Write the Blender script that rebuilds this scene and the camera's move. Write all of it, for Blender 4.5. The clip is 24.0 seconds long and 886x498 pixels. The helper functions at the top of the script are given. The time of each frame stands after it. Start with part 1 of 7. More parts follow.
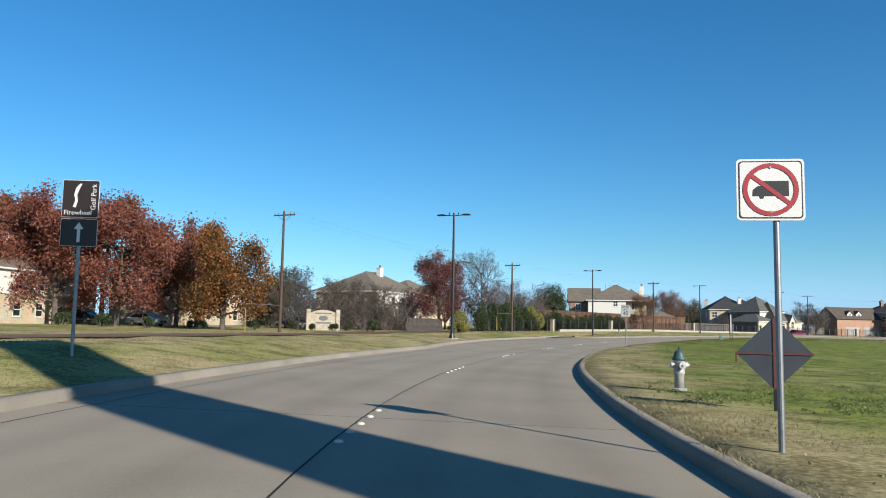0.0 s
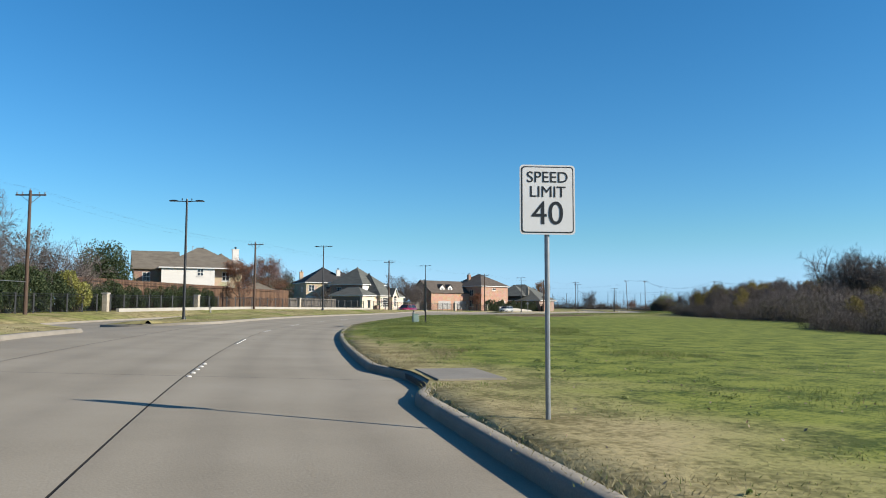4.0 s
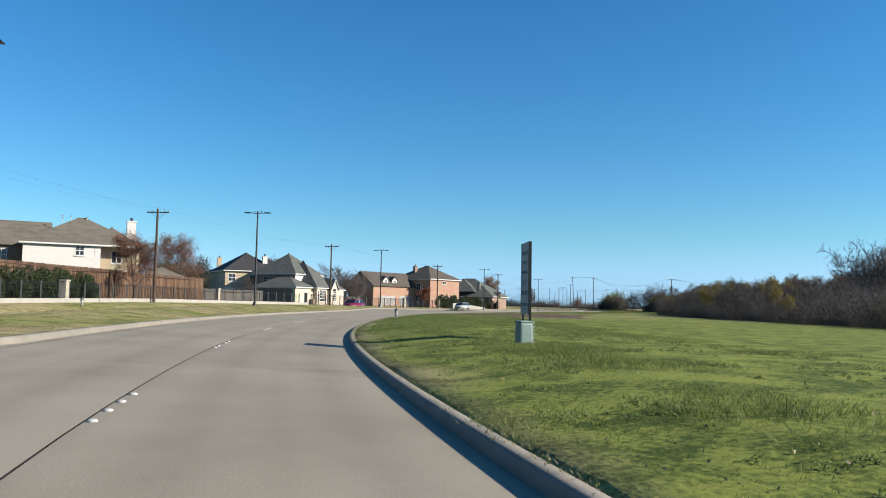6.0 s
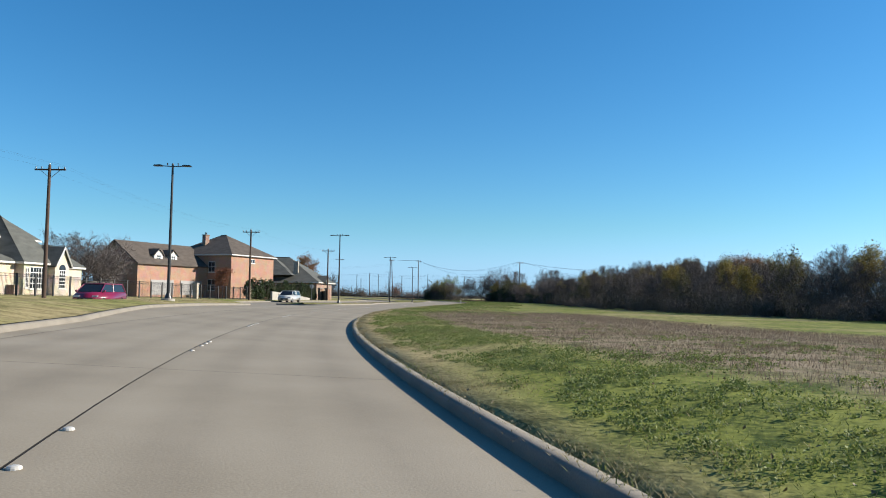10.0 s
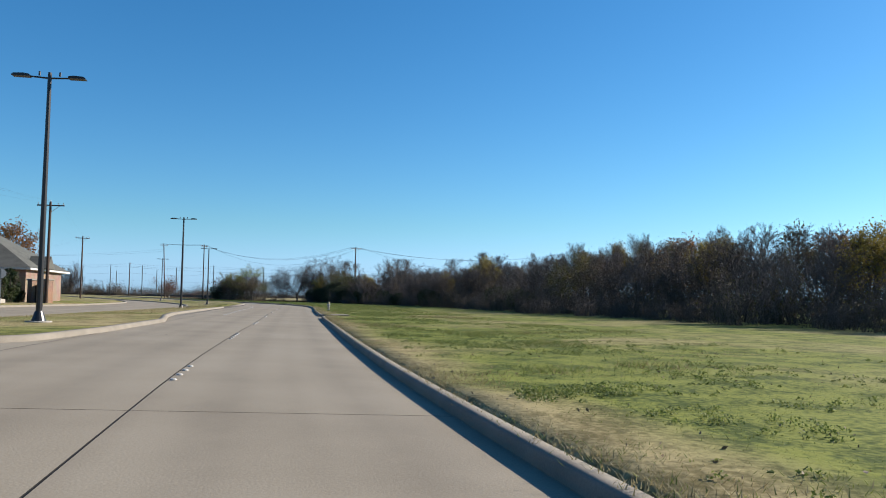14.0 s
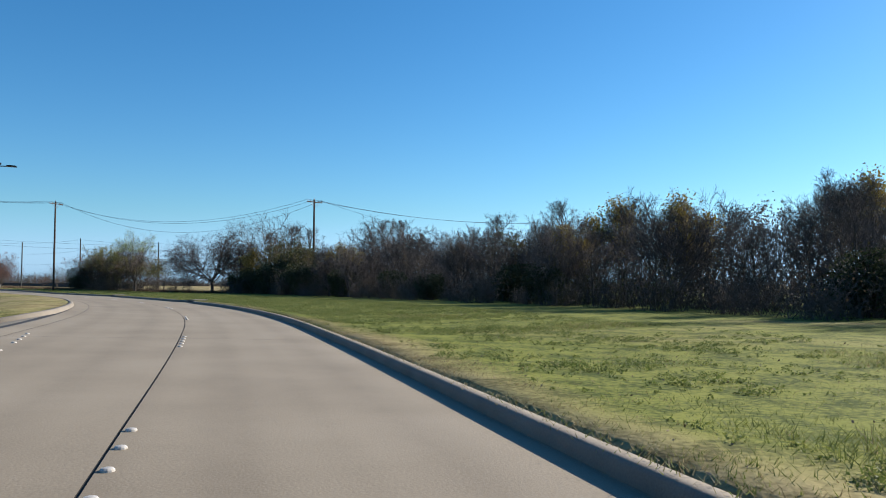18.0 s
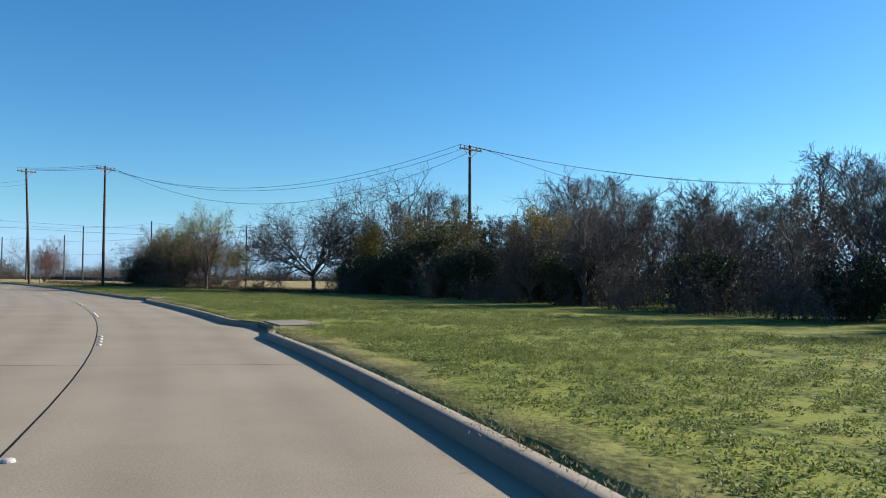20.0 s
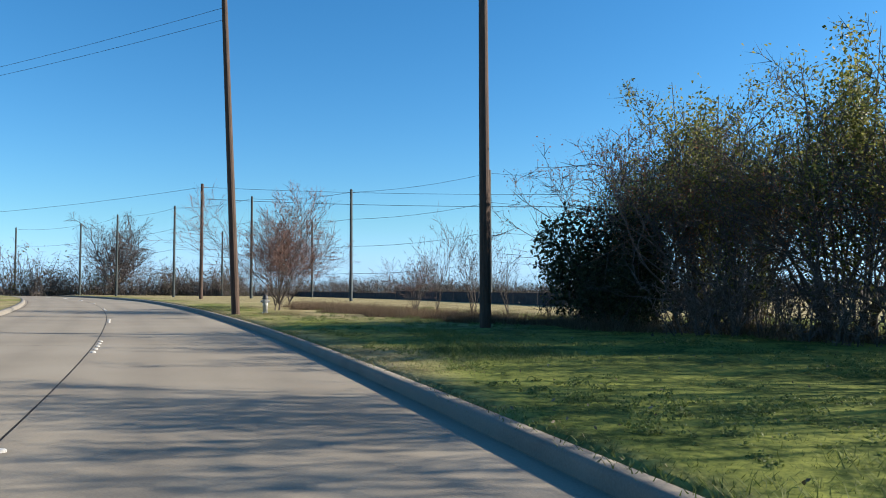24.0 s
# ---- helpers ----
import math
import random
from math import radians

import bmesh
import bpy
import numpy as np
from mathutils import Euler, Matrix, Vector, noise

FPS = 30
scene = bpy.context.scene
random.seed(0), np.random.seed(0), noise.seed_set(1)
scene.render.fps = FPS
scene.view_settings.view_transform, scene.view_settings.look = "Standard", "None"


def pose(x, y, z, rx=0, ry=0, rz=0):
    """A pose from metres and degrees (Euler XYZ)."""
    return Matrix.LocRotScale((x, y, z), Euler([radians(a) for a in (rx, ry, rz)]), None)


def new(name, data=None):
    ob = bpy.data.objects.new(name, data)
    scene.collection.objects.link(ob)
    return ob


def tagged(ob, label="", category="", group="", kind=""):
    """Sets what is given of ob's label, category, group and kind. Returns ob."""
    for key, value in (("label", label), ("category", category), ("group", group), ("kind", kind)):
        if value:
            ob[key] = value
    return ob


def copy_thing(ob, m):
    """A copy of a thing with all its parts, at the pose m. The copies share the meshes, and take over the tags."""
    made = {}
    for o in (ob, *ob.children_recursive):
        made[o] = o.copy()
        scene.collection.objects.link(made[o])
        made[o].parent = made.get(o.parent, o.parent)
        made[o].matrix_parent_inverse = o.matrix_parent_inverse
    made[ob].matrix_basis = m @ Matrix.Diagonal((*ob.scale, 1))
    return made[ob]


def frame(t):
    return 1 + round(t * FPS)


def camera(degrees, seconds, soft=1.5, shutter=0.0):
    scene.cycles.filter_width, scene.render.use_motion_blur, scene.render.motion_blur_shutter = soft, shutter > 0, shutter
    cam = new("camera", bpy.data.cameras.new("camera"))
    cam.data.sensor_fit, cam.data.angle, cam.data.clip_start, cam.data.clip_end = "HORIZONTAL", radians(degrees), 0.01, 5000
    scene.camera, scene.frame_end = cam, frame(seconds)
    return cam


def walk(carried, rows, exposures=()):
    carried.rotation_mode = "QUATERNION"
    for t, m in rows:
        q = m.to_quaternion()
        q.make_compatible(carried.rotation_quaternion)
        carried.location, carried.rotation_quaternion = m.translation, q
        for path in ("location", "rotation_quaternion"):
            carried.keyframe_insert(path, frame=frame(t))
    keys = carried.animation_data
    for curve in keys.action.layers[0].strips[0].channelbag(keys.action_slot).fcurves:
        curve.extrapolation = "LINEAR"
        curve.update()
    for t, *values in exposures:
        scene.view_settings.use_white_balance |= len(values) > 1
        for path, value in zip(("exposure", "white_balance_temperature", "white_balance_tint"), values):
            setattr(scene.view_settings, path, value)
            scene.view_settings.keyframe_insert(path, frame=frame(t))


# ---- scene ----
# ---- the walk: one phone held in a car on the right-hand lane ----
PATH = [
    (0, -0.000, -0.000, 1.328, 6.355, 5.760, 1.042),
    (0.3, -0.076, 2.385, 1.343, 14.402, 5.837, 0.736),
    (0.4, -0.051, 3.209, 1.347, 17.212, 5.819, 0.791),
    (0.5, 0.000, 4.047, 1.351, 19.923, 5.820, 1.028),
    (0.7, 0.174, 5.762, 1.357, 23.574, 5.629, 0.635),
    (1, 0.599, 8.420, 1.364, 26.852, 5.531, 0.749),
    (1.2, 0.970, 10.236, 1.365, 25.886, 5.979, 0.654),
    (1.5, 1.626, 13.031, 1.363, 27.472, 5.157, 0.683),
    (2, 2.893, 17.954, 1.357, 29.136, 4.885, 0.317),
    (2.5, 4.354, 23.336, 1.351, 31.186, 4.714, 0.531),
    (2.7, 5.033, 25.610, 1.349, 32.350, 4.638, 0.519),
    (2.8, 5.397, 26.772, 1.348, 32.904, 4.645, 0.621),
    (3, 6.178, 29.139, 1.345, 34.185, 4.565, 0.522),
    (3.5, 8.461, 35.297, 1.337, 36.444, 4.475, 0.389),
    (4, 11.118, 41.711, 1.342, 37.994, 4.399, 0.185),
    (4.5, 14.093, 48.333, 1.347, 39.543, 4.323, 0.188),
    (5, 17.366, 55.139, 1.351, 41.093, 4.247, 0.404),
    (5.5, 20.929, 62.102, 1.356, 42.643, 4.171, 1.074),
    (6, 24.760, 69.163, 1.360, 43.979, 4.148, 1.007),
    (6.5, 28.807, 76.209, 1.362, 46.429, 4.083, 1.079),
    (7, 33.117, 83.106, 1.354, 48.512, 4.017, 1.152),
    (7.3, 35.858, 87.168, 1.346, 49.421, 3.727, 0.923),
    (7.5, 37.739, 89.842, 1.340, 50.628, 3.886, 1.112),
    (8, 42.593, 96.401, 1.328, 53.177, 3.768, 1.354),
    (8.4, 46.656, 101.500, 1.329, 54.771, 3.560, 1.096),
    (8.5, 47.703, 102.760, 1.330, 55.169, 3.730, 1.246),
    (9, 53.137, 108.976, 1.347, 57.988, 3.709, 1.081),
    (9.5, 58.878, 115.054, 1.350, 59.685, 3.628, 0.881),
    (10, 64.875, 121.036, 1.350, 61.144, 3.560, 0.797),
    (10.1, 66.110, 122.213, 1.350, 61.766, 3.599, 0.616),
    (10.2, 67.357, 123.383, 1.349, 62.742, 3.530, 0.595),
    (10.5, 71.168, 126.846, 1.349, 64.834, 3.795, 0.839),
    (11, 77.721, 132.449, 1.349, 66.764, 3.789, 0.326),
    (11.5, 84.467, 137.791, 1.350, 68.694, 3.783, 0.180),
    (12, 91.342, 142.812, 1.352, 70.624, 3.776, 0.235),
    (12.5, 98.284, 147.475, 1.356, 72.554, 3.770, 0.556),
    (12.8, 102.462, 150.103, 1.357, 72.622, 3.689, 0.700),
    (13, 105.249, 151.794, 1.358, 73.580, 3.732, 0.643),
    (13.5, 112.259, 155.828, 1.359, 76.694, 3.729, 0.602),
    (14, 119.478, 159.622, 1.354, 78.177, 3.662, 0.737),
    (14.1, 120.955, 160.369, 1.353, 79.014, 3.655, 0.762),
    (14.3, 123.945, 161.851, 1.353, 80.134, 3.625, 0.549),
    (14.5, 126.978, 163.315, 1.353, 81.997, 3.524, 0.597),
    (15, 134.710, 166.847, 1.351, 82.735, 3.442, 0.894),
    (15.5, 142.572, 170.059, 1.352, 83.743, 3.261, 0.977),
    (15.8, 147.295, 171.960, 1.352, 84.419, 2.973, 0.821),
    (16, 150.436, 173.227, 1.352, 84.489, 3.193, 1.004),
    (16.5, 158.253, 176.415, 1.346, 84.898, 3.120, 0.876),
    (17, 166.043, 179.699, 1.328, 85.316, 2.878, 0.600),
    (17.5, 173.992, 183.437, 1.326, 86.036, 2.765, 0.426),
    (18, 182.482, 187.070, 1.338, 84.825, 2.622, 0.166),
    (18.5, 191.447, 190.491, 1.347, 83.613, 2.479, 0.094),
    (19, 200.572, 193.867, 1.350, 82.402, 2.336, 0.126),
    (19.5, 209.455, 197.476, 1.353, 81.191, 2.193, 0.301),
    (19.7, 212.862, 199.041, 1.354, 79.787, 2.201, 0.218),
    (20, 217.787, 201.541, 1.357, 77.880, 2.190, 0.245),
    (20.5, 225.493, 206.122, 1.359, 76.343, 2.193, 0.100),
    (21, 232.835, 211.130, 1.354, 73.250, 2.002, -0.100),
    (21.5, 239.943, 216.476, 1.343, 72.538, 1.979, -0.300),
    (21.7, 242.755, 218.808, 1.340, 71.662, 2.355, -0.270),
    (22, 247.000, 222.434, 1.338, 69.613, 2.455, -0.492),
    (22.5, 254.274, 228.496, 1.344, 67.483, 2.508, -0.231),
    (23, 261.368, 234.661, 1.350, 66.001, 2.554, -0.198),
    (23.3, 265.481, 238.468, 1.353, 64.762, 2.782, -0.233),
    (23.5, 268.141, 241.075, 1.355, 63.487, 2.754, -0.350),
    (23.7, 270.726, 243.746, 1.356, 62.834, 3.026, -0.254),
    (24, 274.457, 247.882, 1.359, 62.037, 3.147, -0.250),
]
cam = camera(60.0, 24.0, soft=1.0)
walk(cam, [(t, Matrix.Translation((x, y, z)) @ Euler((radians(90 + up), 0, radians(-yaw))).to_matrix().to_4x4() @ pose(0, 0, 0, 0, 0, roll))
           for t, x, y, z, yaw, up, roll in PATH],
     exposures=((0, 0.87, 6350, 9), (7, 1.02, 6400, 9), (13, 0.97, 6450, 11), (16, 0.95, 6550, 13), (20, 1.08, 6550, 12), (24, 1.24, 6550, 11)))

# ---- sky and sun ----
SUN = Vector((math.sin(radians(145)), math.cos(radians(145)), math.tan(radians(25)))).normalized()
world = bpy.data.worlds.new("sky")
scene.world = world
world.use_nodes = True
wn = world.node_tree.nodes
wl = world.node_tree.links
sky = wn.new("ShaderNodeTexSky")
sky.sky_type = "NISHITA"
sky.sun_disc = False
sky.sun_elevation = math.asin(SUN.z)
sky.sun_rotation = math.atan2(SUN.x, SUN.y)
sky.air_density, sky.dust_density, sky.ozone_density = 1.0, 0.3, 2.6
wn["Background"].inputs["Strength"].default_value = 0.069
clear = wn.new("ShaderNodeMix")
clear.data_type, clear.blend_type = "RGBA", "MULTIPLY"
clear.inputs["Factor"].default_value = 1.0
clear.inputs["B"].default_value = (0.69, 0.94, 1.09, 1)
wl.new(sky.outputs["Color"], clear.inputs["A"])
# clear winter air: the horizon stays pale blue, without the yellow of a dusty one
split, join = wn.new("ShaderNodeSeparateColor"), wn.new("ShaderNodeCombineColor")
deepen = wn.new("ShaderNodeHueSaturation")
deepen.inputs["Saturation"].default_value = 1.16
wl.new(clear.outputs["Result"], deepen.inputs["Color"])
wl.new(deepen.outputs["Color"], split.inputs["Color"])
for channel, ratio, kind in (("Red", 0.60, "SMOOTH_MIN"), ("Blue", 1.34, "SMOOTH_MAX")):
    share, limit = wn.new("ShaderNodeMath"), wn.new("ShaderNodeMath")
    share.operation, limit.operation = "MULTIPLY", kind
    share.inputs[1].default_value, limit.inputs[2].default_value = ratio, 0.6
    wl.new(split.outputs["Green"], share.inputs[0])
    wl.new(split.outputs[channel], limit.inputs[0])
    wl.new(share.outputs[0], limit.inputs[1])
    wl.new(limit.outputs[0], join.inputs[channel])
wl.new(split.outputs["Green"], join.inputs["Green"])
wl.new(join.outputs["Color"], wn["Background"].inputs["Color"])
sun_data = bpy.data.lights.new("sun", "SUN")
sun_data.energy, sun_data.angle, sun_data.color = 5.0, radians(0.5), (1.0, 0.905, 0.77)
sun = new("sun", sun_data)
sun.rotation_euler = SUN.to_track_quat("Z", "Y").to_euler()


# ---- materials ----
TONE = 0.53  # scale on every mat() colour, low against the raised exposure to deepen shade
def mat(name, colours, scale=4.0, rough=0.8, metal=0.0, bump=0.0, fine=40.0, spread=0.5, per_object=0.0, per_island=0.0, stretch=(1, 1, 1), thin=0.0):
    """A surface that varies at two scales between two or three colours; bump in metres of relief; thin lets light through a leaf."""
    m = bpy.data.materials.new(name)
    m.use_nodes = True
    n, l = m.node_tree.nodes, m.node_tree.links
    b = n["Principled BSDF"]
    geo = n.new("ShaderNodeTexCoord")
    mp = n.new("ShaderNodeMapping")
    mp.inputs["Scale"].default_value = stretch
    l.new(geo.outputs["Object"], mp.inputs["Vector"])
    big = n.new("ShaderNodeTexNoise")
    big.inputs["Scale"].default_value, big.inputs["Detail"].default_value = scale, 6
    small = n.new("ShaderNodeTexNoise")
    small.inputs["Scale"].default_value, small.inputs["Detail"].default_value = fine, 4
    l.new(mp.outputs["Vector"], big.inputs["Vector"])
    l.new(mp.outputs["Vector"], small.inputs["Vector"])
    mix = n.new("ShaderNodeMath")
    mix.operation = "MULTIPLY_ADD"
    l.new(small.outputs["Fac"], mix.inputs[0])
    mix.inputs[1].default_value = 0.6
    l.new(big.outputs["Fac"], mix.inputs[2])
    fac = mix.outputs[0]
    for amount, node, socket in ((per_object, "ShaderNodeObjectInfo", "Random"), (per_island, "ShaderNodeNewGeometry", "Random Per Island")):
        if amount:
            info = n.new(node)
            more = n.new("ShaderNodeMath")
            more.operation = "MULTIPLY_ADD"
            l.new(info.outputs[socket], more.inputs[0])
            more.inputs[1].default_value = amount
            l.new(fac, more.inputs[2])
            fac = more.outputs[0]
    ramp = n.new("ShaderNodeValToRGB")
    extra = (per_object + per_island) / 2
    lo, hi = 0.8 + extra - 0.5 * spread, 0.8 + extra + 0.5 * spread
    rng = n.new("ShaderNodeMapRange")
    rng.inputs["From Min"].default_value, rng.inputs["From Max"].default_value = lo, hi
    l.new(fac, rng.inputs["Value"])
    l.new(rng.outputs["Result"], ramp.inputs["Fac"])
    els = ramp.color_ramp.elements
    while len(els) < len(colours):
        els.new(0.5)
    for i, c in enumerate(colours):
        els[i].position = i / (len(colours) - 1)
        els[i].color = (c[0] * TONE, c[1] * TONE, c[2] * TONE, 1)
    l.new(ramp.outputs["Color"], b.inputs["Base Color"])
    b.inputs["Roughness"].default_value, b.inputs["Metallic"].default_value = rough, metal
    if thin:
        back = n.new("ShaderNodeBsdfTranslucent")
        both = n.new("ShaderNodeMixShader")
        both.inputs["Fac"].default_value = thin
        l.new(ramp.outputs["Color"], back.inputs["Color"])
        l.new(b.outputs["BSDF"], both.inputs[1])
        l.new(back.outputs["BSDF"], both.inputs[2])
        l.new(both.outputs["Shader"], n["Material Output"].inputs["Surface"])
    if bump:
        bp = n.new("ShaderNodeBump")
        bp.inputs["Strength"].default_value, bp.inputs["Distance"].default_value = 0.8, bump
        l.new(small.outputs["Fac"], bp.inputs["Height"])
        l.new(bp.outputs["Normal"], b.inputs["Normal"])
    return m


def glass(name, colour=(0.02, 0.025, 0.03), rough=0.05):
    """Dark window glass seen from outside: a glossy coat over a dark room."""
    m = bpy.data.materials.new(name)
    m.use_nodes = True
    b = m.node_tree.nodes["Principled BSDF"]
    b.inputs["Base Color"].default_value = (*colour, 1)
    b.inputs["Roughness"].default_value = rough
    b.inputs["IOR"].default_value = 1.5
    return m


def road_material():
    """Pale broom-finished concrete with tyre-darkened wheel paths, drips along the lane and a few stains."""
    m = mat("road_concrete", [(0.335, 0.285, 0.208), (0.41, 0.354, 0.262), (0.47, 0.412, 0.315)], 0.35, 0.85, bump=0.003, fine=45, spread=0.55, per_object=0.12)
    n, l = m.node_tree.nodes, m.node_tree.links
    b = n["Principled BSDF"]
    base = b.inputs["Base Color"].links[0].from_socket
    worn, pos = n.new("ShaderNodeAttribute"), n.new("ShaderNodeNewGeometry")
    worn.attribute_name = "worn"
    blotch = n.new("ShaderNodeTexNoise")
    blotch.inputs["Scale"].default_value, blotch.inputs["Detail"].default_value, blotch.inputs["Roughness"].default_value = 0.9, 8, 0.7
    l.new(pos.outputs["Position"], blotch.inputs["Vector"])
    amount = n.new("ShaderNodeMath")
    amount.operation = "MULTIPLY"
    l.new(worn.outputs["Fac"], amount.inputs[0])
    l.new(blotch.outputs["Fac"], amount.inputs[1])
    dirt = n.new("ShaderNodeMix")
    dirt.data_type, dirt.blend_type = "RGBA", "MULTIPLY"
    dirt.inputs["B"].default_value = (0.60, 0.58, 0.56, 1)
    l.new(amount.outputs[0], dirt.inputs["Factor"])
    l.new(base, dirt.inputs["A"])
    l.new(dirt.outputs["Result"], b.inputs["Base Color"])
    return m


CONCRETE = road_material()
KERB = mat("kerb_concrete", [(0.23, 0.205, 0.165), (0.33, 0.295, 0.24), (0.41, 0.37, 0.305)], 1.2, 0.9, bump=0.004, fine=50, spread=0.75)
PALE = mat("pale_concrete", [(0.45, 0.42, 0.37), (0.58, 0.55, 0.49)], 1.0, 0.9, bump=0.003, fine=30)
JOINT = mat("joint_sealant", [(0.015, 0.015, 0.015), (0.05, 0.047, 0.043)], 3, 0.8)
BUTTON = mat("ceramic_button", [(0.66, 0.64, 0.59), (0.92, 0.89, 0.82)], 20, 0.35)
GALV = mat("galvanised_steel", [(0.32, 0.34, 0.36), (0.46, 0.48, 0.50)], 8, 0.45, 0.7, fine=60)
BLACK = mat("black_paint", [(0.012, 0.013, 0.015), (0.025, 0.026, 0.03)], 5, 0.4)
POLE_WOOD = mat("weathered_pole", [(0.06, 0.038, 0.027), (0.11, 0.068, 0.046), (0.16, 0.10, 0.07)], 3, 0.9, bump=0.006, fine=25, stretch=(6, 6, 0.5))
WIRE = mat("wire", [(0.02, 0.02, 0.022), (0.04, 0.04, 0.045)], 5, 0.6)
BARK = mat("bark", [(0.07, 0.055, 0.045), (0.13, 0.105, 0.085), (0.19, 0.155, 0.13)], 2, 0.95, bump=0.01, fine=18, per_object=0.3)
TWIG = mat("twigs", [(0.088, 0.072, 0.067), (0.158, 0.130, 0.120), (0.225, 0.19, 0.175)], 0.6, 0.95, per_object=0.5)
DARK_BARK = mat("dark_bark", [(0.05, 0.042, 0.042), (0.088, 0.075, 0.074), (0.13, 0.11, 0.105)], 2, 0.95, bump=0.01, fine=18)
MID_BARK = mat("grey_brown_bark", [(0.07, 0.058, 0.054), (0.125, 0.104, 0.096), (0.19, 0.158, 0.145)], 2, 0.95, bump=0.01, fine=18, per_object=0.3)


# ---- small mesh tools ----
def thing(name, x=0, y=0, z=0, turn=0.0, label="", category="", group="", kind=""):
    ob = new(name)
    ob.empty_display_size = 0.3
    ob.matrix_basis = pose(x, y, z, 0, 0, turn)
    return tagged(ob, label, category, group, kind)


def mesh_of(name, verts, faces, material, smooth=False):
    me = bpy.data.meshes.new(name)
    me.from_pydata([tuple(map(float, v)) for v in verts], [], [tuple(map(int, f)) for f in faces])
    me.materials.append(material)
    if smooth:
        me.polygons.foreach_set("use_smooth", [True] * len(me.polygons))
    me.update()
    return me


def part(name, bm, material, parent=None, label="", smooth=False):
    """Links a bmesh, or a pair of vertices and faces, as one mesh under a thing or a part."""
    if isinstance(bm, tuple):
        me = mesh_of(name, bm[0], bm[1], material, smooth)
    else:
        me = bpy.data.meshes.new(name)
        bmesh.ops.recalc_face_normals(bm, faces=bm.faces)
        if smooth:
            for f in bm.faces:
                f.smooth = True
        bm.to_mesh(me)
        bm.free()
        me.materials.append(material)
    ob = new(name, me)
    ob.parent = parent
    return tagged(ob, label)


def box(x0, x1, y0, y1, z0, z1, bevel=0.0, bm=None):
    bm = bm or bmesh.new()
    v = [bm.verts.new((x, y, z)) for x in (x0, x1) for y in (y0, y1) for z in (z0, z1)]
    fs = [bm.faces.new([v[i] for i in f]) for f in ((0, 1, 3, 2), (4, 6, 7, 5), (0, 4, 5, 1), (2, 3, 7, 6), (0, 2, 6, 4), (1, 5, 7, 3))]
    if bevel:
        es = {e for f in fs for e in f.edges}
        bmesh.ops.bevel(bm, geom=list(es), offset=bevel, segments=2, affect="EDGES", profile=0.6)
    return bm


def lathe(profile, sides=16, bm=None, centre=(0, 0), caps=True):
    """Turns (radius, height) pairs round the upright axis."""
    bm = bm or bmesh.new()
    rings = []
    for r, z in profile:
        rings.append([bm.verts.new((centre[0] + r * math.cos(2 * math.pi * i / sides), centre[1] + r * math.sin(2 * math.pi * i / sides), z)) for i in range(sides)])
    for a, b in zip(rings, rings[1:]):
        for i in range(sides):
            bm.faces.new((a[i], a[(i + 1) % sides], b[(i + 1) % sides], b[i]))
    if caps:
        bm.faces.new(rings[0][::-1])
        bm.faces.new(rings[-1])
    return bm


def rod(p, q, r0, r1=None, sides=8, bm=None):
    """A round bar from p to q."""
    bm = bm or bmesh.new()
    p, q = Vector(p), Vector(q)
    r1 = r0 if r1 is None else r1
    m = (q - p).to_track_quat("Z", "Y").to_matrix()
    ring = lambda c, r: [bm.verts.new(c + m @ Vector((r * math.cos(2 * math.pi * i / sides), r * math.sin(2 * math.pi * i / sides), 0))) for i in range(sides)]
    a, b = ring(p, r0), ring(q, r1)
    for i in range(sides):
        bm.faces.new((a[i], a[(i + 1) % sides], b[(i + 1) % sides], b[i]))
    bm.faces.new(a[::-1])
    bm.faces.new(b)
    return bm


def extrude(points, y0, y1, bm=None):
    """A flat outline of (x, z) points given thickness from y0 to y1."""
    bm = bm or bmesh.new()
    a = [bm.verts.new((x, y0, z)) for x, z in points]
    b = [bm.verts.new((x, y1, z)) for x, z in points]
    bm.faces.new(a)
    bm.faces.new(b[::-1])
    for i in range(len(a)):
        j = (i + 1) % len(a)
        bm.faces.new((a[i], b[i], b[j], a[j]))
    return bm


def poly(bm, *pts):
    return bm.faces.new([bm.verts.new(p) for p in pts])


# ---- the plan: stations along the driven line (s) and offsets to its right (o) ----
HEADING = [-13.67, -4.98, 3.7, 12.38, 19.24, 23.69, 26.63, 29.4, 32.93, 37.1, 41.23, 45.01, 48.69, 52.45, 56.28, 60.12, 63.81, 66.66, 67.47, 66.83, 67.34, 68.71, 67.16, 61.59, 55.23, 51.06, 48.7, 46.22, 43.51, 40.79, 38.08, 35.36, 32.65, 29.93, 27.22, 24.51, 21.79]
_s = np.arange(-120, 521, 1.0)
_h = np.radians(np.interp(_s, np.arange(-30, 521, 15), HEADING))
_x = np.cumsum(np.sin(_h))
_y = np.cumsum(np.cos(_h))
_i0 = int(np.argmin(abs(_s)))
_x, _y = _x - _x[_i0], _y - _y[_i0]
tab = lambda pairs: (lambda s: np.interp(s, [p[0] for p in pairs], [p[1] for p in pairs]))
rise = tab([(-120, 0.07), (200, 0.07), (245, 0.02), (385, 0), (420, 0.35), (450, 0.7), (520, 1.1)])
bank = tab([(-120, 0.0), (0, 0.02), (80, 0.045), (140, 0.055), (190, 0.06), (215, 0.04), (240, 0.03), (260, 0.032), (330, 0.032), (365, 0.02), (520, 0.02)])
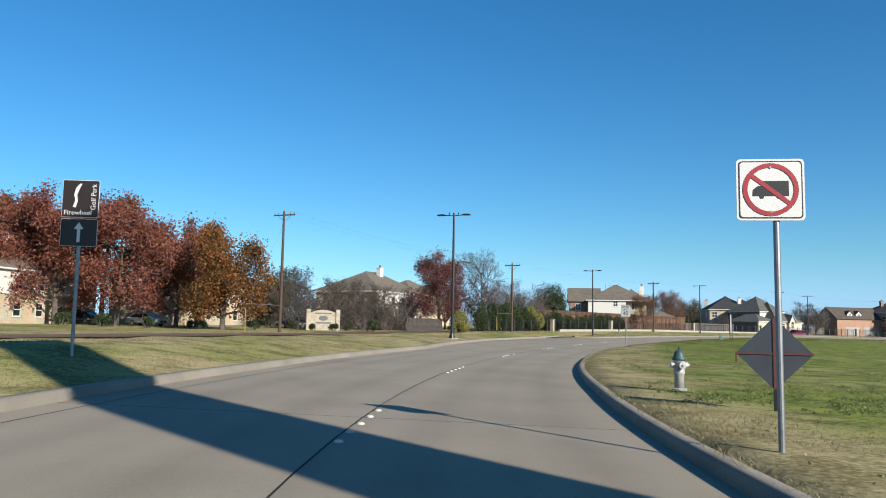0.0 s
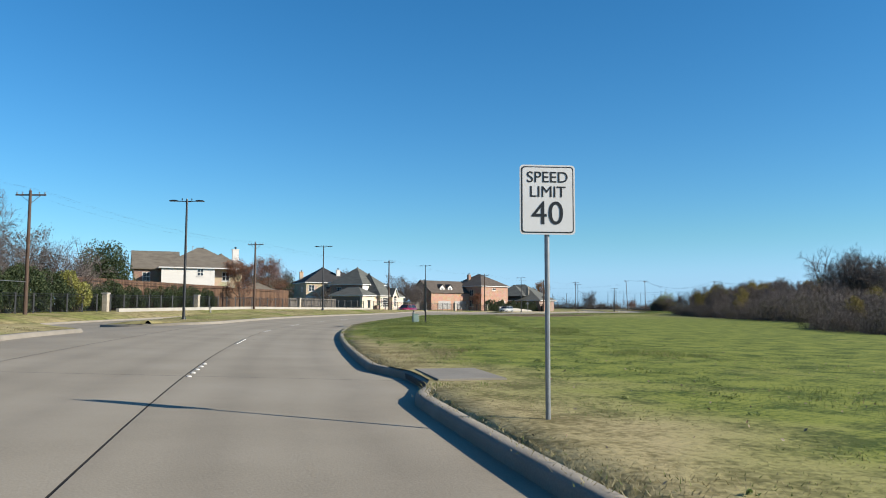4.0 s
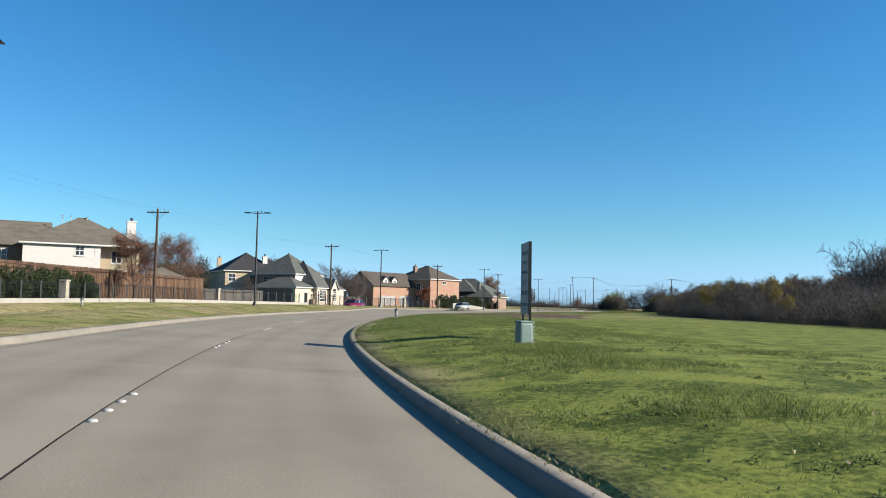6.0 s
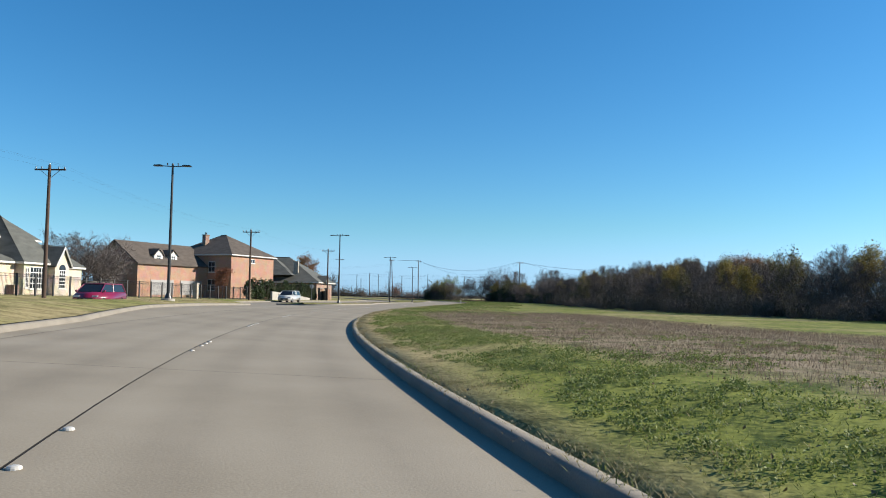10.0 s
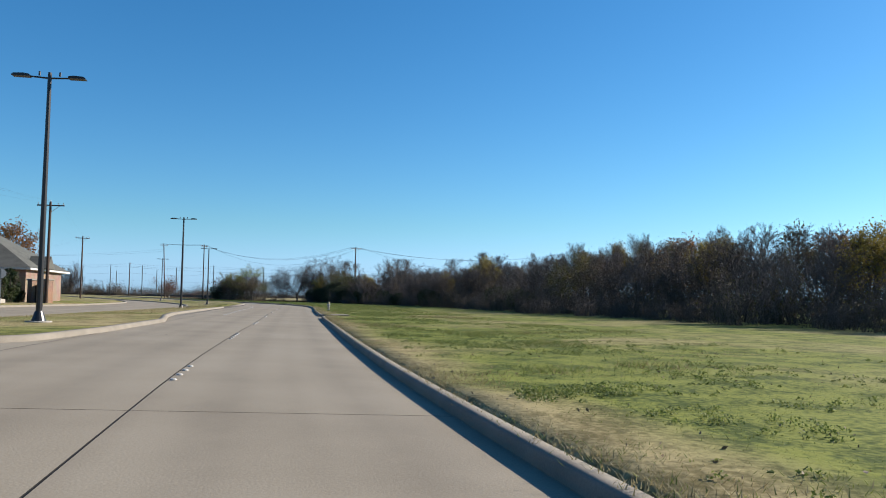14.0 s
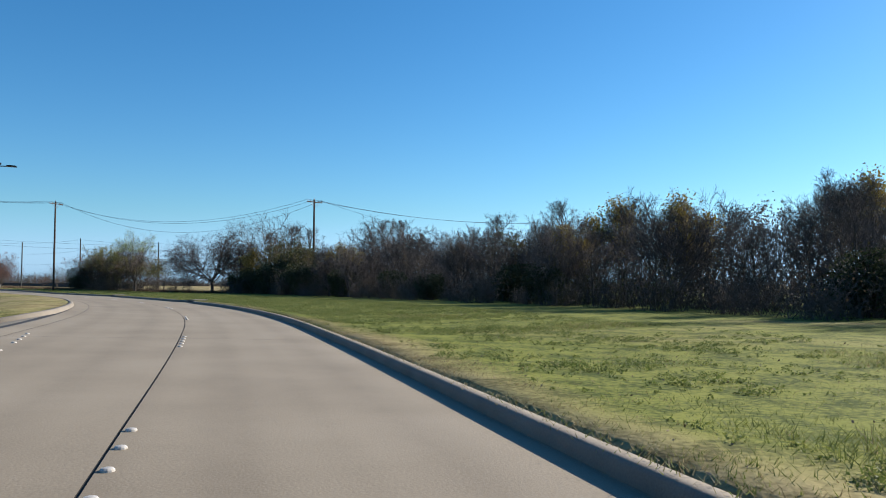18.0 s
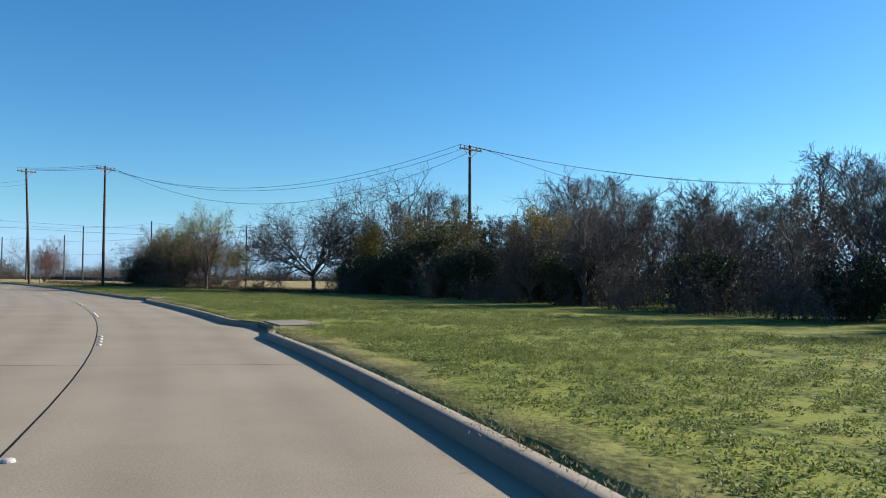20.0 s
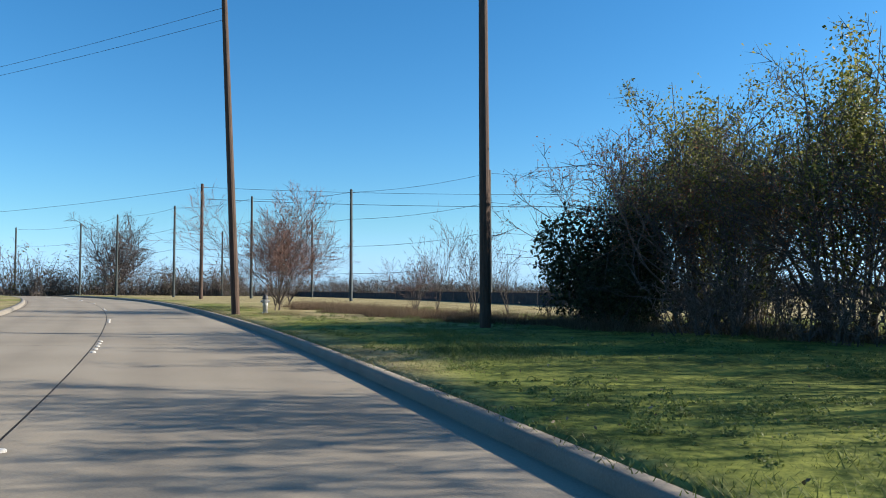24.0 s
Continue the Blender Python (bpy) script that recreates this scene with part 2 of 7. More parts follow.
lane = tab([(-120, -1.14), (0, -1.14), (30, -1.19), (50, -1.33), (82, -1.68), (117, -1.59), (150, -1.71), (195, -1.62), (215, -1.33), (250, -1.15), (270, -1.04), (310, -1.01), (380, -1.04), (393, -1.5), (412, -1.57), (440, -1.45), (520, -1.3)])
kerb_line = tab([(-120, 2.73), (0, 2.73), (16, 2.73), (25, 2.56), (36, 2.39), (50, 2.25), (85, 2.25), (115, 2.34), (150, 2.42), (200, 2.40), (216, 2.47), (250, 2.54), (265, 2.74), (320, 2.72), (366, 2.79), (520, 2.7)])
island_z = tab([(-120, 0.75), (15, 0.85), (35, 0.78), (50, 0.66), (70, 0.72), (97, 0.5), (106, 0.78), (122, 0.88), (143, 1.0), (165, 1.05), (189, 0.95), (212, 0.65), (235, 0.38), (281, 0.02), (329, -0.08), (400, 0.2), (450, 0.8), (520, 1.2)])
far_z = tab([(-120, 0.3), (67, 0.35), (107, 0.7), (154, 1.1), (201, 0.95), (247, 0.55), (290, 0.35), (375, 0.4), (420, 0.7), (520, 1.3)])
far_dip = tab([(-120, 0.5), (60, 0.5), (120, 0.55), (205, 0.55), (245, 0.1), (270, 0)])
verge_lift = tab([(60, 0), (85, 0.28), (140, 0.33), (170, 0.1), (205, 0), (250, -0.03), (277, -0.10), (330, -0.05), (400, 0)])
INLETS = [(57.0, 1), (259.8, 1), (334.8, 1), (362.6, 1)]


def kerb_back(s):
    k = kerb_line(s)
    for c, _ in INLETS:
        k = k + 0.55 * np.exp(-(((s - c) / 2.2) ** 4))
    return k


def at(s, o, z=None):
    """World place of a station and offset (z from the ground unless given)."""
    x, y, h = np.interp(s, _s, _x), np.interp(s, _s, _y), np.interp(s, _s, _h)
    return Vector((float(x + o * np.cos(h)), float(y - o * np.sin(h)), float(ground_z(s, o) if z is None else z)))


def turn_at(s):
    """Degrees by which a thing's x axis turns to lie along the road."""
    return 90 - math.degrees(float(np.interp(s, _s, _h)))


def pave_z(s, o):
    s, o = np.broadcast_arrays(np.asarray(s, float), np.asarray(o, float))
    g, e = rise(s), bank(s)
    zi, zf = island_z(s) - 0.32, far_z(s)
    out = np.where(o > -5.6, g - e * o, 0)
    a = np.clip((-5.6 - o) / 3.4, 0, 1)
    out = np.where(o <= -5.6, (g + 5.6 * e) * (1 - a) + zi * a, out)
    b = np.clip((-9 - o) / 13, 0, 1)
    out = np.where(o < -9, zi * (1 - b) + (zf - 0.17 - far_dip(s)) * b, out)
    return out


# the field falls gently towards the creek
field_z = tab([(-120, -0.4), (100, -0.5), (130, -0.15), (240, -0.15), (285, 0.1)])


def ground_z(s, o):
    """Height of the grass, or of the pavement where there is none."""
    s, o = np.broadcast_arrays(np.asarray(s, float), np.asarray(o, float))
    k = kerb_line(s)
    edge = pave_z(s, k) + 0.16
    w = np.clip((o - k) / 40, 0, 1)
    right = edge * (1 - w) + (field_z(s) + 0.6 * rise(s)) * w + verge_lift(s) * np.clip((o - k - 0.4) / 2.5, 0, 1) * np.clip((40 - o) / 20, 0, 1)
    w = np.clip((-21 - o) / 4, 0, 1)
    left = (pave_z(s, -21) + 0.16) * (1 - w) + far_z(s) * w + 0.012 * np.clip(-26 - o, 0, 60)
    return np.where(o > k, right, np.where(o < -21, left, pave_z(s, o)))


def nearest(x, y):
    """Station and offset of world places."""
    x, y = np.asarray(x, float).ravel(), np.asarray(y, float).ravel()
    s, o = np.empty(len(x)), np.empty(len(x))
    for i in range(0, len(x), 4000):
        dx, dy = x[i:i + 4000, None] - _x[None], y[i:i + 4000, None] - _y[None]
        k = np.argmin(dx * dx + dy * dy, 1)
        r = np.arange(len(k))
        s[i:i + 4000] = _s[k]
        o[i:i + 4000] = dx[r, k] * np.cos(_h[k]) - dy[r, k] * np.sin(_h[k])
    return s, o


def strip(stations, rows):
    """A sheet over stations; rows is a list of functions of s that give (offset, height)."""
    cols = []
    x, y, h = np.interp(stations, _s, _x), np.interp(stations, _s, _y), np.interp(stations, _s, _h)
    for f in rows:
        o, z = f(stations)
        o, z = np.broadcast_to(o, x.shape), np.broadcast_to(z, x.shape)
        cols.append(np.stack([x + o * np.cos(h), y - o * np.sin(h), z], 1))
    n, m = len(stations), len(rows)
    v = np.stack(cols, 1).reshape(-1, 3)
    f = [(i * m + j, i * m + j + 1, (i + 1) * m + j + 1, (i + 1) * m + j) for i in range(n - 1) for j in range(m - 1)]
    return v, f


# ---- ground ----
def grass_material():
    m = bpy.data.materials.new("winter_grass")
    m.use_nodes = True
    n, l = m.node_tree.nodes, m.node_tree.links
    b = n["Principled BSDF"]
    pos = n.new("ShaderNodeNewGeometry")

    def noise_at(scale, detail=5, dist=0.0):
        t = n.new("ShaderNodeTexNoise")
        t.inputs["Scale"].default_value, t.inputs["Detail"].default_value, t.inputs["Distortion"].default_value = scale, detail, dist
        l.new(pos.outputs["Position"], t.inputs["Vector"])
        return t.outputs["Fac"]

    def ramp(src, lo, hi, c0, c1):
        r = n.new("ShaderNodeValToRGB")
        r.color_ramp.elements[0].position, r.color_ramp.elements[1].position = lo, hi
        r.color_ramp.elements[0].color, r.color_ramp.elements[1].color = (*c0, 1), (*c1, 1)
        l.new(src, r.inputs["Fac"])
        return r.outputs["Color"]

    def blend(fac, a, c):
        x = n.new("ShaderNodeMix")
        x.data_type = "RGBA"
        l.new(fac, x.inputs["Factor"])
        l.new(a, x.inputs["A"])
        l.new(c, x.inputs["B"])
        return x.outputs["Result"]

    def attribute(name):
        a = n.new("ShaderNodeAttribute")
        a.attribute_name = name
        return a.outputs["Fac"]

    def total(x, y, k=1.0):
        t = n.new("ShaderNodeMath")
        t.operation = "MULTIPLY_ADD"
        l.new(y, t.inputs[0])
        t.inputs[1].default_value = k
        l.new(x, t.inputs[2])
        return t.outputs[0]

    clump, tuft = noise_at(1.1, 7, 0.4), noise_at(11.0, 5)
    mottle = total(clump, tuft, 0.8)
    green = ramp(mottle, 0.74, 1.06, (0.046, 0.070, 0.013), (0.170, 0.191, 0.040))
    straw = ramp(mottle, 0.72, 1.08, (0.135, 0.112, 0.050), (0.305, 0.256, 0.132))
    soil = ramp(mottle, 0.72, 1.10, (0.090, 0.069, 0.046), (0.250, 0.202, 0.140))
    patches = noise_at(0.12, 6, 0.6)
    mask = ramp(total(patches, attribute("dry")), 0.72, 1.05, (0, 0, 0), (1, 1, 1))
    base = blend(mask, green, straw)
    base = blend(ramp(total(attribute("bare"), clump, 0.7), 0.62, 1.02, (0, 0, 0), (1, 1, 1)), base, soil)
    leaves = ramp(noise_at(26, 3), 0.60, 0.72, (0, 0, 0), (1, 1, 1))
    dark = ramp(noise_at(14.0, 3), 0.3, 0.75, (0.026, 0.037, 0.012), (0.195, 0.182, 0.076))
    scale = n.new("ShaderNodeMath")
    scale.operation = "MULTIPLY"
    l.new(leaves, scale.inputs[0])
    scale.inputs[1].default_value = 0.6
    l.new(blend(scale.outputs[0], base, dark), b.inputs["Base Color"])
    b.inputs["Roughness"].default_value = 1.0
    b.inputs["Specular IOR Level"].default_value = 0.1
    bp = n.new("ShaderNodeBump")
    bp.inputs["Strength"].default_value, bp.inputs["Distance"].default_value = 1.0, 0.015
    l.new(total(tuft, clump, 0.3), bp.inputs["Height"])
    l.new(bp.outputs["Normal"], b.inputs["Normal"])
    return m


GRASS = grass_material()
dry_along = tab([(-120, 0.25), (0, 0.24), (40, 0.20), (70, 0.08), (100, 0.0), (140, 0.1), (170, 0.3), (205, 0.3), (225, 0.22), (290, 0.22), (310, 0.0), (380, 0.0), (520, 0.25)])


def dryness(s, o):
    d = dry_along(s) * np.where(o > 0, 1, 1.0)
    d = np.where(o < -5, 0.42, d)
    past = np.clip((o - kerb_line(s)) / np.where(s < 70, 3.5, 2.0), 0, 1)
    d = d + np.where(o > 0, np.where(s < 70, 0.42, 0.36) * (1 - past), 0)
    far = np.clip((o - 22) / 8, 0, 1) * np.clip((s - 355) / 20, 0, 1)
    d = d + np.where((o > 9) & (s > 205), 0.05, 0)
    return d + 0.6 * far + 0.5 * np.clip((s - 405) / 12, 0, 1) * np.clip((o - 3.5) / 3, 0, 1)


def bareness(s, o):
    """The trodden, brown stretch of the field where little but dead weeds grows."""
    along = np.clip((s - 131) / 12, 0, 1) * np.clip((222 - s) / 26, 0, 1)
    return 0.6 * along * np.clip((o - 4.9) / 1.9, 0, 1) * np.clip((24 - o) / 6, 0, 1)


def with_dry(ob, s, o):
    c = ob.data.attributes.new("bare", "FLOAT", "POINT")
    c.data.foreach_set("value", np.asarray(bareness(s, o), dtype=np.float32))
    a = ob.data.attributes.new("dry", "FLOAT", "POINT")
    a.data.foreach_set("value", np.asarray(dryness(s, o), dtype=np.float32))
    return ob


def build_ground():
    def axis(lo, hi, step):
        mid = np.arange(lo, hi + 1, step)
        out = np.cumsum(8 * 1.35 ** np.arange(19))
        return np.concatenate([lo - out[::-1], mid, hi + out])
    xs, ys = axis(-120, 400, 4.0), axis(-100, 400, 4.0)
    gx, gy = np.meshgrid(xs, ys)
    s, o = nearest(gx, gy)
    z = ground_z(s, np.clip(o, -90, 60))
    z = np.where((o > -32) & (o < 11) & (s > -119) & (s < 519), pave_z(s, np.clip(o, -32, 3)) - 0.7, z)
    far = np.clip((np.abs(o) - 150) / 400, 0, 1)
    z = z * (1 - far) + 1.0 * far
    ny, nx = gx.shape
    f = [(j * nx + i, j * nx + i + 1, (j + 1) * nx + i + 1, (j + 1) * nx + i) for j in range(ny - 1) for i in range(nx - 1)]
    ob = part("ground", (np.stack([gx.ravel(), gy.ravel(), z], 1), f), GRASS, smooth=True)
    with_dry(ob, s, o)
    tagged(ob, "wide flat field of green and straw winter grass", "ground", kind="structure")


def lawn(name, label, s0, s1, offsets, lift):
    st = np.arange(s0, s1 + 0.1, 1.0)
    rows = [(lambda s, f=f: (f(s), lift(s, f(s)))) for f in offsets]
    v, fs = strip(st, rows)
    ob = part(name, (v, fs), GRASS, smooth=True)
    o = np.stack([np.broadcast_to(f(st), st.shape) for f in offsets], 1).ravel()
    with_dry(ob, np.repeat(st, len(offsets)), o)
    return tagged(ob, label, "grass", kind="structure")


build_ground()
bumpy = lambda s, o: 0.018 * np.sin(s * 1.1 + o) * np.sin(s * 0.37 - 1.3 * o)
lawn("verge_right", "rough green grass verge beside the kerb", -118, 518,
     [(lambda s, d=d: kerb_back(s) + d) for d in (-0.10, 0.12, 0.6, 1.1, 1.8, 2.6, 3.6, 5, 7, 9.5, 13)],
     lambda s, o: ground_z(s, o) + np.where(o > kerb_back(s) + 0.1, 0.02 + bumpy(s, o), 0.012))
lawn("verge_left", "dry mown grass strip beyond the far carriageway", -118, 518,
     [(lambda s, d=d: d + 0 * s) for d in (-21.0, -22, -23.5, -25.5, -28, -31, -36)], lambda s, o: ground_z(s, o) + 0.02)


# ---- road ----
road = thing("road", label="pale grey concrete road with sealed joints, two lanes each way", category="road", kind="structure")
full = np.arange(-118, 519, 2.0)
part("joint_sealant", strip(full, [(lambda s, o=o: (o + 0 * s, pave_z(s, o) - 0.012)) for o in (-21.2, -15, -9, -5.6, -3, 0, 3.3)]), JOINT, road, "dark sealant in the joints")
GAP = 0.012
ACROSS = np.linspace(0, 1, 15)
WEAR = 0.75 * (np.exp(-(((ACROSS - 0.26) / 0.09) ** 2)) + np.exp(-(((ACROSS - 0.72) / 0.09) ** 2))) + 0.35 * np.exp(-(((ACROSS - 0.49) / 0.06) ** 2)) + 0.6 * np.exp(-((ACROSS / 0.05) ** 2))
cuts = np.arange(-116, 517, 15.8)
for a, b in zip(cuts, cuts[1:]):
    st = np.linspace(a + GAP, b - GAP, 9)
    for lo, hi in ((lambda s: lane(s) + GAP, lambda s: kerb_back(s) - 0.17), (lambda s: lane(s) - 3.7, lambda s: lane(s) - GAP),
                   (lambda s: -13 + 0 * s, lambda s: lane(s) - 3.7 - 2 * GAP), (lambda s: -17 + 0 * s, lambda s: -13 - GAP + 0 * s), (lambda s: -21 + 0 * s, lambda s: -17 - GAP + 0 * s)):
        slab = part("slab", strip(st, [(lambda s, w=w, lo=lo, hi=hi: (lo(s) * (1 - w) + hi(s) * w, pave_z(s, lo(s) * (1 - w) + hi(s) * w))) for w in ACROSS]), CONCRETE, road)
        slab.data.attributes.new("worn", "FLOAT", "POINT").data.foreach_set("value", np.tile(WEAR, len(st)).astype(np.float32))


def kerb_profile(line, side, top):
    """Rows of a kerb: gutter, face, rounded nose, top and back; side +1 for a kerb right of the traffic."""
    prof = [(0.19, -0.12), (0.187, 0.0), (0.180, 0.075), (0.170, 0.12), (0.150, 0.146), (0.12, 0.156), (0.0, 0.155), (-0.02, 0.10), (-0.03, -0.1)]
    return [(lambda s, d=d, z=z: (line(s) - side * d, pave_z(s, line(s) - side * 0.19) + z)) for d, z in prof]


def kerb(name, line, s0, s1, side, label):
    v, f = strip(np.arange(s0, s1 + 0.1, 0.5), kerb_profile(line, side, 0.15))
    return tagged(part(name, (v, f), KERB, smooth=True), label, "kerb", kind="structure")


kerb("kerb_right", kerb_back, -118, 518, 1, "rounded concrete kerb along the grass field")
kerb("kerb_far", lambda s: -21.0 + 0 * s, -118, 518, -1, "pale concrete kerb of the far carriageway")


# ---- raised grass islands between the carriageways ----
def island(name, right, s0, s1, label):
    """A kerbed median with rounded ends."""
    left = -13.0
    n = 12
    st = np.arange(s0 + 3, s1 - 2.9, 1.0)
    out = [(s, float(right(s))) for s in st]
    w1 = (out[-1][1] - left) / 2
    out += [(st[-1] + 3 * math.sin(math.pi * i / n), left + w1 + w1 * math.cos(math.pi * i / n)) for i in range(1, n)]
    out += [(s, left) for s in st[::-1]]
    w0 = (out[0][1] - left) / 2
    out += [(st[0] - 3 * math.sin(math.pi * i / n), left + w0 - w0 * math.cos(math.pi * i / n)) for i in range(1, n)]
    prof = [(0.0, -0.03), (0.02, 0.02), (0.045, 0.10), (0.09, 0.145), (0.14, 0.152), (0.26, 0.15), (0.28, 0.11)]
    m = len(out)
    norms = []
    for i in range(m):
        (sa, oa), (sb, ob_) = out[i - 1], out[(i + 1) % m]
        t = Vector((sb - sa, ob_ - oa)).normalized()
        norms.append((t.y, -t.x))
    v, f = [], []
    for i in range(m):
        for d, z in prof:
            s, o = out[i][0] + norms[i][0] * d, out[i][1] + norms[i][1] * d
            v.append(at(s, o, float(pave_z(*out[i])) + z))
    k = len(prof)
    for i in range(m):
        j = (i + 1) % m
        for q in range(k - 1):
            f.append((i * k + q, i * k + q + 1, j * k + q + 1, j * k + q))
    med = thing(name, label=label, category="traffic island", kind="structure")
    part("kerb", (v, f), KERB, med, "rounded concrete kerb", smooth=True)
    lv, lf, ss, oo = [], [], [], []
    widths = (0, 0.06, 0.2, 0.4, 0.6, 0.8, 0.94, 1)
    stations = np.concatenate([s0 + 3 - 3 * np.cos(np.linspace(0.12, math.pi / 2, 7)), st[1:-1], s1 - 3 + 3 * np.sin(np.linspace(0.0, math.pi / 2 - 0.12, 7))])
    for s in stations:
        r = float(right(np.clip(s, st[0], st[-1])))
        c, w = (r + left) / 2, (r - left) / 2
        d = max(st[0] - s, s - st[-1], 0) / 3
        w = w * math.sqrt(max(1 - d * d, 0.003)) - 0.25
        w = max(w, 0.05)
        for a in widths:
            o = c + w - 2 * w * a
            edge = float(pave_z(s, c + w if a < 0.5 else c - w)) + 0.14
            mid = float(island_z(s))
            q = math.sin(math.pi * a ** 1.3) if 0 < a < 1 else 0
            lv.append(at(s, o, edge * (1 - q) + max(mid, edge) * q))
            ss.append(s)
            oo.append(o)
    k = len(widths)
    lf = [(i * k + j, i * k + j + 1, (i + 1) * k + j + 1, (i + 1) * k + j) for i in range(len(stations) - 1) for j in range(k - 1)]
    with_dry(part("turf", (lv, lf), GRASS, med, "dry mown grass", smooth=True), np.array(ss), np.array(oo))


island("median_1", tab([(-120, -5.3), (36, -5.4), (46, -6.6), (56, -7.6), (80, -8.0)]), -117, 78, "kerbed grass median along the left-turn bay")
island("median_2", tab([(90, -5.6), (120, -5.6), (145, -5.5), (165, -6.1), (180, -8.0), (206, -8.6)]), 90, 207, "long kerbed grass median with dry turf")
island("median_3", tab([(222, -5.6), (232, -4.9), (242, -4.8), (248, -5.6), (256, -6.4), (290, -6.6)]), 224, 292, "kerbed grass median between two openings")
island("median_4", tab([(304, -5.6), (320, -5.4), (520, -5.2)]), 305, 516, "kerbed grass median along the bend")


# ---- raised lane buttons ----
def button_mesh():
    bm = lathe([(0.0, -0.01), (0.052, -0.01), (0.05, 0.004), (0.04, 0.013), (0.02, 0.018), (0.003, 0.019)], 12, caps=False)
    me = bpy.data.meshes.new("button")
    bm.to_mesh(me)
    bm.free()
    me.materials.append(BUTTON)
    return me


lane_marks = thing("lane_marker", label="groups of white ceramic lane buttons on the road", category="road marking", kind="structure")
BTN = button_mesh()
for g in range(-2, 40):
    for i in range(5):
        s = 82.3 + (g - 7) * 12.35 + i * 0.75
        if -20 < s < 500 and i != (g * 7) % 9:
            b = new("button", BTN)
            b.location = at(s, float(lane(s)) + 0.09, float(pave_z(s, float(lane(s)))) + 0.008)
            b.parent = lane_marks


for i in range(44):
    s = 256.0 + i * 0.92
    if i % 5 != 4:
        b = new("button", BTN)
        o = -3.55 - 0.9 * max(0.0, (s - 282) / 14) ** 2
        b.location = at(s, o, float(pave_z(s, o)) + 0.008)
        b.parent = lane_marks


# bark mulch beds of the apartments
MULCH = mat("bark_mulch", [(0.09, 0.045, 0.025), (0.17, 0.085, 0.045), (0.26, 0.14, 0.075)], 2.0, 0.95, bump=0.02, fine=14)
for name, s0, s1, o0, o1 in (("mulch_bed", 18, 66, -25.0, -30.0), ("mulch_bed", 70, 98, -25.6, -31.0)):
    v, f = strip(np.arange(s0, s1 + 0.1, 1.0), [(lambda s, o=o: (o + 0.5 * np.sin(s * 0.7), ground_z(s, o) + 0.05)) for o in (o0, (o0 + o1) / 2, o1)])
    tagged(part(name, (v, f), MULCH, smooth=True), "brown bark mulch bed under the trees", "planting bed", kind="structure")


# ---- street lamps and utility poles ----
def street_lamp():
    t = thing("street_lamp", label="tall black twin-arm street lamp on the grass median", category="street lamp", group="street lamps along the median")
    part("base_cover", lathe([(0.26, 0), (0.26, 0.05), (0.23, 0.09), (0.15, 0.34), (0.12, 0.42)], 16), BLACK, t)
    part("footing", lathe([(0.42, -0.25), (0.42, 0.06), (0.40, 0.08)], 20), PALE, t, "round pale concrete footing")
    part("pole", lathe([(0.105, 0.1), (0.085, 5), (0.065, 8.55), (0.06, 8.62)], 12), BLACK, t)
    for a in (1, -1):
        arm = part("arm", rod((0, 0, 8.42), (a * 0.75, 0, 8.46), 0.032, 0.028), BLACK, t)
        head = bmesh.new()
        extrude([(a * 0.62, 8.43), (a * 0.62, 8.50), (a * 0.8, 8.53), (a * 1.12, 8.51), (a * 1.18, 8.46), (a * 1.18, 8.43)], -0.15, 0.15, head)
        h = part("lamp_head", head, BLACK, arm)
        part("photocell", lathe([(0.035, 8.5), (0.035, 8.63), (0.02, 8.65)], 8, centre=(a * 0.33, 0)), BLACK, h)
    return t


LAMPS = [(50.5, -8.4), (97.4, -9.3), (143.0, -9.9), (189.1, -9.9), (235.1, -7.8), (281.5, -9.7), (329.4, -9.6), (377.0, -9.6)]


def stand(ob, s, o, z, extra=0):
    ob.matrix_basis = Matrix.Translation(at(s, o, z)) @ pose(0, 0, 0, 0, 0, turn_at(s) + 90 + extra)
    return ob


first = street_lamp()
LAMP_BASE = [0.47, 0.22, 0.86, 0.92, 0.33, -0.02, -0.1, 0.1]
for i, (s, o) in enumerate(LAMPS):
    ob = first if i == 0 else copy_thing(first, Matrix())
    stand(ob, s, o, LAMP_BASE[i] + 0.0)


def utility_pole(height, arm=1.25, label="brown wooden utility pole with a braced crossarm"):
    t = thing("utility_pole", label=label, category="utility pole", group="utility poles")
    part("pole", lathe([(0.17, -0.3), (0.165, 0), (0.14, height * 0.5), (0.11, height - 0.05), (0.09, height)], 12), POLE_WOOD, t)
    c = part("crossarm", box(-arm, arm, -0.16, -0.05, height - 0.42, height - 0.30, 0.012), POLE_WOOD, t)
    for a in (-1, 1):
        part("brace", rod((a * arm * 0.62, -0.1, height - 0.42), (0, -0.13, height - 1.05), 0.022, sides=6), GALV, t)
    for x in (-arm + 0.1, -arm * 0.55, arm * 0.55, arm - 0.1):
        part("insulator", lathe([(0.02, height - 0.31), (0.05, height - 0.25), (0.035, height - 0.2), (0.05, height - 0.15), (0.02, height - 0.1)], 8, centre=(x, -0.1)), GALV, c)
    part("insulator", lathe([(0.03, height), (0.055, height + 0.06), (0.03, height + 0.15)], 8), GALV, t)
    return t


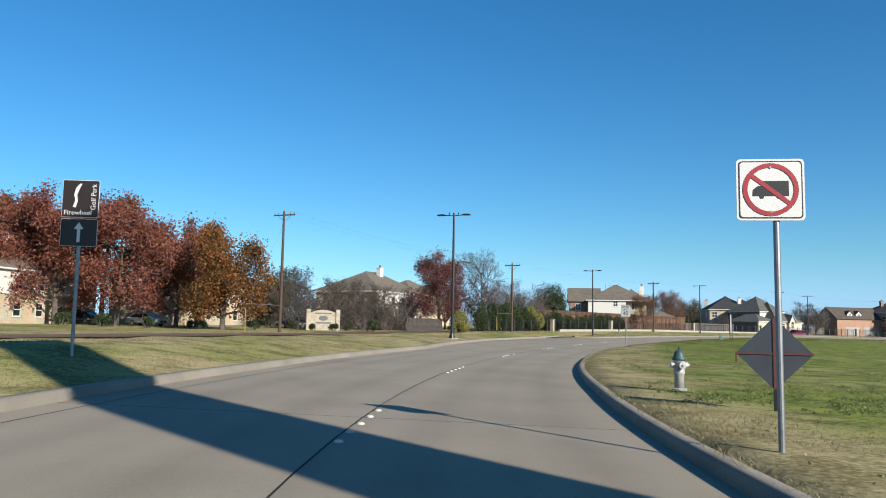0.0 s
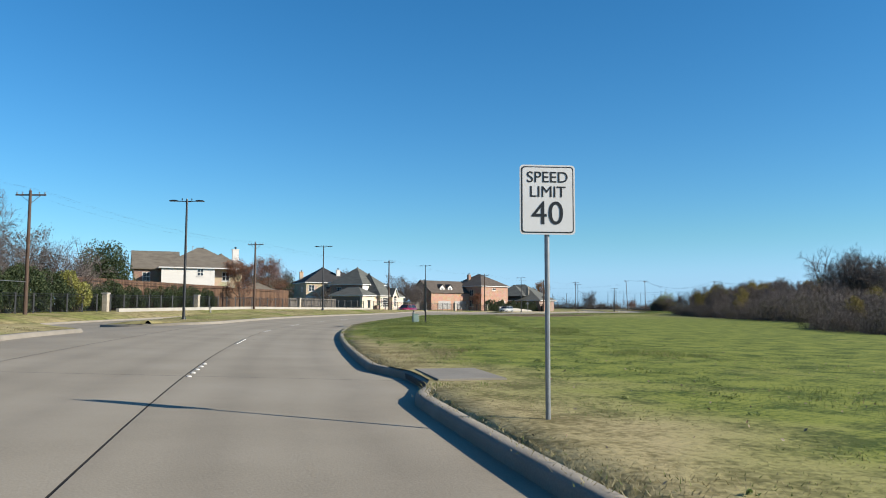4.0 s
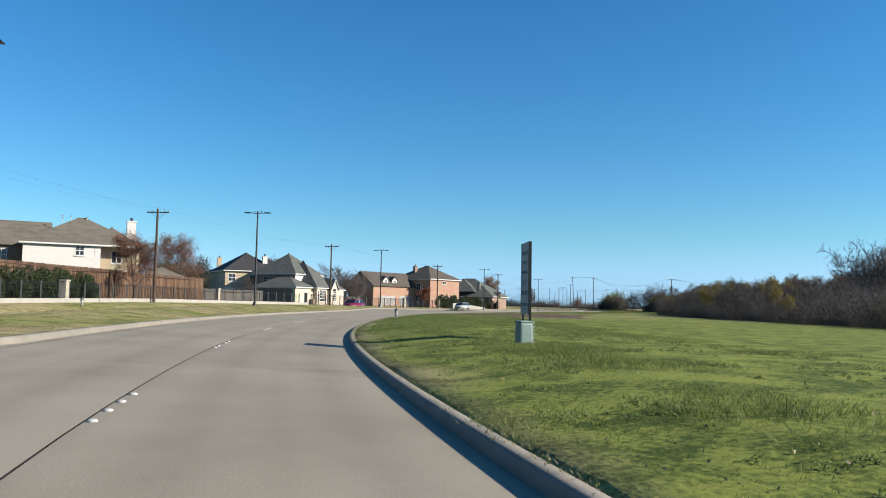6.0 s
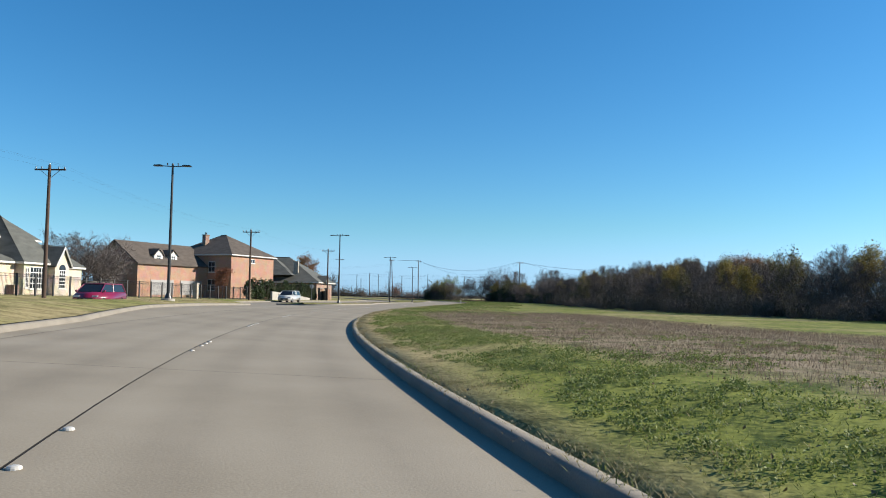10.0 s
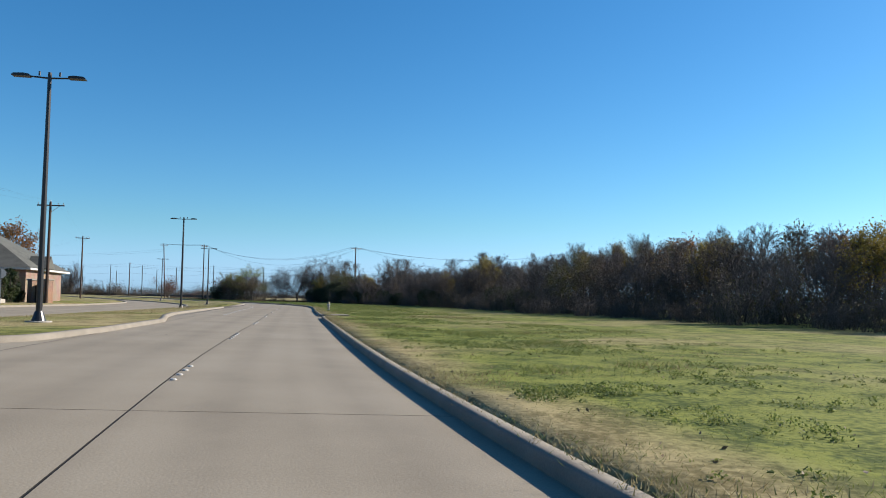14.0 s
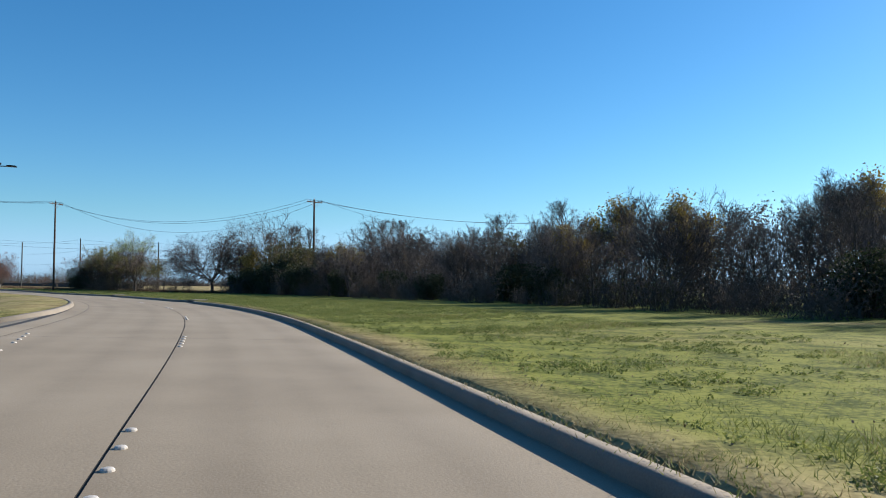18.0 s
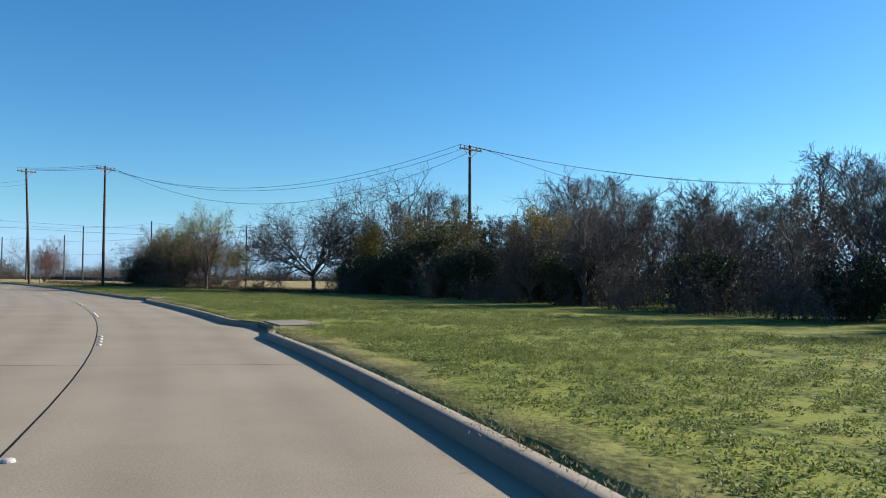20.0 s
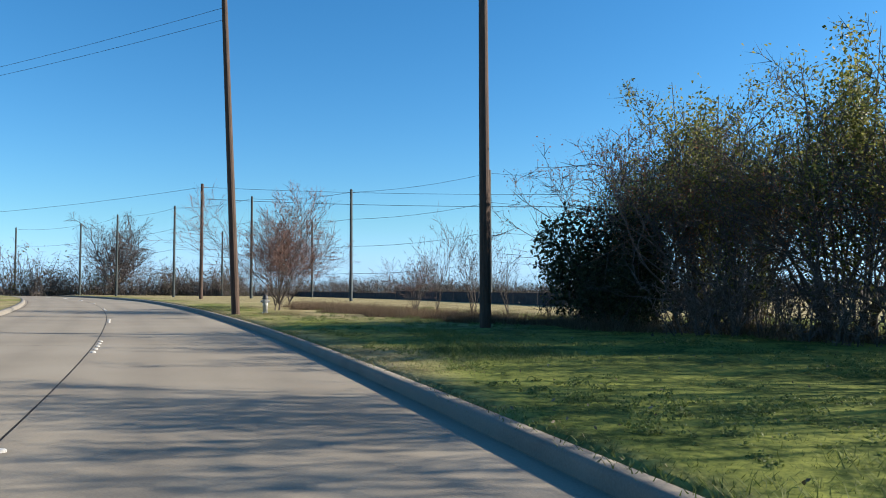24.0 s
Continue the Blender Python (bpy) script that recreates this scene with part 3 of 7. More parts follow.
UTIL = [(67.4, -33.1, 0.3, 12.8), (107.0, -25.3, 0.7, 11.0), (154.3, -24.9, 1.1, 11.2), (201.2, -24.1, 0.93, 11.55), (247.4, -23.8, 0.5, 10.65), (287.2, -23.2, 0.3, 10.4), (375.1, -24.8, 0.4, 12.4), (455.0, -27.0, 0.9, 12.2)]
UTIL_TOPS = []
for s, o, z, top in UTIL:
    stand(utility_pole(top - z - 0.1), s, o, z)
    UTIL_TOPS.append(at(s, o, top))
RIGHT_POLES = [(279.1, 212.5, 0.1, 12.3, -35), (294.05, 256.95, 0.0, 13.95, -15), (297.7, 269.6, 0.5, 14.5, -12)]
for x, y, z, top, turn in RIGHT_POLES:
    u = utility_pole(top - z - 0.1)
    lean = Vector((-0.28, 0.6, 14)) if turn == -12 else Vector((0, 0, 1))
    u.matrix_basis = Matrix.Translation((x, y, z)) @ Vector((0, 0, 1)).rotation_difference(lean).to_matrix().to_4x4() @ pose(0, 0, 0, 0, 0, turn)


# ---- hydrants ----
HYD_WHITE = mat("hydrant_white", [(0.28, 0.28, 0.27), (0.60, 0.60, 0.58), (0.74, 0.74, 0.72)], 9, 0.4, bump=0.002, fine=40)
HYD_GREEN = mat("hydrant_green", [(0.035, 0.09, 0.085), (0.06, 0.13, 0.12)], 8, 0.5)
HYD_DARK = mat("hydrant_dark", [(0.03, 0.032, 0.032), (0.07, 0.072, 0.07)], 8, 0.5)
HYD_YELLOW = mat("hydrant_yellow", [(0.46, 0.40, 0.20), (0.60, 0.53, 0.30)], 8, 0.5)


def hydrant(cap, word):
    t = thing("fire_hydrant", label="white fire hydrant with a " + word + " bonnet standing in grass", category="fire hydrant", group="fire hydrants")
    part("foot", lathe([(0.085, -0.1), (0.085, 0.08)], 16), HYD_DARK, t)
    part("flange", lathe([(0.085, 0.06), (0.1403, 0.07), (0.1403, 0.1), (0.102, 0.11)], 16), HYD_WHITE, t, smooth=False)
    part("barrel", lathe([(0.0892, 0.1), (0.0892, 0.36), (0.1062, 0.38), (0.1062, 0.42), (0.0978, 0.44), (0.102, 0.62), (0.1148, 0.64)], 18), HYD_WHITE, t, smooth=True)
    bonnet = part("bonnet", lathe([(0.1275, 0.63), (0.136, 0.65), (0.1275, 0.67), (0.1062, 0.7), (0.0935, 0.75), (0.0638, 0.8), (0.0382, 0.82)], 18), cap, t, word + " painted bonnet", smooth=True)
    part("operating_nut", lathe([(0.0255, 0.81), (0.0255, 0.87), (0.0187, 0.88)], 5), cap, bonnet)
    for a, r, w in ((0, 0.062, 0.2), (90, 0.043, 0.165), (-90, 0.043, 0.165)):
        d = Matrix.Rotation(radians(a), 3, "Z")
        z = 0.54
        noz = part("nozzle", rod(d @ Vector((0.07, 0, z)), d @ Vector((w - 0.05, 0, z)), r, r, 14), HYD_WHITE, t)
        part("nozzle_cap", rod(d @ Vector((w - 0.055, 0, z)), d @ Vector((w, 0, z)), r + 0.012, r + 0.008, 14), HYD_WHITE, noz)
        part("nut", rod(d @ Vector((w, 0, z)), d @ Vector((w + 0.035, 0, z)), 0.02, 0.02, 5), HYD_WHITE, noz)
    return t


for s, o, cap, word, turn in ((15.1, 4.0, HYD_GREEN, "green", 190), (137.5, -22.6, HYD_DARK, "dark", 0), (134.9, 3.62, HYD_DARK, "dark", 200), (278.2, 3.8, HYD_YELLOW, "yellow", 180), (418.7, 4.35, HYD_DARK, "dark", 180)):
    h = hydrant(cap, word)
    h.matrix_basis = Matrix.Translation(at(s, o) + Vector((0, 0, 0.0))) @ pose(0, 0, 0, 0, 0, turn_at(s) + turn)


# ---- houses ----
ROOF_BROWN = mat("brown_shingles", [(0.085, 0.068, 0.055), (0.13, 0.105, 0.085), (0.17, 0.14, 0.115)], 0.8, 0.95, bump=0.02, fine=9, stretch=(1, 1, 3))
ROOF_GREY = mat("grey_shingles", [(0.095, 0.10, 0.088), (0.138, 0.143, 0.127), (0.175, 0.18, 0.16)], 0.8, 0.95, bump=0.02, fine=9, stretch=(1, 1, 3))
ROOF_DARK = mat("dark_shingles", [(0.035, 0.035, 0.038), (0.06, 0.06, 0.064)], 0.8, 0.95, bump=0.02, fine=9)
ROOF_TAN = mat("tan_shingles", [(0.15, 0.125, 0.095), (0.21, 0.18, 0.14), (0.25, 0.215, 0.17)], 0.8, 0.95, bump=0.02, fine=9, stretch=(1, 1, 3))
TRIM_WHITE = mat("white_trim", [(0.84, 0.82, 0.78), (0.98, 0.96, 0.92)], 3, 0.6)
SIDING = mat("white_siding", [(0.86, 0.83, 0.78), (0.98, 0.95, 0.90)], 1.5, 0.7, bump=0.01, fine=6, stretch=(0.3, 0.3, 8))
FENCE_WOOD = mat("cedar_boards", [(0.10, 0.052, 0.030), (0.165, 0.088, 0.050), (0.235, 0.135, 0.075)], 1.0, 0.9, bump=0.01, fine=20, stretch=(3, 3, 0.4), per_object=0.5)
GREY_WOOD = mat("grey_boards", [(0.15, 0.13, 0.115), (0.24, 0.215, 0.19)], 1.0, 0.9, bump=0.01, fine=20, stretch=(3, 3, 0.4), per_object=0.5)
STONE = mat("cream_stone", [(0.40, 0.34, 0.25), (0.56, 0.49, 0.38), (0.66, 0.60, 0.50)], 2.5, 0.9, bump=0.02, fine=8)
PANE = glass("window_glass")
# white garage doors, greyed so the colour carries the shade on them
DOOR_SHADED = mat("garage_shaded_white", [(0.44, 0.43, 0.42), (0.54, 0.53, 0.52)], 2, 0.6)
SCREEN = mat("solar_screen", [(0.05, 0.05, 0.05), (0.08, 0.08, 0.08)], 3, 0.8)


def brickwork(name, tones, mortar):
    m = bpy.data.materials.new(name)
    m.use_nodes = True
    n, l = m.node_tree.nodes, m.node_tree.links
    b = n["Principled BSDF"]
    tc = n.new("ShaderNodeTexCoord")
    sep = n.new("ShaderNodeSeparateXYZ")
    l.new(tc.outputs["Object"], sep.inputs[0])
    add = n.new("ShaderNodeMath")
    l.new(sep.outputs["X"], add.inputs[0])
    l.new(sep.outputs["Y"], add.inputs[1])
    com = n.new("ShaderNodeCombineXYZ")
    l.new(add.outputs[0], com.inputs["X"])
    l.new(sep.outputs["Z"], com.inputs["Y"])
    br = n.new("ShaderNodeTexBrick")
    br.inputs["Scale"].default_value = 1.0
    br.inputs["Brick Width"].default_value, br.inputs["Row Height"].default_value, br.inputs["Mortar Size"].default_value = 0.21, 0.075, 0.008
    br.inputs["Color1"].default_value, br.inputs["Color2"].default_value, br.inputs["Mortar"].default_value = (*tones[0], 1), (*tones[1], 1), (*mortar, 1)
    l.new(com.outputs[0], br.inputs["Vector"])
    no = n.new("ShaderNodeTexNoise")
    no.inputs["Scale"].default_value = 0.8
    l.new(tc.outputs["Object"], no.inputs["Vector"])
    mx = n.new("ShaderNodeMix")
    mx.data_type, mx.blend_type = "RGBA", "MULTIPLY"
    mx.inputs["Factor"].default_value = 0.5
    l.new(br.outputs["Color"], mx.inputs["A"])
    l.new(no.outputs["Color"], mx.inputs["B"])
    hs = n.new("ShaderNodeHueSaturation")
    hs.inputs["Value"].default_value = 1.06
    l.new(mx.outputs["Result"], hs.inputs["Color"])
    l.new(hs.outputs["Color"], b.inputs["Base Color"])
    b.inputs["Roughness"].default_value = 0.9
    bp = n.new("ShaderNodeBump")
    bp.inputs["Distance"].default_value = 0.01
    l.new(br.outputs["Fac"], bp.inputs["Height"])
    bp.invert = True
    l.new(bp.outputs["Normal"], b.inputs["Normal"])
    return m


BRICK_RED = brickwork("orange_brick", [(0.34, 0.175, 0.115), (0.43, 0.235, 0.155)], (0.40, 0.35, 0.29))
BRICK_TAN = brickwork("tan_brick", [(0.44, 0.33, 0.22), (0.54, 0.42, 0.29)], (0.5, 0.45, 0.38))
BRICK_BUFF = brickwork("buff_brick", [(0.56, 0.48, 0.35), (0.66, 0.58, 0.44)], (0.6, 0.55, 0.46))
BRICK_BROWN = brickwork("brown_brick", [(0.22, 0.13, 0.095), (0.30, 0.19, 0.14)], (0.32, 0.28, 0.24))


def hip_roof(parent, x0, x1, y0, y1, ze, zr, material, over=0.5, inset=None, trim=True):
    """A hipped roof with its ridge along the longer side, on a white fascia."""
    x0, x1, y0, y1 = x0 - over, x1 + over, y0 - over, y1 + over
    w, d = x1 - x0, y1 - y0
    q = min(w, d) / 2 if inset is None else inset
    bm = bmesh.new()
    if w >= d:
        r0, r1 = (x0 + q, (y0 + y1) / 2, zr), (x1 - q + 0.01, (y0 + y1) / 2, zr)
        c = [(x0, y0, ze), (x1, y0, ze), (x1, y1, ze), (x0, y1, ze)]
        v = [bm.verts.new(p) for p in c + [r0, r1]]
        for f in ((0, 1, 5, 4), (1, 2, 5), (2, 3, 4, 5), (3, 0, 4), (3, 2, 1, 0)):
            bm.faces.new([v[i] for i in f])
    else:
        r0, r1 = ((x0 + x1) / 2, y0 + q, zr), ((x0 + x1) / 2, y1 - q + 0.01, zr)
        c = [(x0, y0, ze), (x1, y0, ze), (x1, y1, ze), (x0, y1, ze)]
        v = [bm.verts.new(p) for p in c + [r0, r1]]
        for f in ((0, 1, 4), (1, 2, 5, 4), (2, 3, 5), (3, 0, 4, 5), (3, 2, 1, 0)):
            bm.faces.new([v[i] for i in f])
    roof = part("roof", bm, material, parent)
    if trim:
        part("fascia", box(x0 + 0.02, x1 - 0.02, y0 + 0.02, y1 - 0.02, ze - 0.2, ze - 0.004), TRIM_WHITE, roof, "white painted fascia")
    a, b = Vector(r0), Vector(r1)
    part("ridge_cap", rod(a + Vector((0, 0, 0.02)), b + Vector((0.02, 0.02, 0.02)), 0.09, sides=6), material, roof)
    return roof


def gable_roof(parent, x0, x1, y0, y1, ze, zr, material, along="x", over=0.4, gable=None):
    """A gable roof; its end walls take the material gable."""
    bm = bmesh.new()
    th = 0.16
    if along == "x":
        m = (y0 + y1) / 2
        for sgn, ye in ((-1, y0 - over), (1, y1 + over)):
            zl = ze - over * (zr - ze) / ((y1 - y0) / 2)
            extr = [(x0 - over, ye, zl), (x1 + over, ye, zl), (x1 + over, m, zr), (x0 - over, m, zr)]
            lo = [bm.verts.new(p) for p in extr]
            hi = [bm.verts.new((p[0], p[1], p[2] + th)) for p in extr]
            bm.faces.new(lo[::-1]), bm.faces.new(hi)
            for i in range(4):
                bm.faces.new((lo[i], lo[(i + 1) % 4], hi[(i + 1) % 4], hi[i]))
    else:
        m = (x0 + x1) / 2
        for sgn, xe in ((-1, x0 - over), (1, x1 + over)):
            zl = ze - over * (zr - ze) / ((x1 - x0) / 2)
            extr = [(xe, y0 - over, zl), (xe, y1 + over, zl), (m, y1 + over, zr), (m, y0 - over, zr)]
            lo = [bm.verts.new(p) for p in extr]
            hi = [bm.verts.new((p[0], p[1], p[2] + th)) for p in extr]
            bm.faces.new(lo[::-1]), bm.faces.new(hi)
            for i in range(4):
                bm.faces.new((lo[i], lo[(i + 1) % 4], hi[(i + 1) % 4], hi[i]))
    roof = part("roof", bm, material, parent)
    if gable:
        if along == "x":
            for x in (x0, x1 - 0.2):
                g = bmesh.new()
                a = [g.verts.new((x, y0, ze)), g.verts.new((x, y1, ze)), g.verts.new((x, (y0 + y1) / 2, zr))]
                b = [g.verts.new((x + 0.2, y0, ze)), g.verts.new((x + 0.2, y1, ze)), g.verts.new((x + 0.2, (y0 + y1) / 2, zr))]
                g.faces.new(a), g.faces.new(b[::-1])
                for i in range(3):
                    g.faces.new((a[i], b[i], b[(i + 1) % 3], a[(i + 1) % 3]))
                part("gable_wall", g, gable, roof)
        else:
            for y in (y0, y1 - 0.2):
                part("gable_wall", extrude([(x0, ze), (x1, ze), ((x0 + x1) / 2, zr)], y, y + 0.2), gable, roof)
    return roof


def walls(parent, x0, x1, y0, y1, z1, material, z0=-1.5):
    return part("wall", box(x0, x1, y0, y1, z0, z1), material, parent)


def window(parent, face, a, z, w, h, at_, cols=2, rows=2, frame=TRIM_WHITE, pane=PANE):
    """A window on the face x = at_ ('x') or y = at_ ('y'), facing down the axis; a is its middle along the wall."""
    def bx(u0, u1, v0, v1, d0, d1):
        return box(at_ - d1, at_ - d0, u0, u1, v0, v1) if face == "x" else box(u0, u1, at_ - d1, at_ - d0, v0, v1)
    win = part("window", bx(a - w / 2, a + w / 2, z, z + h, -0.12, 0.02), frame, parent, "window with pale frame and dark panes")
    gw, gh = (w - 0.08 * (cols + 1)) / cols, (h - 0.08 * (rows + 1)) / rows
    for i in range(cols):
        for j in range(rows):
            u, v = a - w / 2 + 0.08 + i * (gw + 0.08), z + 0.08 + j * (gh + 0.08)
            part("pane", bx(u, u + gw, v, v + gh, 0.021, 0.027), pane, win)
    part("sill", bx(a - w / 2 - 0.08, a + w / 2 + 0.08, z - 0.1, z, -0.05, 0.09), frame, win)
    return win


def chimney(parent, x, y, z0, z1, w, material):
    c = part("chimney", box(x - w / 2, x + w / 2, y - w * 0.35, y + w * 0.35, z0, z1), material, parent)
    part("chimney_cap", box(x - w / 2 - 0.08, x + w / 2 + 0.08, y - w * 0.35 - 0.08, y + w * 0.35 + 0.08, z1, z1 + 0.12), material, c)
    part("flue", lathe([(0.14, z1 + 0.12), (0.14, z1 + 0.4), (0.2, z1 + 0.42), (0.2, z1 + 0.5)], 10, centre=(x, y)), BLACK, c)


def house(s, o, label, skew=0.0):
    """An empty house at a station and offset: x runs with the road, y away from it."""
    p = at(s, o)
    return thing("house", p.x, p.y, p.z, turn_at(s) + skew, label, "house")


def garage_door(parent, face, a, w, h, at_, material):
    g = part("garage_door", box(at_ - 0.05, at_ + 0.05, a - w / 2, a + w / 2, 0, h) if face == "x" else box(a - w / 2, a + w / 2, at_ - 0.05, at_ + 0.05, 0, h), material, parent)
    for i in range(1, 4):
        z = h * i / 4
        part("panel_line", box(at_ - 0.06, at_ - 0.04, a - w / 2, a + w / 2, z - 0.015, z + 0.015) if face == "x" else box(a - w / 2, a + w / 2, at_ - 0.06, at_ - 0.04, z - 0.015, z + 0.015), SCREEN, g)


def house_b():
    h = thing("house", 50.5, 165.5, 1.5, -15, "two-storey house with white siding and brown-grey hip roof", "house")
    walls(h, 0.5, 8.6, 0.5, 12, 6.2, BRICK_TAN)
    walls(h, 8.6, 13.2, 1.9, 12, 6.2, BRICK_TAN)
    part("siding", box(0.45, 8.0, 0.42, 0.5, 2.0, 6.1), SIDING, h, "white painted siding")
    part("corner_board", box(8.0, 8.66, 0.40, 0.5, 2.0, 6.1), TRIM_WHITE, h)
    hip_roof(h, 0.5, 13.2, 0.5, 12, 6.3, 9.85, ROOF_TAN)
    window(h, "y", 6.4, 4.9, 1.0, 1.2, 0.42)
    window(h, "y", 10.6, 4.2, 1.2, 1.5, 1.9)
    window(h, "y", 10.6, 0.9, 1.2, 1.5, 1.9)
    hip_roof(h, 7.5, 13.6, 5.0, 14.5, 6.5, 9.1, ROOF_TAN)
    walls(h, -3.6, 0.5, 3.2, 12.5, 6.1, BRICK_BROWN)
    gable_roof(h, -3.6, 3.2, 3.2, 12.5, 6.2, 9.1, ROOF_TAN, along="x", gable=BRICK_BROWN)
    window(h, "y", -1.7, 4.0, 1.2, 1.5, 3.2)
    chimney(h, 12.4, 4.2, 6.4, 9.6, 1.05, SIDING)
    for x, y in ((4.6, 5.6), (5.6, 5.9), (7.4, 6.0)):
        part("vent_pipe", lathe([(0.05, 8.0), (0.05, 10.0), (0.11, 10.02), (0.11, 10.1)], 8, centre=(x, y)), GALV, h)
    walls(h, 14.5, 20.5, 9.5, 16, 2.7, BRICK_TAN)
    hip_roof(h, 14.5, 20.5, 9.5, 16, 2.7, 4.4, ROOF_TAN)


def house_c():
    h = thing("house", 101.2, 212.7, 1.2, -15, "two-storey tan brick house with dark hip roof", "house")
    walls(h, 0.5, 7.0, 0.5, 14, 6.4, BRICK_TAN)
    walls(h, 7.0, 15, 1.5, 13, 6.4, BRICK_TAN)
    hip_roof(h, 0.5, 12.0, 0.5, 14, 6.5, 10.5, ROOF_DARK)
    hip_roof(h, 6.0, 16.5, 2.0, 13, 6.5, 9.6, ROOF_DARK)
    window(h, "y", 1.9, 4.2, 1.5, 1.6, 0.5)
    window(h, "y", 6.1, 3.6, 1.1, 1.9, 0.5)
    window(h, "y", 3.8, 0.9, 1.6, 1.6, 0.5)
    window(h, "x", 5, 4.2, 1.2, 1.5, 0.5)
    part("band", box(0.4, 7.1, 0.4, 0.5, 2.6, 2.9), TRIM_WHITE, h)
    chimney(h, 9.3, 3.0, 6.5, 9.7, 1.0, SIDING)
    chimney(h, 1.6, 11.0, 6.0, 9.4, 0.95, BRICK_TAN)


def house_d():
    h = thing("house", 106.0, 193.3, 1.05, 24, "buff brick house with steep grey-green shingle roofs", "house")
    # garage wing
    walls(h, 0.4, 6.6, 0.4, 9.5, 3.15, BRICK_BUFF)
    hip_roof(h, 0.4, 6.6, 0.4, 9.6, 3.25, 5.2, ROOF_GREY, 0.4)
    part("siding", box(0.33, 0.4, 1.0, 9.0, 0.0, 2.9), GREY_WOOD, h, "grey panelled garage side")
    part("step_box", box(5.4, 6.2, -0.5, 0.3, -0.4, 0.9), BRICK_BROWN, h, "brown brick meter box")
    # two-storey body
    walls(h, 4.9, 14.6, 3.5, 13.0, 5.85, BRICK_BROWN)
    hip_roof(h, 4.9, 14.6, 3.5, 13.0, 5.95, 10.25, ROOF_GREY)
    part("siding", box(4.95, 8.0, 3.42, 3.5, 3.2, 5.75), SIDING, h, "white upper siding")
    window(h, "x", 5.6, 4.0, 1.2, 1.3, 4.9)
    window(h, "x", 10.2, 4.0, 1.2, 1.3, 4.9)
    # great room under the long front slope
    walls(h, 6.8, 13.6, -0.5, 10, 3.15, BRICK_BUFF)
    hip_roof(h, 6.6, 13.6, -0.5, 10.5, 3.25, 8.7, ROOF_GREY, 0.4, inset=6.1)
    window(h, "y", 9.0, 0.5, 2.4, 2.3, -0.52, 5, 4)
    window(h, "y", 7.35, 0.6, 0.55, 2.1, -0.52, 2, 4)
    # small gabled bay
    walls(h, 10.9, 13.5, -1.3, 3, 3.2, BRICK_BUFF)
    gable_roof(h, 10.9, 13.5, -1.3, 5.5, 3.2, 5.0, ROOF_GREY, "y", 0.25, BRICK_BUFF)
    for x0, x1 in ((10.75, 12.2), (13.65, 12.2)):
        part("rake_board", rod((x0, -1.58, 3.0), (x1, -1.58, 5.02), 0.09, sides=4), TRIM_WHITE, h, "white rake board")
    window(h, "y", 12.2, 0.6, 1.2, 2.0, -1.32, 3, 5)
    part("arched_head", extrude([(12.2 - 0.6 * math.cos(math.pi * i / 8), 2.6 + 0.6 * math.sin(math.pi * i / 8)) for i in range(9)], -1.36, -1.29), PANE, h, "arched fanlight")
    walls(h, 13.5, 17.2, -0.6, 6, 3.0, BRICK_BUFF)
    hip_roof(h, 12.4, 17.2, -0.6, 7.0, 3.05, 5.4, ROOF_GREY, 0.35)


def house_e():
    h = house(265.4, -33.2, "orange brick two-storey house with brown roofs and garage wing", -17)
    h.matrix_basis = h.matrix_basis @ Matrix.Translation((-0.6, 0, 0.5))
    walls(h, 0, 11.8, 0, 13, 6.9, BRICK_RED)
    hip_roof(h, 0, 11.8, 0, 13, 6.9, 10.6, ROOF_BROWN)
    window(h, "y", 8.2, 0.9, 0.9, 1.7, 0, 2, 3, pane=SIDING)
    window(h, "y", 10.2, 0.9, 0.9, 1.7, 0, 2, 3, pane=SIDING)
    window(h, "y", 5.6, 5.6, 1.5, 0.7, 0, 2, 1)
    window(h, "x", 4.0, 3.9, 1.4, 1.8, 0)
    window(h, "x", 4.0, 0.8, 1.6, 1.9, 0)
    chimney(h, 3.0, 8.0, 6, 10.4, 1.0, BRICK_BROWN)
    walls(h, -15.5, 0, 5.0, 14, 4.9, BRICK_RED)
    gable_roof(h, -15.5, 0.5, 5.0, 14, 4.9, 8.2, ROOF_BROWN, "x", 0.4, BRICK_BROWN)
    for x in (-10.4, -7.2):
        walls(h, x - 0.9, x + 0.9, 5.8, 8.5, 6.3, SIDING, 4.5)
        gable_roof(h, x - 0.9, x + 0.9, 5.8, 9.4, 6.3, 7.1, ROOF_BROWN, "y", 0.2, SIDING)
        window(h, "y", x, 5.35, 0.9, 0.9, 5.78, 2, 2)
    garage_door(h, "y", -10.3, 4.9, 2.3, 4.97, DOOR_SHADED)
    garage_door(h, "y", -3.8, 4.9, 2.3, 4.97, DOOR_SHADED)
    window(h, "x", 9.5, 3.4, 1.3, 1.6, -15.5)


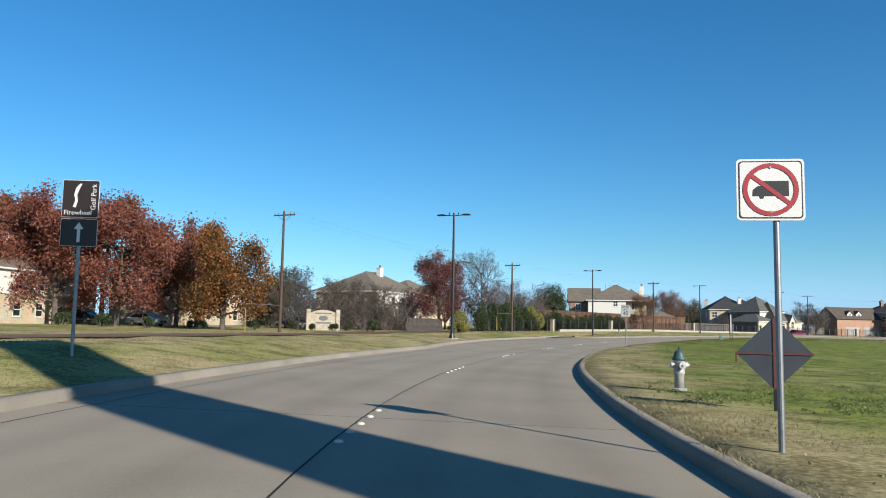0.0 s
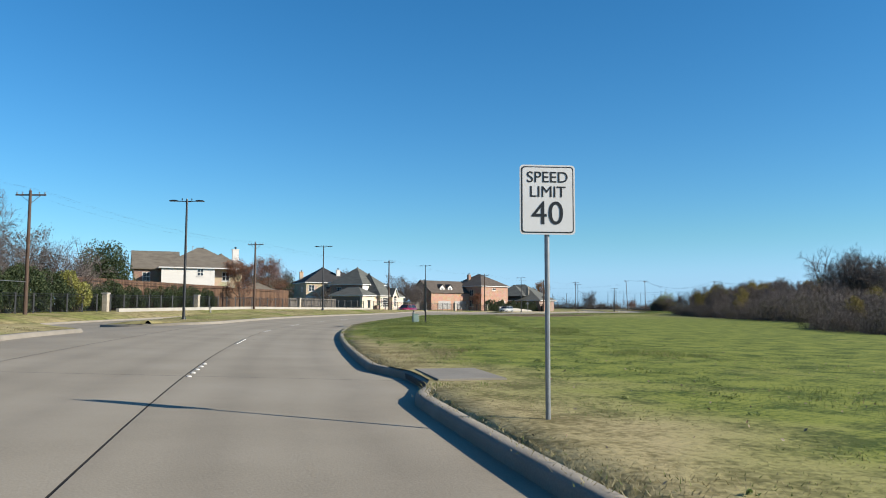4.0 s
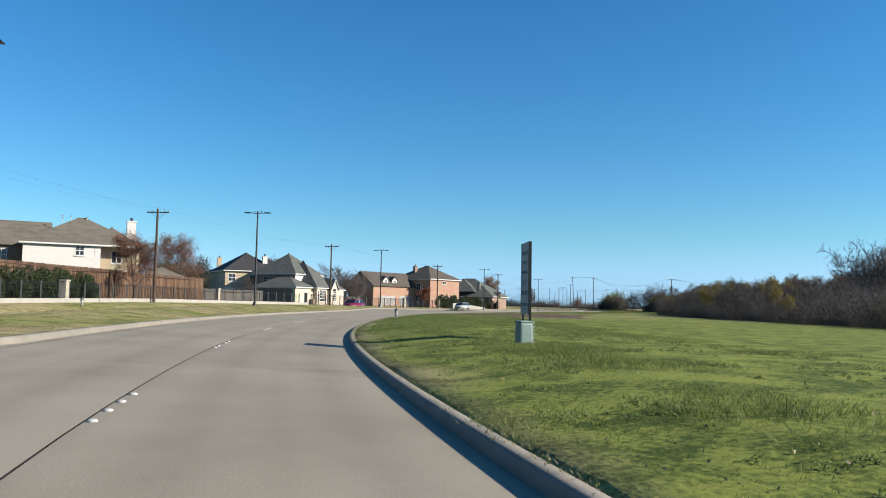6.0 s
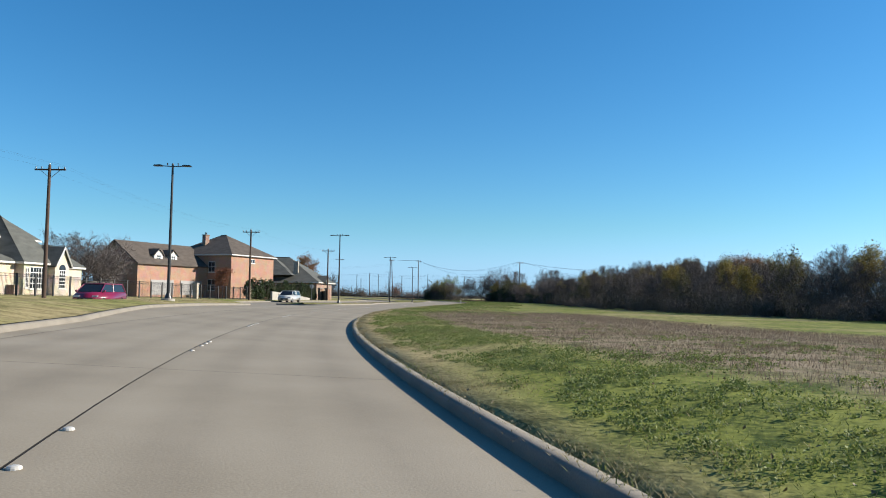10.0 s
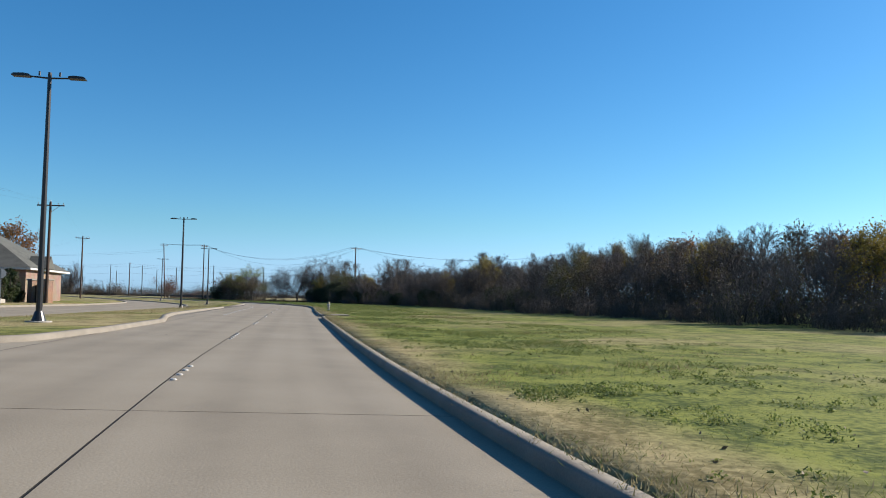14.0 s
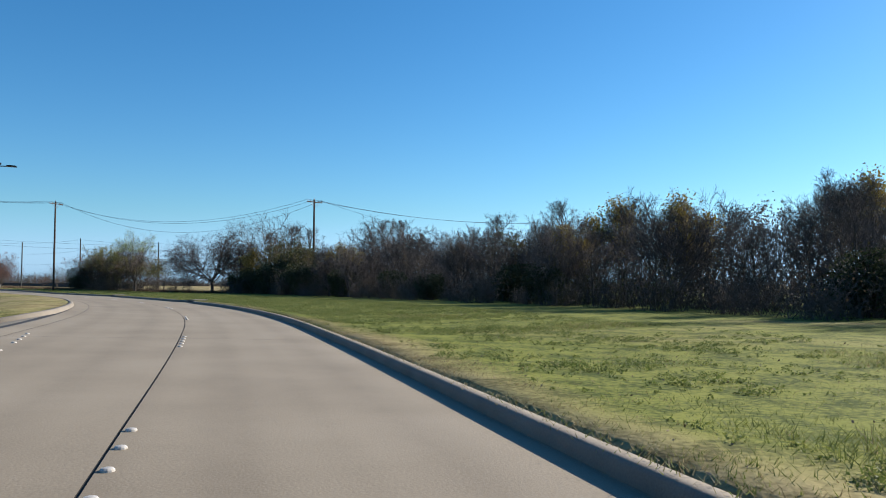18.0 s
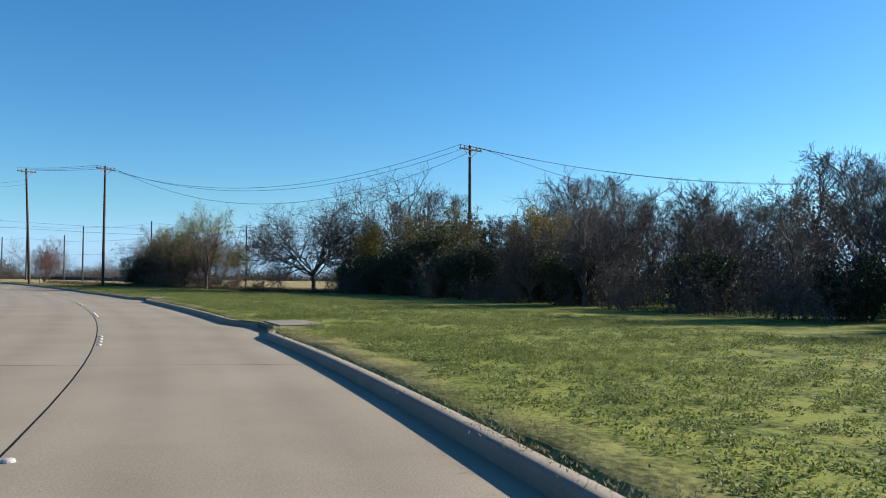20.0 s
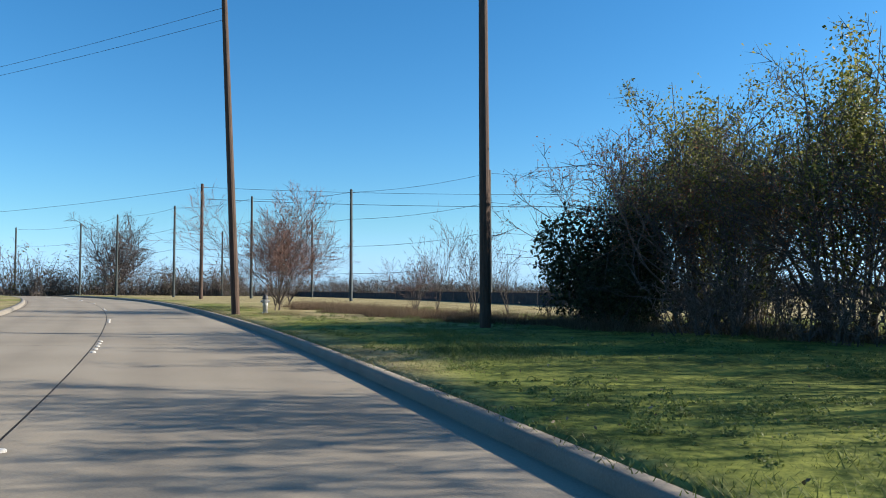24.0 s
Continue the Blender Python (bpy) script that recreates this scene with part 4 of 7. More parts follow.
def house_f():
    h = thing("house", 188.2, 217.4, 0.7, 25, "low brown brick house with broad dark-grey roof", "house")
    walls(h, 0.6, 15, 0.6, 19, 3.1, BRICK_BROWN)
    hip_roof(h, 0.6, 16, 0.6, 19.4, 3.25, 8.55, ROOF_GREY, 0.6)
    hip_roof(h, 0.2, 9.5, 6.0, 16, 4.6, 8.3, ROOF_GREY, 0.5, trim=False)
    part("chimney", box(2.6, 3.1, 5.0, 5.9, 4.2, 7.5), STONE, h, "pale narrow chimney")
    part("porch_gable", extrude([(4.2, 3.3), (7.4, 3.3), (5.8, 4.7)], -0.5, 1.6), ROOF_GREY, h)
    for y in (2.0, 4.0, 6.0, 8.5):
        window(h, "x", y, 1.2, 1.2, 1.5, 0.6, 2, 2)


def apartment(s, o, n, label, skew=0):
    h = house(s, o, label, skew)
    walls(h, 0, n, 0, 12, 6.0, BRICK_TAN)
    part("siding", box(0.4, n - 0.4, -0.08, 0.0, 3.2, 5.8), SIDING, h, "pale siding on the upper storey")
    hip_roof(h, 0, n, 0, 12, 6.0, 9.6, ROOF_TAN)
    k = int(n / 3.4)
    for i in range(k):
        window(h, "y", 1.8 + i * 3.4, 3.7, 1.1, 1.5, -0.1, 1, 2)
        window(h, "y", 1.8 + i * 3.4, 0.8, 1.1, 1.5, 0, 1, 2)
    for y in (3, 8):
        window(h, "x", y, 3.7, 1.1, 1.5, 0, 1, 2)
    chimney(h, n * 0.55, 5.0, 6, 10.4, 1.1, SIDING)
    return h


house_b()
house_c()
house_d()
house_e()
house_f()
apartment(106, -49, 17, "tan apartment house with hip roof behind red trees", 6)
apartment(80, -58, 22, "long apartment block with tan hip roof", 8)
apartment(56, -62, 22, "pale two-storey apartment block behind red trees", 8)
apartment(30, -78, 24, "pale apartment block behind parked cars", 12)
for s, o, w, d, ze, zr, r, m, lab in ((186, -62, 13, 12, 4, 8, ROOF_TAN, BRICK_TAN, "tan brick house with tan roof behind a fence"), (232, -70, 13, 12, 5.5, 9, ROOF_DARK, BRICK_TAN, "brick house under a dark roof among bare trees"),
                                      (250, -74, 14, 12, 5, 8.6, ROOF_BROWN, BRICK_BROWN, "brown brick house half hidden by trees"), (126, -60, 14, 12, 6, 9.5, ROOF_TAN, BRICK_TAN, "tan brick house behind a tall hedge"),
                                      (312, -50, 14, 12, 3.2, 6.6, ROOF_BROWN, BRICK_TAN, "low tan house beyond the entrance street")):
    h = house(s, o, lab, 5)
    walls(h, 0, w, 0, d, ze, m)
    hip_roof(h, 0, w, 0, d, ze, zr, r)
    for i in range(3):
        window(h, "y", 2 + i * 4, ze - 2.2, 1.2, 1.4, 0)
    window(h, "x", 4, ze - 2.2, 1.2, 1.4, 0)


# ---- fences and walls along the far side ----
def board_fence(s0, s1, o, z, hgt, material, label):
    t = thing("wooden_fence", label=label, category="fence")
    n = int((s1 - s0) / 0.3)
    w = (s1 - s0) / n
    me = bpy.data.meshes.new("board")
    bm = box(-w / 2 + 0.006, w / 2 - 0.006, -0.015, 0.015, 0, hgt)
    bm.to_mesh(me)
    bm.free()
    me.materials.append(material)
    for i in range(n):
        s = s0 + (i + 0.5) * w
        b = new("board", me)
        b.matrix_basis = Matrix.Translation(at(s, o, z)) @ pose(0, 0, random.uniform(-0.03, 0.02), 0, 0, turn_at(s))
        b.parent = t
    for zz in (0.35, hgt - 0.3):
        part("rail", rod(at(s0, o - 0.06, z + zz), at(s1, o - 0.06, z + zz), 0.045, sides=4), material, t)
    return t


# the dark bark colour on this first fence stands for the trees' shade
board_fence(91.0, 99.5, -32.2, 0.5, 1.9, DARK_BARK, "board fence below the maroon tree, tree shade coloured in")
board_fence(122.0, 157.0, -30.3, 1.05, 3.5, FENCE_WOOD, "tall new cedar board fence behind an iron fence")
board_fence(157.0, 174.5, -30.3, 1.1, 3.3, FENCE_WOOD, "stained cedar board fence with flat top")
board_fence(176.0, 205.0, -40.0, 1.3, 2.0, GREY_WOOD, "weathered grey board fence behind the lawn")
board_fence(226.0, 247.0, -44.0, 1.0, 1.9, GREY_WOOD, "weathered grey board fence between two houses")


PICKET = bpy.data.meshes.new("picket")
pick = rod((0, 0, 0.06), (0, 0, 1.8), 0.012, sides=4)
pick.to_mesh(PICKET)
pick.free()
PICKET.materials.append(BLACK)


def iron_fence(s0, s1, o, hgt=1.75):
    t = thing("iron_fence", label="black wrought-iron fence with thin pickets along the verge", category="fence", group="iron fences")
    n = max(1, int((s1 - s0) / 2.4))
    st = [s0 + (s1 - s0) * i / n for i in range(n + 1)]
    for s in st:
        p = at(s, o)
        part("post", box(p.x - 0.06, p.x + 0.06, p.y - 0.06, p.y + 0.06, p.z - 0.1, p.z + hgt + 0.08), BLACK, t)
    for a, b in zip(st, st[1:]):
        pa, pb = at(a, o), at(b, o)
        for zz in (0.15, hgt - 0.2, hgt):
            part("rail", rod(pa + Vector((0, 0, zz)), pb + Vector((0, 0, zz)), 0.018, sides=4), BLACK, t)
        n_p = 15
        for i in range(1, n_p + 1):
            p = pa.lerp(pb, i / (n_p + 1))
            k = new("picket", PICKET)
            k.matrix_basis = Matrix.Translation(p)
            k.parent = t


iron_fence(104, 121.6, -27.4)
iron_fence(123.4, 141.5, -27.0)
iron_fence(143, 196, -27.0)
iron_fence(198.5, 233.5, -26.2)
iron_fence(236, 252.5, -26.0)


def pilaster(s, o, hgt=1.95, w=0.55):
    p = at(s, o)
    t = thing("pilaster", p.x, p.y, p.z - 0.1, turn_at(s), "cream stone fence pillar with flat cap", "pillar", "fence pillars")
    part("shaft", box(-w / 2, w / 2, -w / 2, w / 2, 0, hgt, 0.02), STONE, t)
    part("cap", box(-w / 2 - 0.07, w / 2 + 0.07, -w / 2 - 0.07, w / 2 + 0.07, hgt, hgt + 0.14, 0.02), PALE, t)


for s, o in ((122.5, -27.0), (142.3, -27.0), (172.5, -27.0), (197.5, -26.5), (234.7, -26.1), (253.4, -26.0)):
    pilaster(s, o)


def low_wall(s0, s1, o0, o1, h0, h1, label, material):
    n = 16
    v, f = [], []
    for i in range(n + 1):
        w = i / n
        s, o = s0 + (s1 - s0) * w, o0 + (o1 - o0) * w * w
        z = float(ground_z(s, o))
        hh = h0 + (h1 - h0) * w
        for dx, dz in ((0.15, -0.3), (0.15, hh), (-0.15, hh), (-0.15, -0.3)):
            v.append(at(s, o + dx, z + dz))
    for i in range(n):
        for j in range(3):
            f.append((i * 4 + j, i * 4 + j + 1, i * 4 + j + 5, i * 4 + j + 4))
    f += [(0, 1, 2, 3), (n * 4 + 3, n * 4 + 2, n * 4 + 1, n * 4)]
    tagged(part("retaining_wall", (v, f), material), label, "wall", kind="structure")


low_wall(255.5, 283, -23.2, -25.5, 1.35, 0.35, "low white entrance wall sloping down to the street", PALE)
low_wall(122, 196, -25.4, -25.4, 0.36, 0.36, "low pale concrete edging along the far verge", PALE)


# ---- plants ----
def leaf_mat(name, colours, rough=0.7):
    return mat(name, colours, 0.5, rough, fine=3, per_island=0.9, spread=1.1, thin=0.4)


LEAF_RUST = leaf_mat("rust_leaves", [(0.19, 0.068, 0.038), (0.35, 0.135, 0.066), (0.47, 0.22, 0.10)])
LEAF_RED = leaf_mat("red_leaves", [(0.17, 0.052, 0.036), (0.37, 0.112, 0.068), (0.52, 0.22, 0.135)])
LEAF_MAROON = leaf_mat("maroon_leaves", [(0.12, 0.040, 0.038), (0.26, 0.085, 0.070), (0.38, 0.15, 0.12)])
LEAF_ORANGE = leaf_mat("orange_leaves", [(0.09, 0.085, 0.02), (0.34, 0.13, 0.03), (0.55, 0.25, 0.06)])
LEAF_YELLOW = leaf_mat("yellow_leaves", [(0.22, 0.17, 0.04), (0.36, 0.28, 0.06), (0.45, 0.36, 0.10)])
LEAF_OLIVE = leaf_mat("olive_leaves", [(0.055, 0.065, 0.018), (0.13, 0.125, 0.035), (0.22, 0.19, 0.06)])
LEAF_GREEN = mat("mixed_green_leaves", [(0.09, 0.12, 0.03), (0.24, 0.25, 0.07), (0.44, 0.40, 0.13)], 0.5, 0.6, fine=3, per_island=0.9, spread=1.1, thin=0.6)
LEAF_DARK = leaf_mat("evergreen_leaves", [(0.016, 0.028, 0.011), (0.05, 0.07, 0.026), (0.125, 0.14, 0.055)])
LEAF_HEDGE = leaf_mat("hedge_leaves", [(0.024, 0.048, 0.016), (0.065, 0.105, 0.034), (0.14, 0.175, 0.06)])
LEAF_IVY = mat("ivy_leaves", [(0.06, 0.09, 0.02), (0.20, 0.23, 0.055), (0.46, 0.43, 0.13)], 0.5, 0.5, fine=3, per_island=0.9, spread=1.1, thin=0.6)
LEAF_LIME = leaf_mat("lime_leaves", [(0.26, 0.27, 0.06), (0.46, 0.46, 0.11), (0.62, 0.60, 0.18)])
LEAF_BROWN = leaf_mat("dead_leaves", [(0.08, 0.062, 0.045), (0.14, 0.108, 0.078), (0.20, 0.155, 0.11)])


def tubes(p0, p1, r0, r1, sides):
    """Tapered bars for arrays of segments."""
    d = p1 - p0
    d = d / np.maximum(np.linalg.norm(d, axis=1, keepdims=True), 1e-6)
    ref = np.where(np.abs(d[:, 2:3]) > 0.9, np.array([[1.0, 0, 0]]), np.array([[0, 0, 1.0]]))
    u = np.cross(d, ref)
    u /= np.linalg.norm(u, axis=1, keepdims=True)
    w = np.cross(d, u)
    n = len(p0)
    v, f = [], []
    ang = np.arange(sides) * 2 * np.pi / sides
    ring = np.cos(ang)[None, :, None] * u[:, None] + np.sin(ang)[None, :, None] * w[:, None]
    a = p0[:, None] + ring * r0[:, None, None]
    b = p1[:, None] + ring * r1[:, None, None]
    v = np.concatenate([a, b], 1).reshape(-1, 3)
    base = np.arange(n)[:, None] * 2 * sides
    i = np.arange(sides)[None]
    j = (i + 1) % sides
    f = np.stack([base + i, base + j, base + sides + j, base + sides + i], 2).reshape(-1, 4)
    return v, f


def spikes(p0, p1, r0):
    """Three-sided points for the finest twigs."""
    d = p1 - p0
    d = d / np.maximum(np.linalg.norm(d, axis=1, keepdims=True), 1e-6)
    ref = np.where(np.abs(d[:, 2:3]) > 0.9, np.array([[1.0, 0, 0]]), np.array([[0, 0, 1.0]]))
    u = np.cross(d, ref)
    u /= np.linalg.norm(u, axis=1, keepdims=True)
    w = np.cross(d, u)
    ang = np.arange(3) * 2 * np.pi / 3
    a = p0[:, None] + (np.cos(ang)[None, :, None] * u[:, None] + np.sin(ang)[None, :, None] * w[:, None]) * r0[:, None, None]
    v = np.concatenate([a, p1[:, None]], 1).reshape(-1, 3)
    base = np.arange(len(p0))[:, None] * 4
    f = np.concatenate([base + np.array([[0, 1, 3]]), base + np.array([[1, 2, 3]]), base + np.array([[2, 0, 3]])], 0)
    return v, f


def leaves_at(rng, centres, size, flat=0.0):
    """Small four-sided leaves, folded a little, at the given places."""
    n = len(centres)
    a = rng.normal(size=(n, 3))
    a /= np.linalg.norm(a, axis=1, keepdims=True)
    b = np.cross(a, rng.normal(size=(n, 3)))
    b /= np.linalg.norm(b, axis=1, keepdims=True)
    c = np.cross(a, b)
    sz = size * rng.uniform(0.6, 1.3, (n, 1))
    v = np.stack([centres - a * sz, centres + b * sz * 0.55 + c * sz * 0.12, centres + a * sz, centres - b * sz * 0.55 + c * sz * 0.12], 1).reshape(-1, 3)
    f = np.arange(n)[:, None] * 4 + np.arange(4)[None]
    return v, f


def skeleton(rng, height, trunk_r, trunk_part=0.28, kids=(9, 6, 5, 4), spread=0.75, lift=0.35, leader=True, droop=0.0, reach=0.42):
    """Limbs of a tree by level: arrays of start, end, radii. trunk_part: height of the lowest limb; spread: how far limbs lean out; lift: how they turn up."""
    levels = [[] for _ in range(5)]
    unit = lambda v: v / np.linalg.norm(v)

    def shoot(p, d, length, r, lv, taper=0.8):
        n = (7, 5, 4, 2, 1)[lv]
        q, pts, dd = p.copy(), [p.copy()], unit(d)
        for i in range(n):
            bend = rng.normal(size=3) * (0.07, 0.17, 0.22, 0.25, 0.2)[lv]
            bend[2] += (0.12, lift * 0.22, lift * 0.18, 0.02 - droop, -droop)[lv]
            dd = unit(dd + bend)
            e = q + dd * length / n
            levels[lv].append((q.copy(), e.copy(), r * (1 - taper * i / n), r * (1 - taper * (i + 1) / n)))
            q = e
            pts.append(q.copy())
        return pts, dd

    def branch(pts, count, lo, length, r, lv, lean):
        n = len(pts) - 1
        az = rng.uniform(0, 6.28)
        for k in range(count):
            w = lo + (1 - lo) * (k + rng.uniform(0.1, 0.9)) / count
            i = min(int(w * n), n - 1)
            o = pts[i] + (pts[i + 1] - pts[i]) * (w * n - i)
            axis = unit(pts[i + 1] - pts[i])
            az += 2.4 + rng.uniform(-0.5, 0.5)
            ref = np.array([0.31, 0.21, 0.93]) if abs(axis[2]) < 0.9 else np.array([1.0, 0, 0])
            u = unit(np.cross(axis, ref))
            v = np.cross(axis, u)
            side = u * np.cos(az) + v * np.sin(az)
            ang = lean * rng.uniform(0.75, 1.2)
            d = axis * np.cos(ang) + side * np.sin(ang)
            if lv == 1:
                size = length * (0.6 + 0.4 * np.sin(np.pi * (0.2 + 0.75 * (w - lo) / (1 - lo)))) * rng.uniform(0.75, 1.15)
            else:
                size = length * (1.15 - 0.6 * w) * rng.uniform(0.7, 1.25)
            sub, _ = shoot(o, d, size, r * rng.uniform(0.75, 1.1) * (1 - 0.35 * w), lv)
            if lv < len(kids) and lv < 4:
                branch(sub, kids[lv], 0.22, size * (0.55, 0.55, 0.55, 0.5)[lv - 1] * 1.05, r * 0.5, lv + 1, 0.35 + 0.5 * spread)

    if leader:
        pts, _ = shoot(np.zeros(3), np.array([0.04, -0.03, 1.0]), height * 0.8, trunk_r, 0, 0.9)
        branch(pts, kids[0], trunk_part / 0.8, height * reach, trunk_r * 0.42, 1, 0.25 + spread)
    else:
        pts, _ = shoot(np.zeros(3), np.array([0.06, -0.04, 1.0]), height * trunk_part * 1.25, trunk_r, 0, 0.45)
        branch(pts, kids[0], 0.6, height * reach * 1.5, trunk_r * 0.5, 1, 0.15 + 0.75 * spread)
    out = [[np.array([x[k] for x in lv]) for k in range(4)] for lv in levels if lv]
    top = max(l[1][:, 2].max() for l in out)
    for l in out:
        l[0] *= height / top
        l[1] *= height / top
    return out


def tree(name, seed, height, trunk_r, label, category="tree", bark=BARK, twig=None, leaf=None, leaf_n=0, leaf_size=0.12, group="", leaf_from=2, scatter=0.3, low_leaf=0.0, twig_r=0.006, **kw):
    rng = np.random.default_rng(seed)
    sk = skeleton(rng, height, trunk_r, **kw)
    t = thing(name, label=label, category=category, group=group)
    sides = (9, 6, 4)
    wood = []
    off = 0
    v_all, f_all = [], []
    for lv in range(min(3, len(sk))):
        v, f = tubes(*sk[lv], sides[lv])
        if lv == 0:
            part("trunk", (v + 0, f), bark, t, smooth=True)
            continue
        v_all.append(v)
        f_all.append(f + off)
        off += len(v)
    tagged(part("branch_frame", (np.concatenate(v_all), np.concatenate(f_all)), bark, t, smooth=True), kind="stuff")
    if len(sk) > 3:
        p0 = np.concatenate([l[0] for l in sk[3:]])
        p1 = np.concatenate([l[1] for l in sk[3:]])
        r0 = np.concatenate([np.maximum(l[2], twig_r) for l in sk[3:]])
        tagged(part("twig_crown", spikes(p0, p1 + (p1 - p0) * 0.25, r0), twig or TWIG, t), kind="stuff")
    if leaf_n:
        p0 = np.concatenate([l[0] for l in sk[leaf_from:]])
        p1 = np.concatenate([l[1] for l in sk[leaf_from:]])
        i = rng.integers(0, len(p0), leaf_n)
        w = rng.uniform(0, 1.2, (leaf_n, 1))
        c = p0[i] + (p1[i] - p0[i]) * w + rng.normal(size=(leaf_n, 3)) * scatter
        c = c[c[:, 2] > low_leaf]
        tagged(part("foliage", leaves_at(rng, c, leaf_size), leaf, t), kind="stuff")
    return t


def shrub(name, seed, rx, ry, h, leaf, n, size, label, category="shrub", group="", stems=24, lumps=9, hollow=0.55, stem_mat=None):
    """A bush of leaf clumps over a fan of stems."""
    rng = np.random.default_rng(seed)
    t = thing(name, label=label, category=category, group=group)
    a = rng.uniform(0, 2 * np.pi, stems)
    p0 = np.stack([0.25 * rx * np.cos(a), 0.25 * ry * np.sin(a), np.full(stems, -0.05)], 1)
    p1 = np.stack([0.75 * rx * np.cos(a), 0.75 * ry * np.sin(a), h * rng.uniform(0.55, 0.95, stems)], 1)
    tagged(part("stem_clump", tubes(p0, p1, np.full(stems, 0.035), np.full(stems, 0.008), 4), stem_mat or BARK, t), kind="stuff")
    lc = np.stack([rng.uniform(-0.62, 0.62, lumps) * rx, rng.uniform(-0.62, 0.62, lumps) * ry, rng.uniform(0.22, 0.74, lumps) * h], 1)
    ls = np.stack([np.full(lumps, rx), np.full(lumps, ry), np.full(lumps, h * 0.62)], 1) * rng.uniform(0.32, 0.55, (lumps, 1))
    i = rng.integers(0, lumps, n)
    d = rng.normal(size=(n, 3))
    d /= np.linalg.norm(d, axis=1, keepdims=True)
    rad = rng.uniform(hollow, 1.06, (n, 1))
    c = lc[i] + d * ls[i] * rad
    c[:, 2] = np.abs(c[:, 2])
    tagged(part("foliage", leaves_at(rng, c, size), leaf, t), kind="stuff")
    return t


def thicket(name, seed, w, d, h, stems, label, leaf=None, leaf_n=0, group="", twig=None):
    """Tangled bare undergrowth with a few clinging leaves."""
    rng = np.random.default_rng(seed)
    t = thing(name, label=label, category="undergrowth", group=group)
    base = np.stack([rng.uniform(-w / 2, w / 2, stems), rng.uniform(-d / 2, d / 2, stems), np.full(stems, -0.05)], 1)
    lean = rng.normal(size=(stems, 3)) * np.array([0.35, 0.35, 0]) + np.array([0, 0, 1])
    hh = h * rng.uniform(0.45, 1.0, (stems, 1))
    mid = base + lean * hh * 0.5
    top = mid + (lean + rng.normal(size=(stems, 3)) * 0.3) * hh * 0.5
    r = rng.uniform(0.012, 0.035, stems)
    va, fa = tubes(base, mid, r, r * 0.7, 4)
    vb, fb = tubes(mid, top, r * 0.7, r * 0.2, 4)
    tagged(part("stem_clump", (np.concatenate([va, vb]), np.concatenate([fa, fb + len(va)])), BARK, t), kind="stuff")
    k = 9
    i = np.repeat(np.arange(stems), k)
    u = rng.uniform(0, 1, (stems * k, 1))
    p = np.where(u < 0.5, base[i] + (mid - base)[i] * u * 2, mid[i] + (top - mid)[i] * (u * 2 - 1))
    q = p + (rng.normal(size=(stems * k, 3)) * np.array([0.5, 0.5, 0.35]) + np.array([0, 0, 0.35])) * h * 0.17
    v1, f1 = spikes(p, q, np.full(len(p), 0.02))
    p2 = p + (q - p) * rng.uniform(0.3, 1, (len(p), 1))
    q2 = p2 + rng.normal(size=(len(p), 3)) * h * 0.09
    v2, f2 = spikes(p2, q2, np.full(len(p), 0.016))
    tagged(part("twig_crown", (np.concatenate([v1, v2]), np.concatenate([f1, f2 + len(v1)])), twig or TWIG, t), kind="stuff")
    if leaf_n:
        j = rng.integers(0, len(q), leaf_n)
        tagged(part("foliage", leaves_at(rng, q[j] + rng.normal(size=(leaf_n, 3)) * 0.25, 0.10), leaf, t), kind="stuff")
    return t


def put(ob, x, y, scale=1.0, turn=0.0, z=None, s=None):
    if z is None:
        ss, oo = nearest([x], [y])
        z = float(ground_z(ss[0], float(np.clip(oo[0], -90, 60))))
    ob.matrix_basis = Matrix.LocRotScale((x, y, z), Euler((0, 0, radians(turn))), (scale,) * 3)
    return ob


def again(ob, x, y, scale=1.0, turn=0.0, z=None):
    c = copy_thing(ob, Matrix())
    return put(c, x, y, scale, turn, z)


# bare and half-bare trees of the creek belt on the right
BARE = [tree("bare_tree", 11 + i, h, 0.15, "leafless grey-brown tree in the creek belt", twig_r=0.0115, group="trees of the creek belt", kids=k, spread=sp, lift=li, trunk_part=tp)
        for i, (h, k, sp, li, tp) in enumerate(((9.0, (12, 7, 7, 5), 0.62, 0.55, 0.2), (10.0, (12, 7, 7, 5), 0.55, 0.7, 0.25), (8.5, (12, 7, 7, 5), 0.75, 0.45, 0.15), (9.5, (12, 7, 7, 5), 0.6, 0.6, 0.18)))]
LEAFY = [tree("autumn_tree", 31, 9.5, 0.16, "half-bare tree with golden leaves in the creek belt", leaf=LEAF_YELLOW, leaf_n=4200, leaf_size=0.13, twig_r=0.016, group="trees of the creek belt", kids=(10, 5, 5, 3), spread=0.5, lift=0.6, scatter=0.4, trunk_part=0.2),
         tree("autumn_tree", 32, 9.5, 0.17, "tree with olive-brown leaves in the creek belt", leaf=LEAF_OLIVE, leaf_n=1900, leaf_size=0.13, twig_r=0.016, group="trees of the creek belt", kids=(10, 5, 5, 3), spread=0.55, lift=0.5, scatter=0.4, trunk_part=0.15),
         tree("autumn_tree", 33, 9.0, 0.16, "tree with dull brown clinging leaves in the creek belt", leaf=LEAF_BROWN, leaf_n=1500, leaf_size=0.13, twig_r=0.016, group="trees of the creek belt", kids=(10, 5, 5, 3), spread=0.55, lift=0.5, scatter=0.4, trunk_part=0.15)]
THICK = [thicket("thicket", 51 + i, 5.5, 3.0, h, 70, "tangle of bare brown stems at the wood's edge", LEAF_BROWN if i != 1 else LEAF_OLIVE, 500, "thickets of the creek belt") for i, h in enumerate((3.6, 4.2, 3.0))]
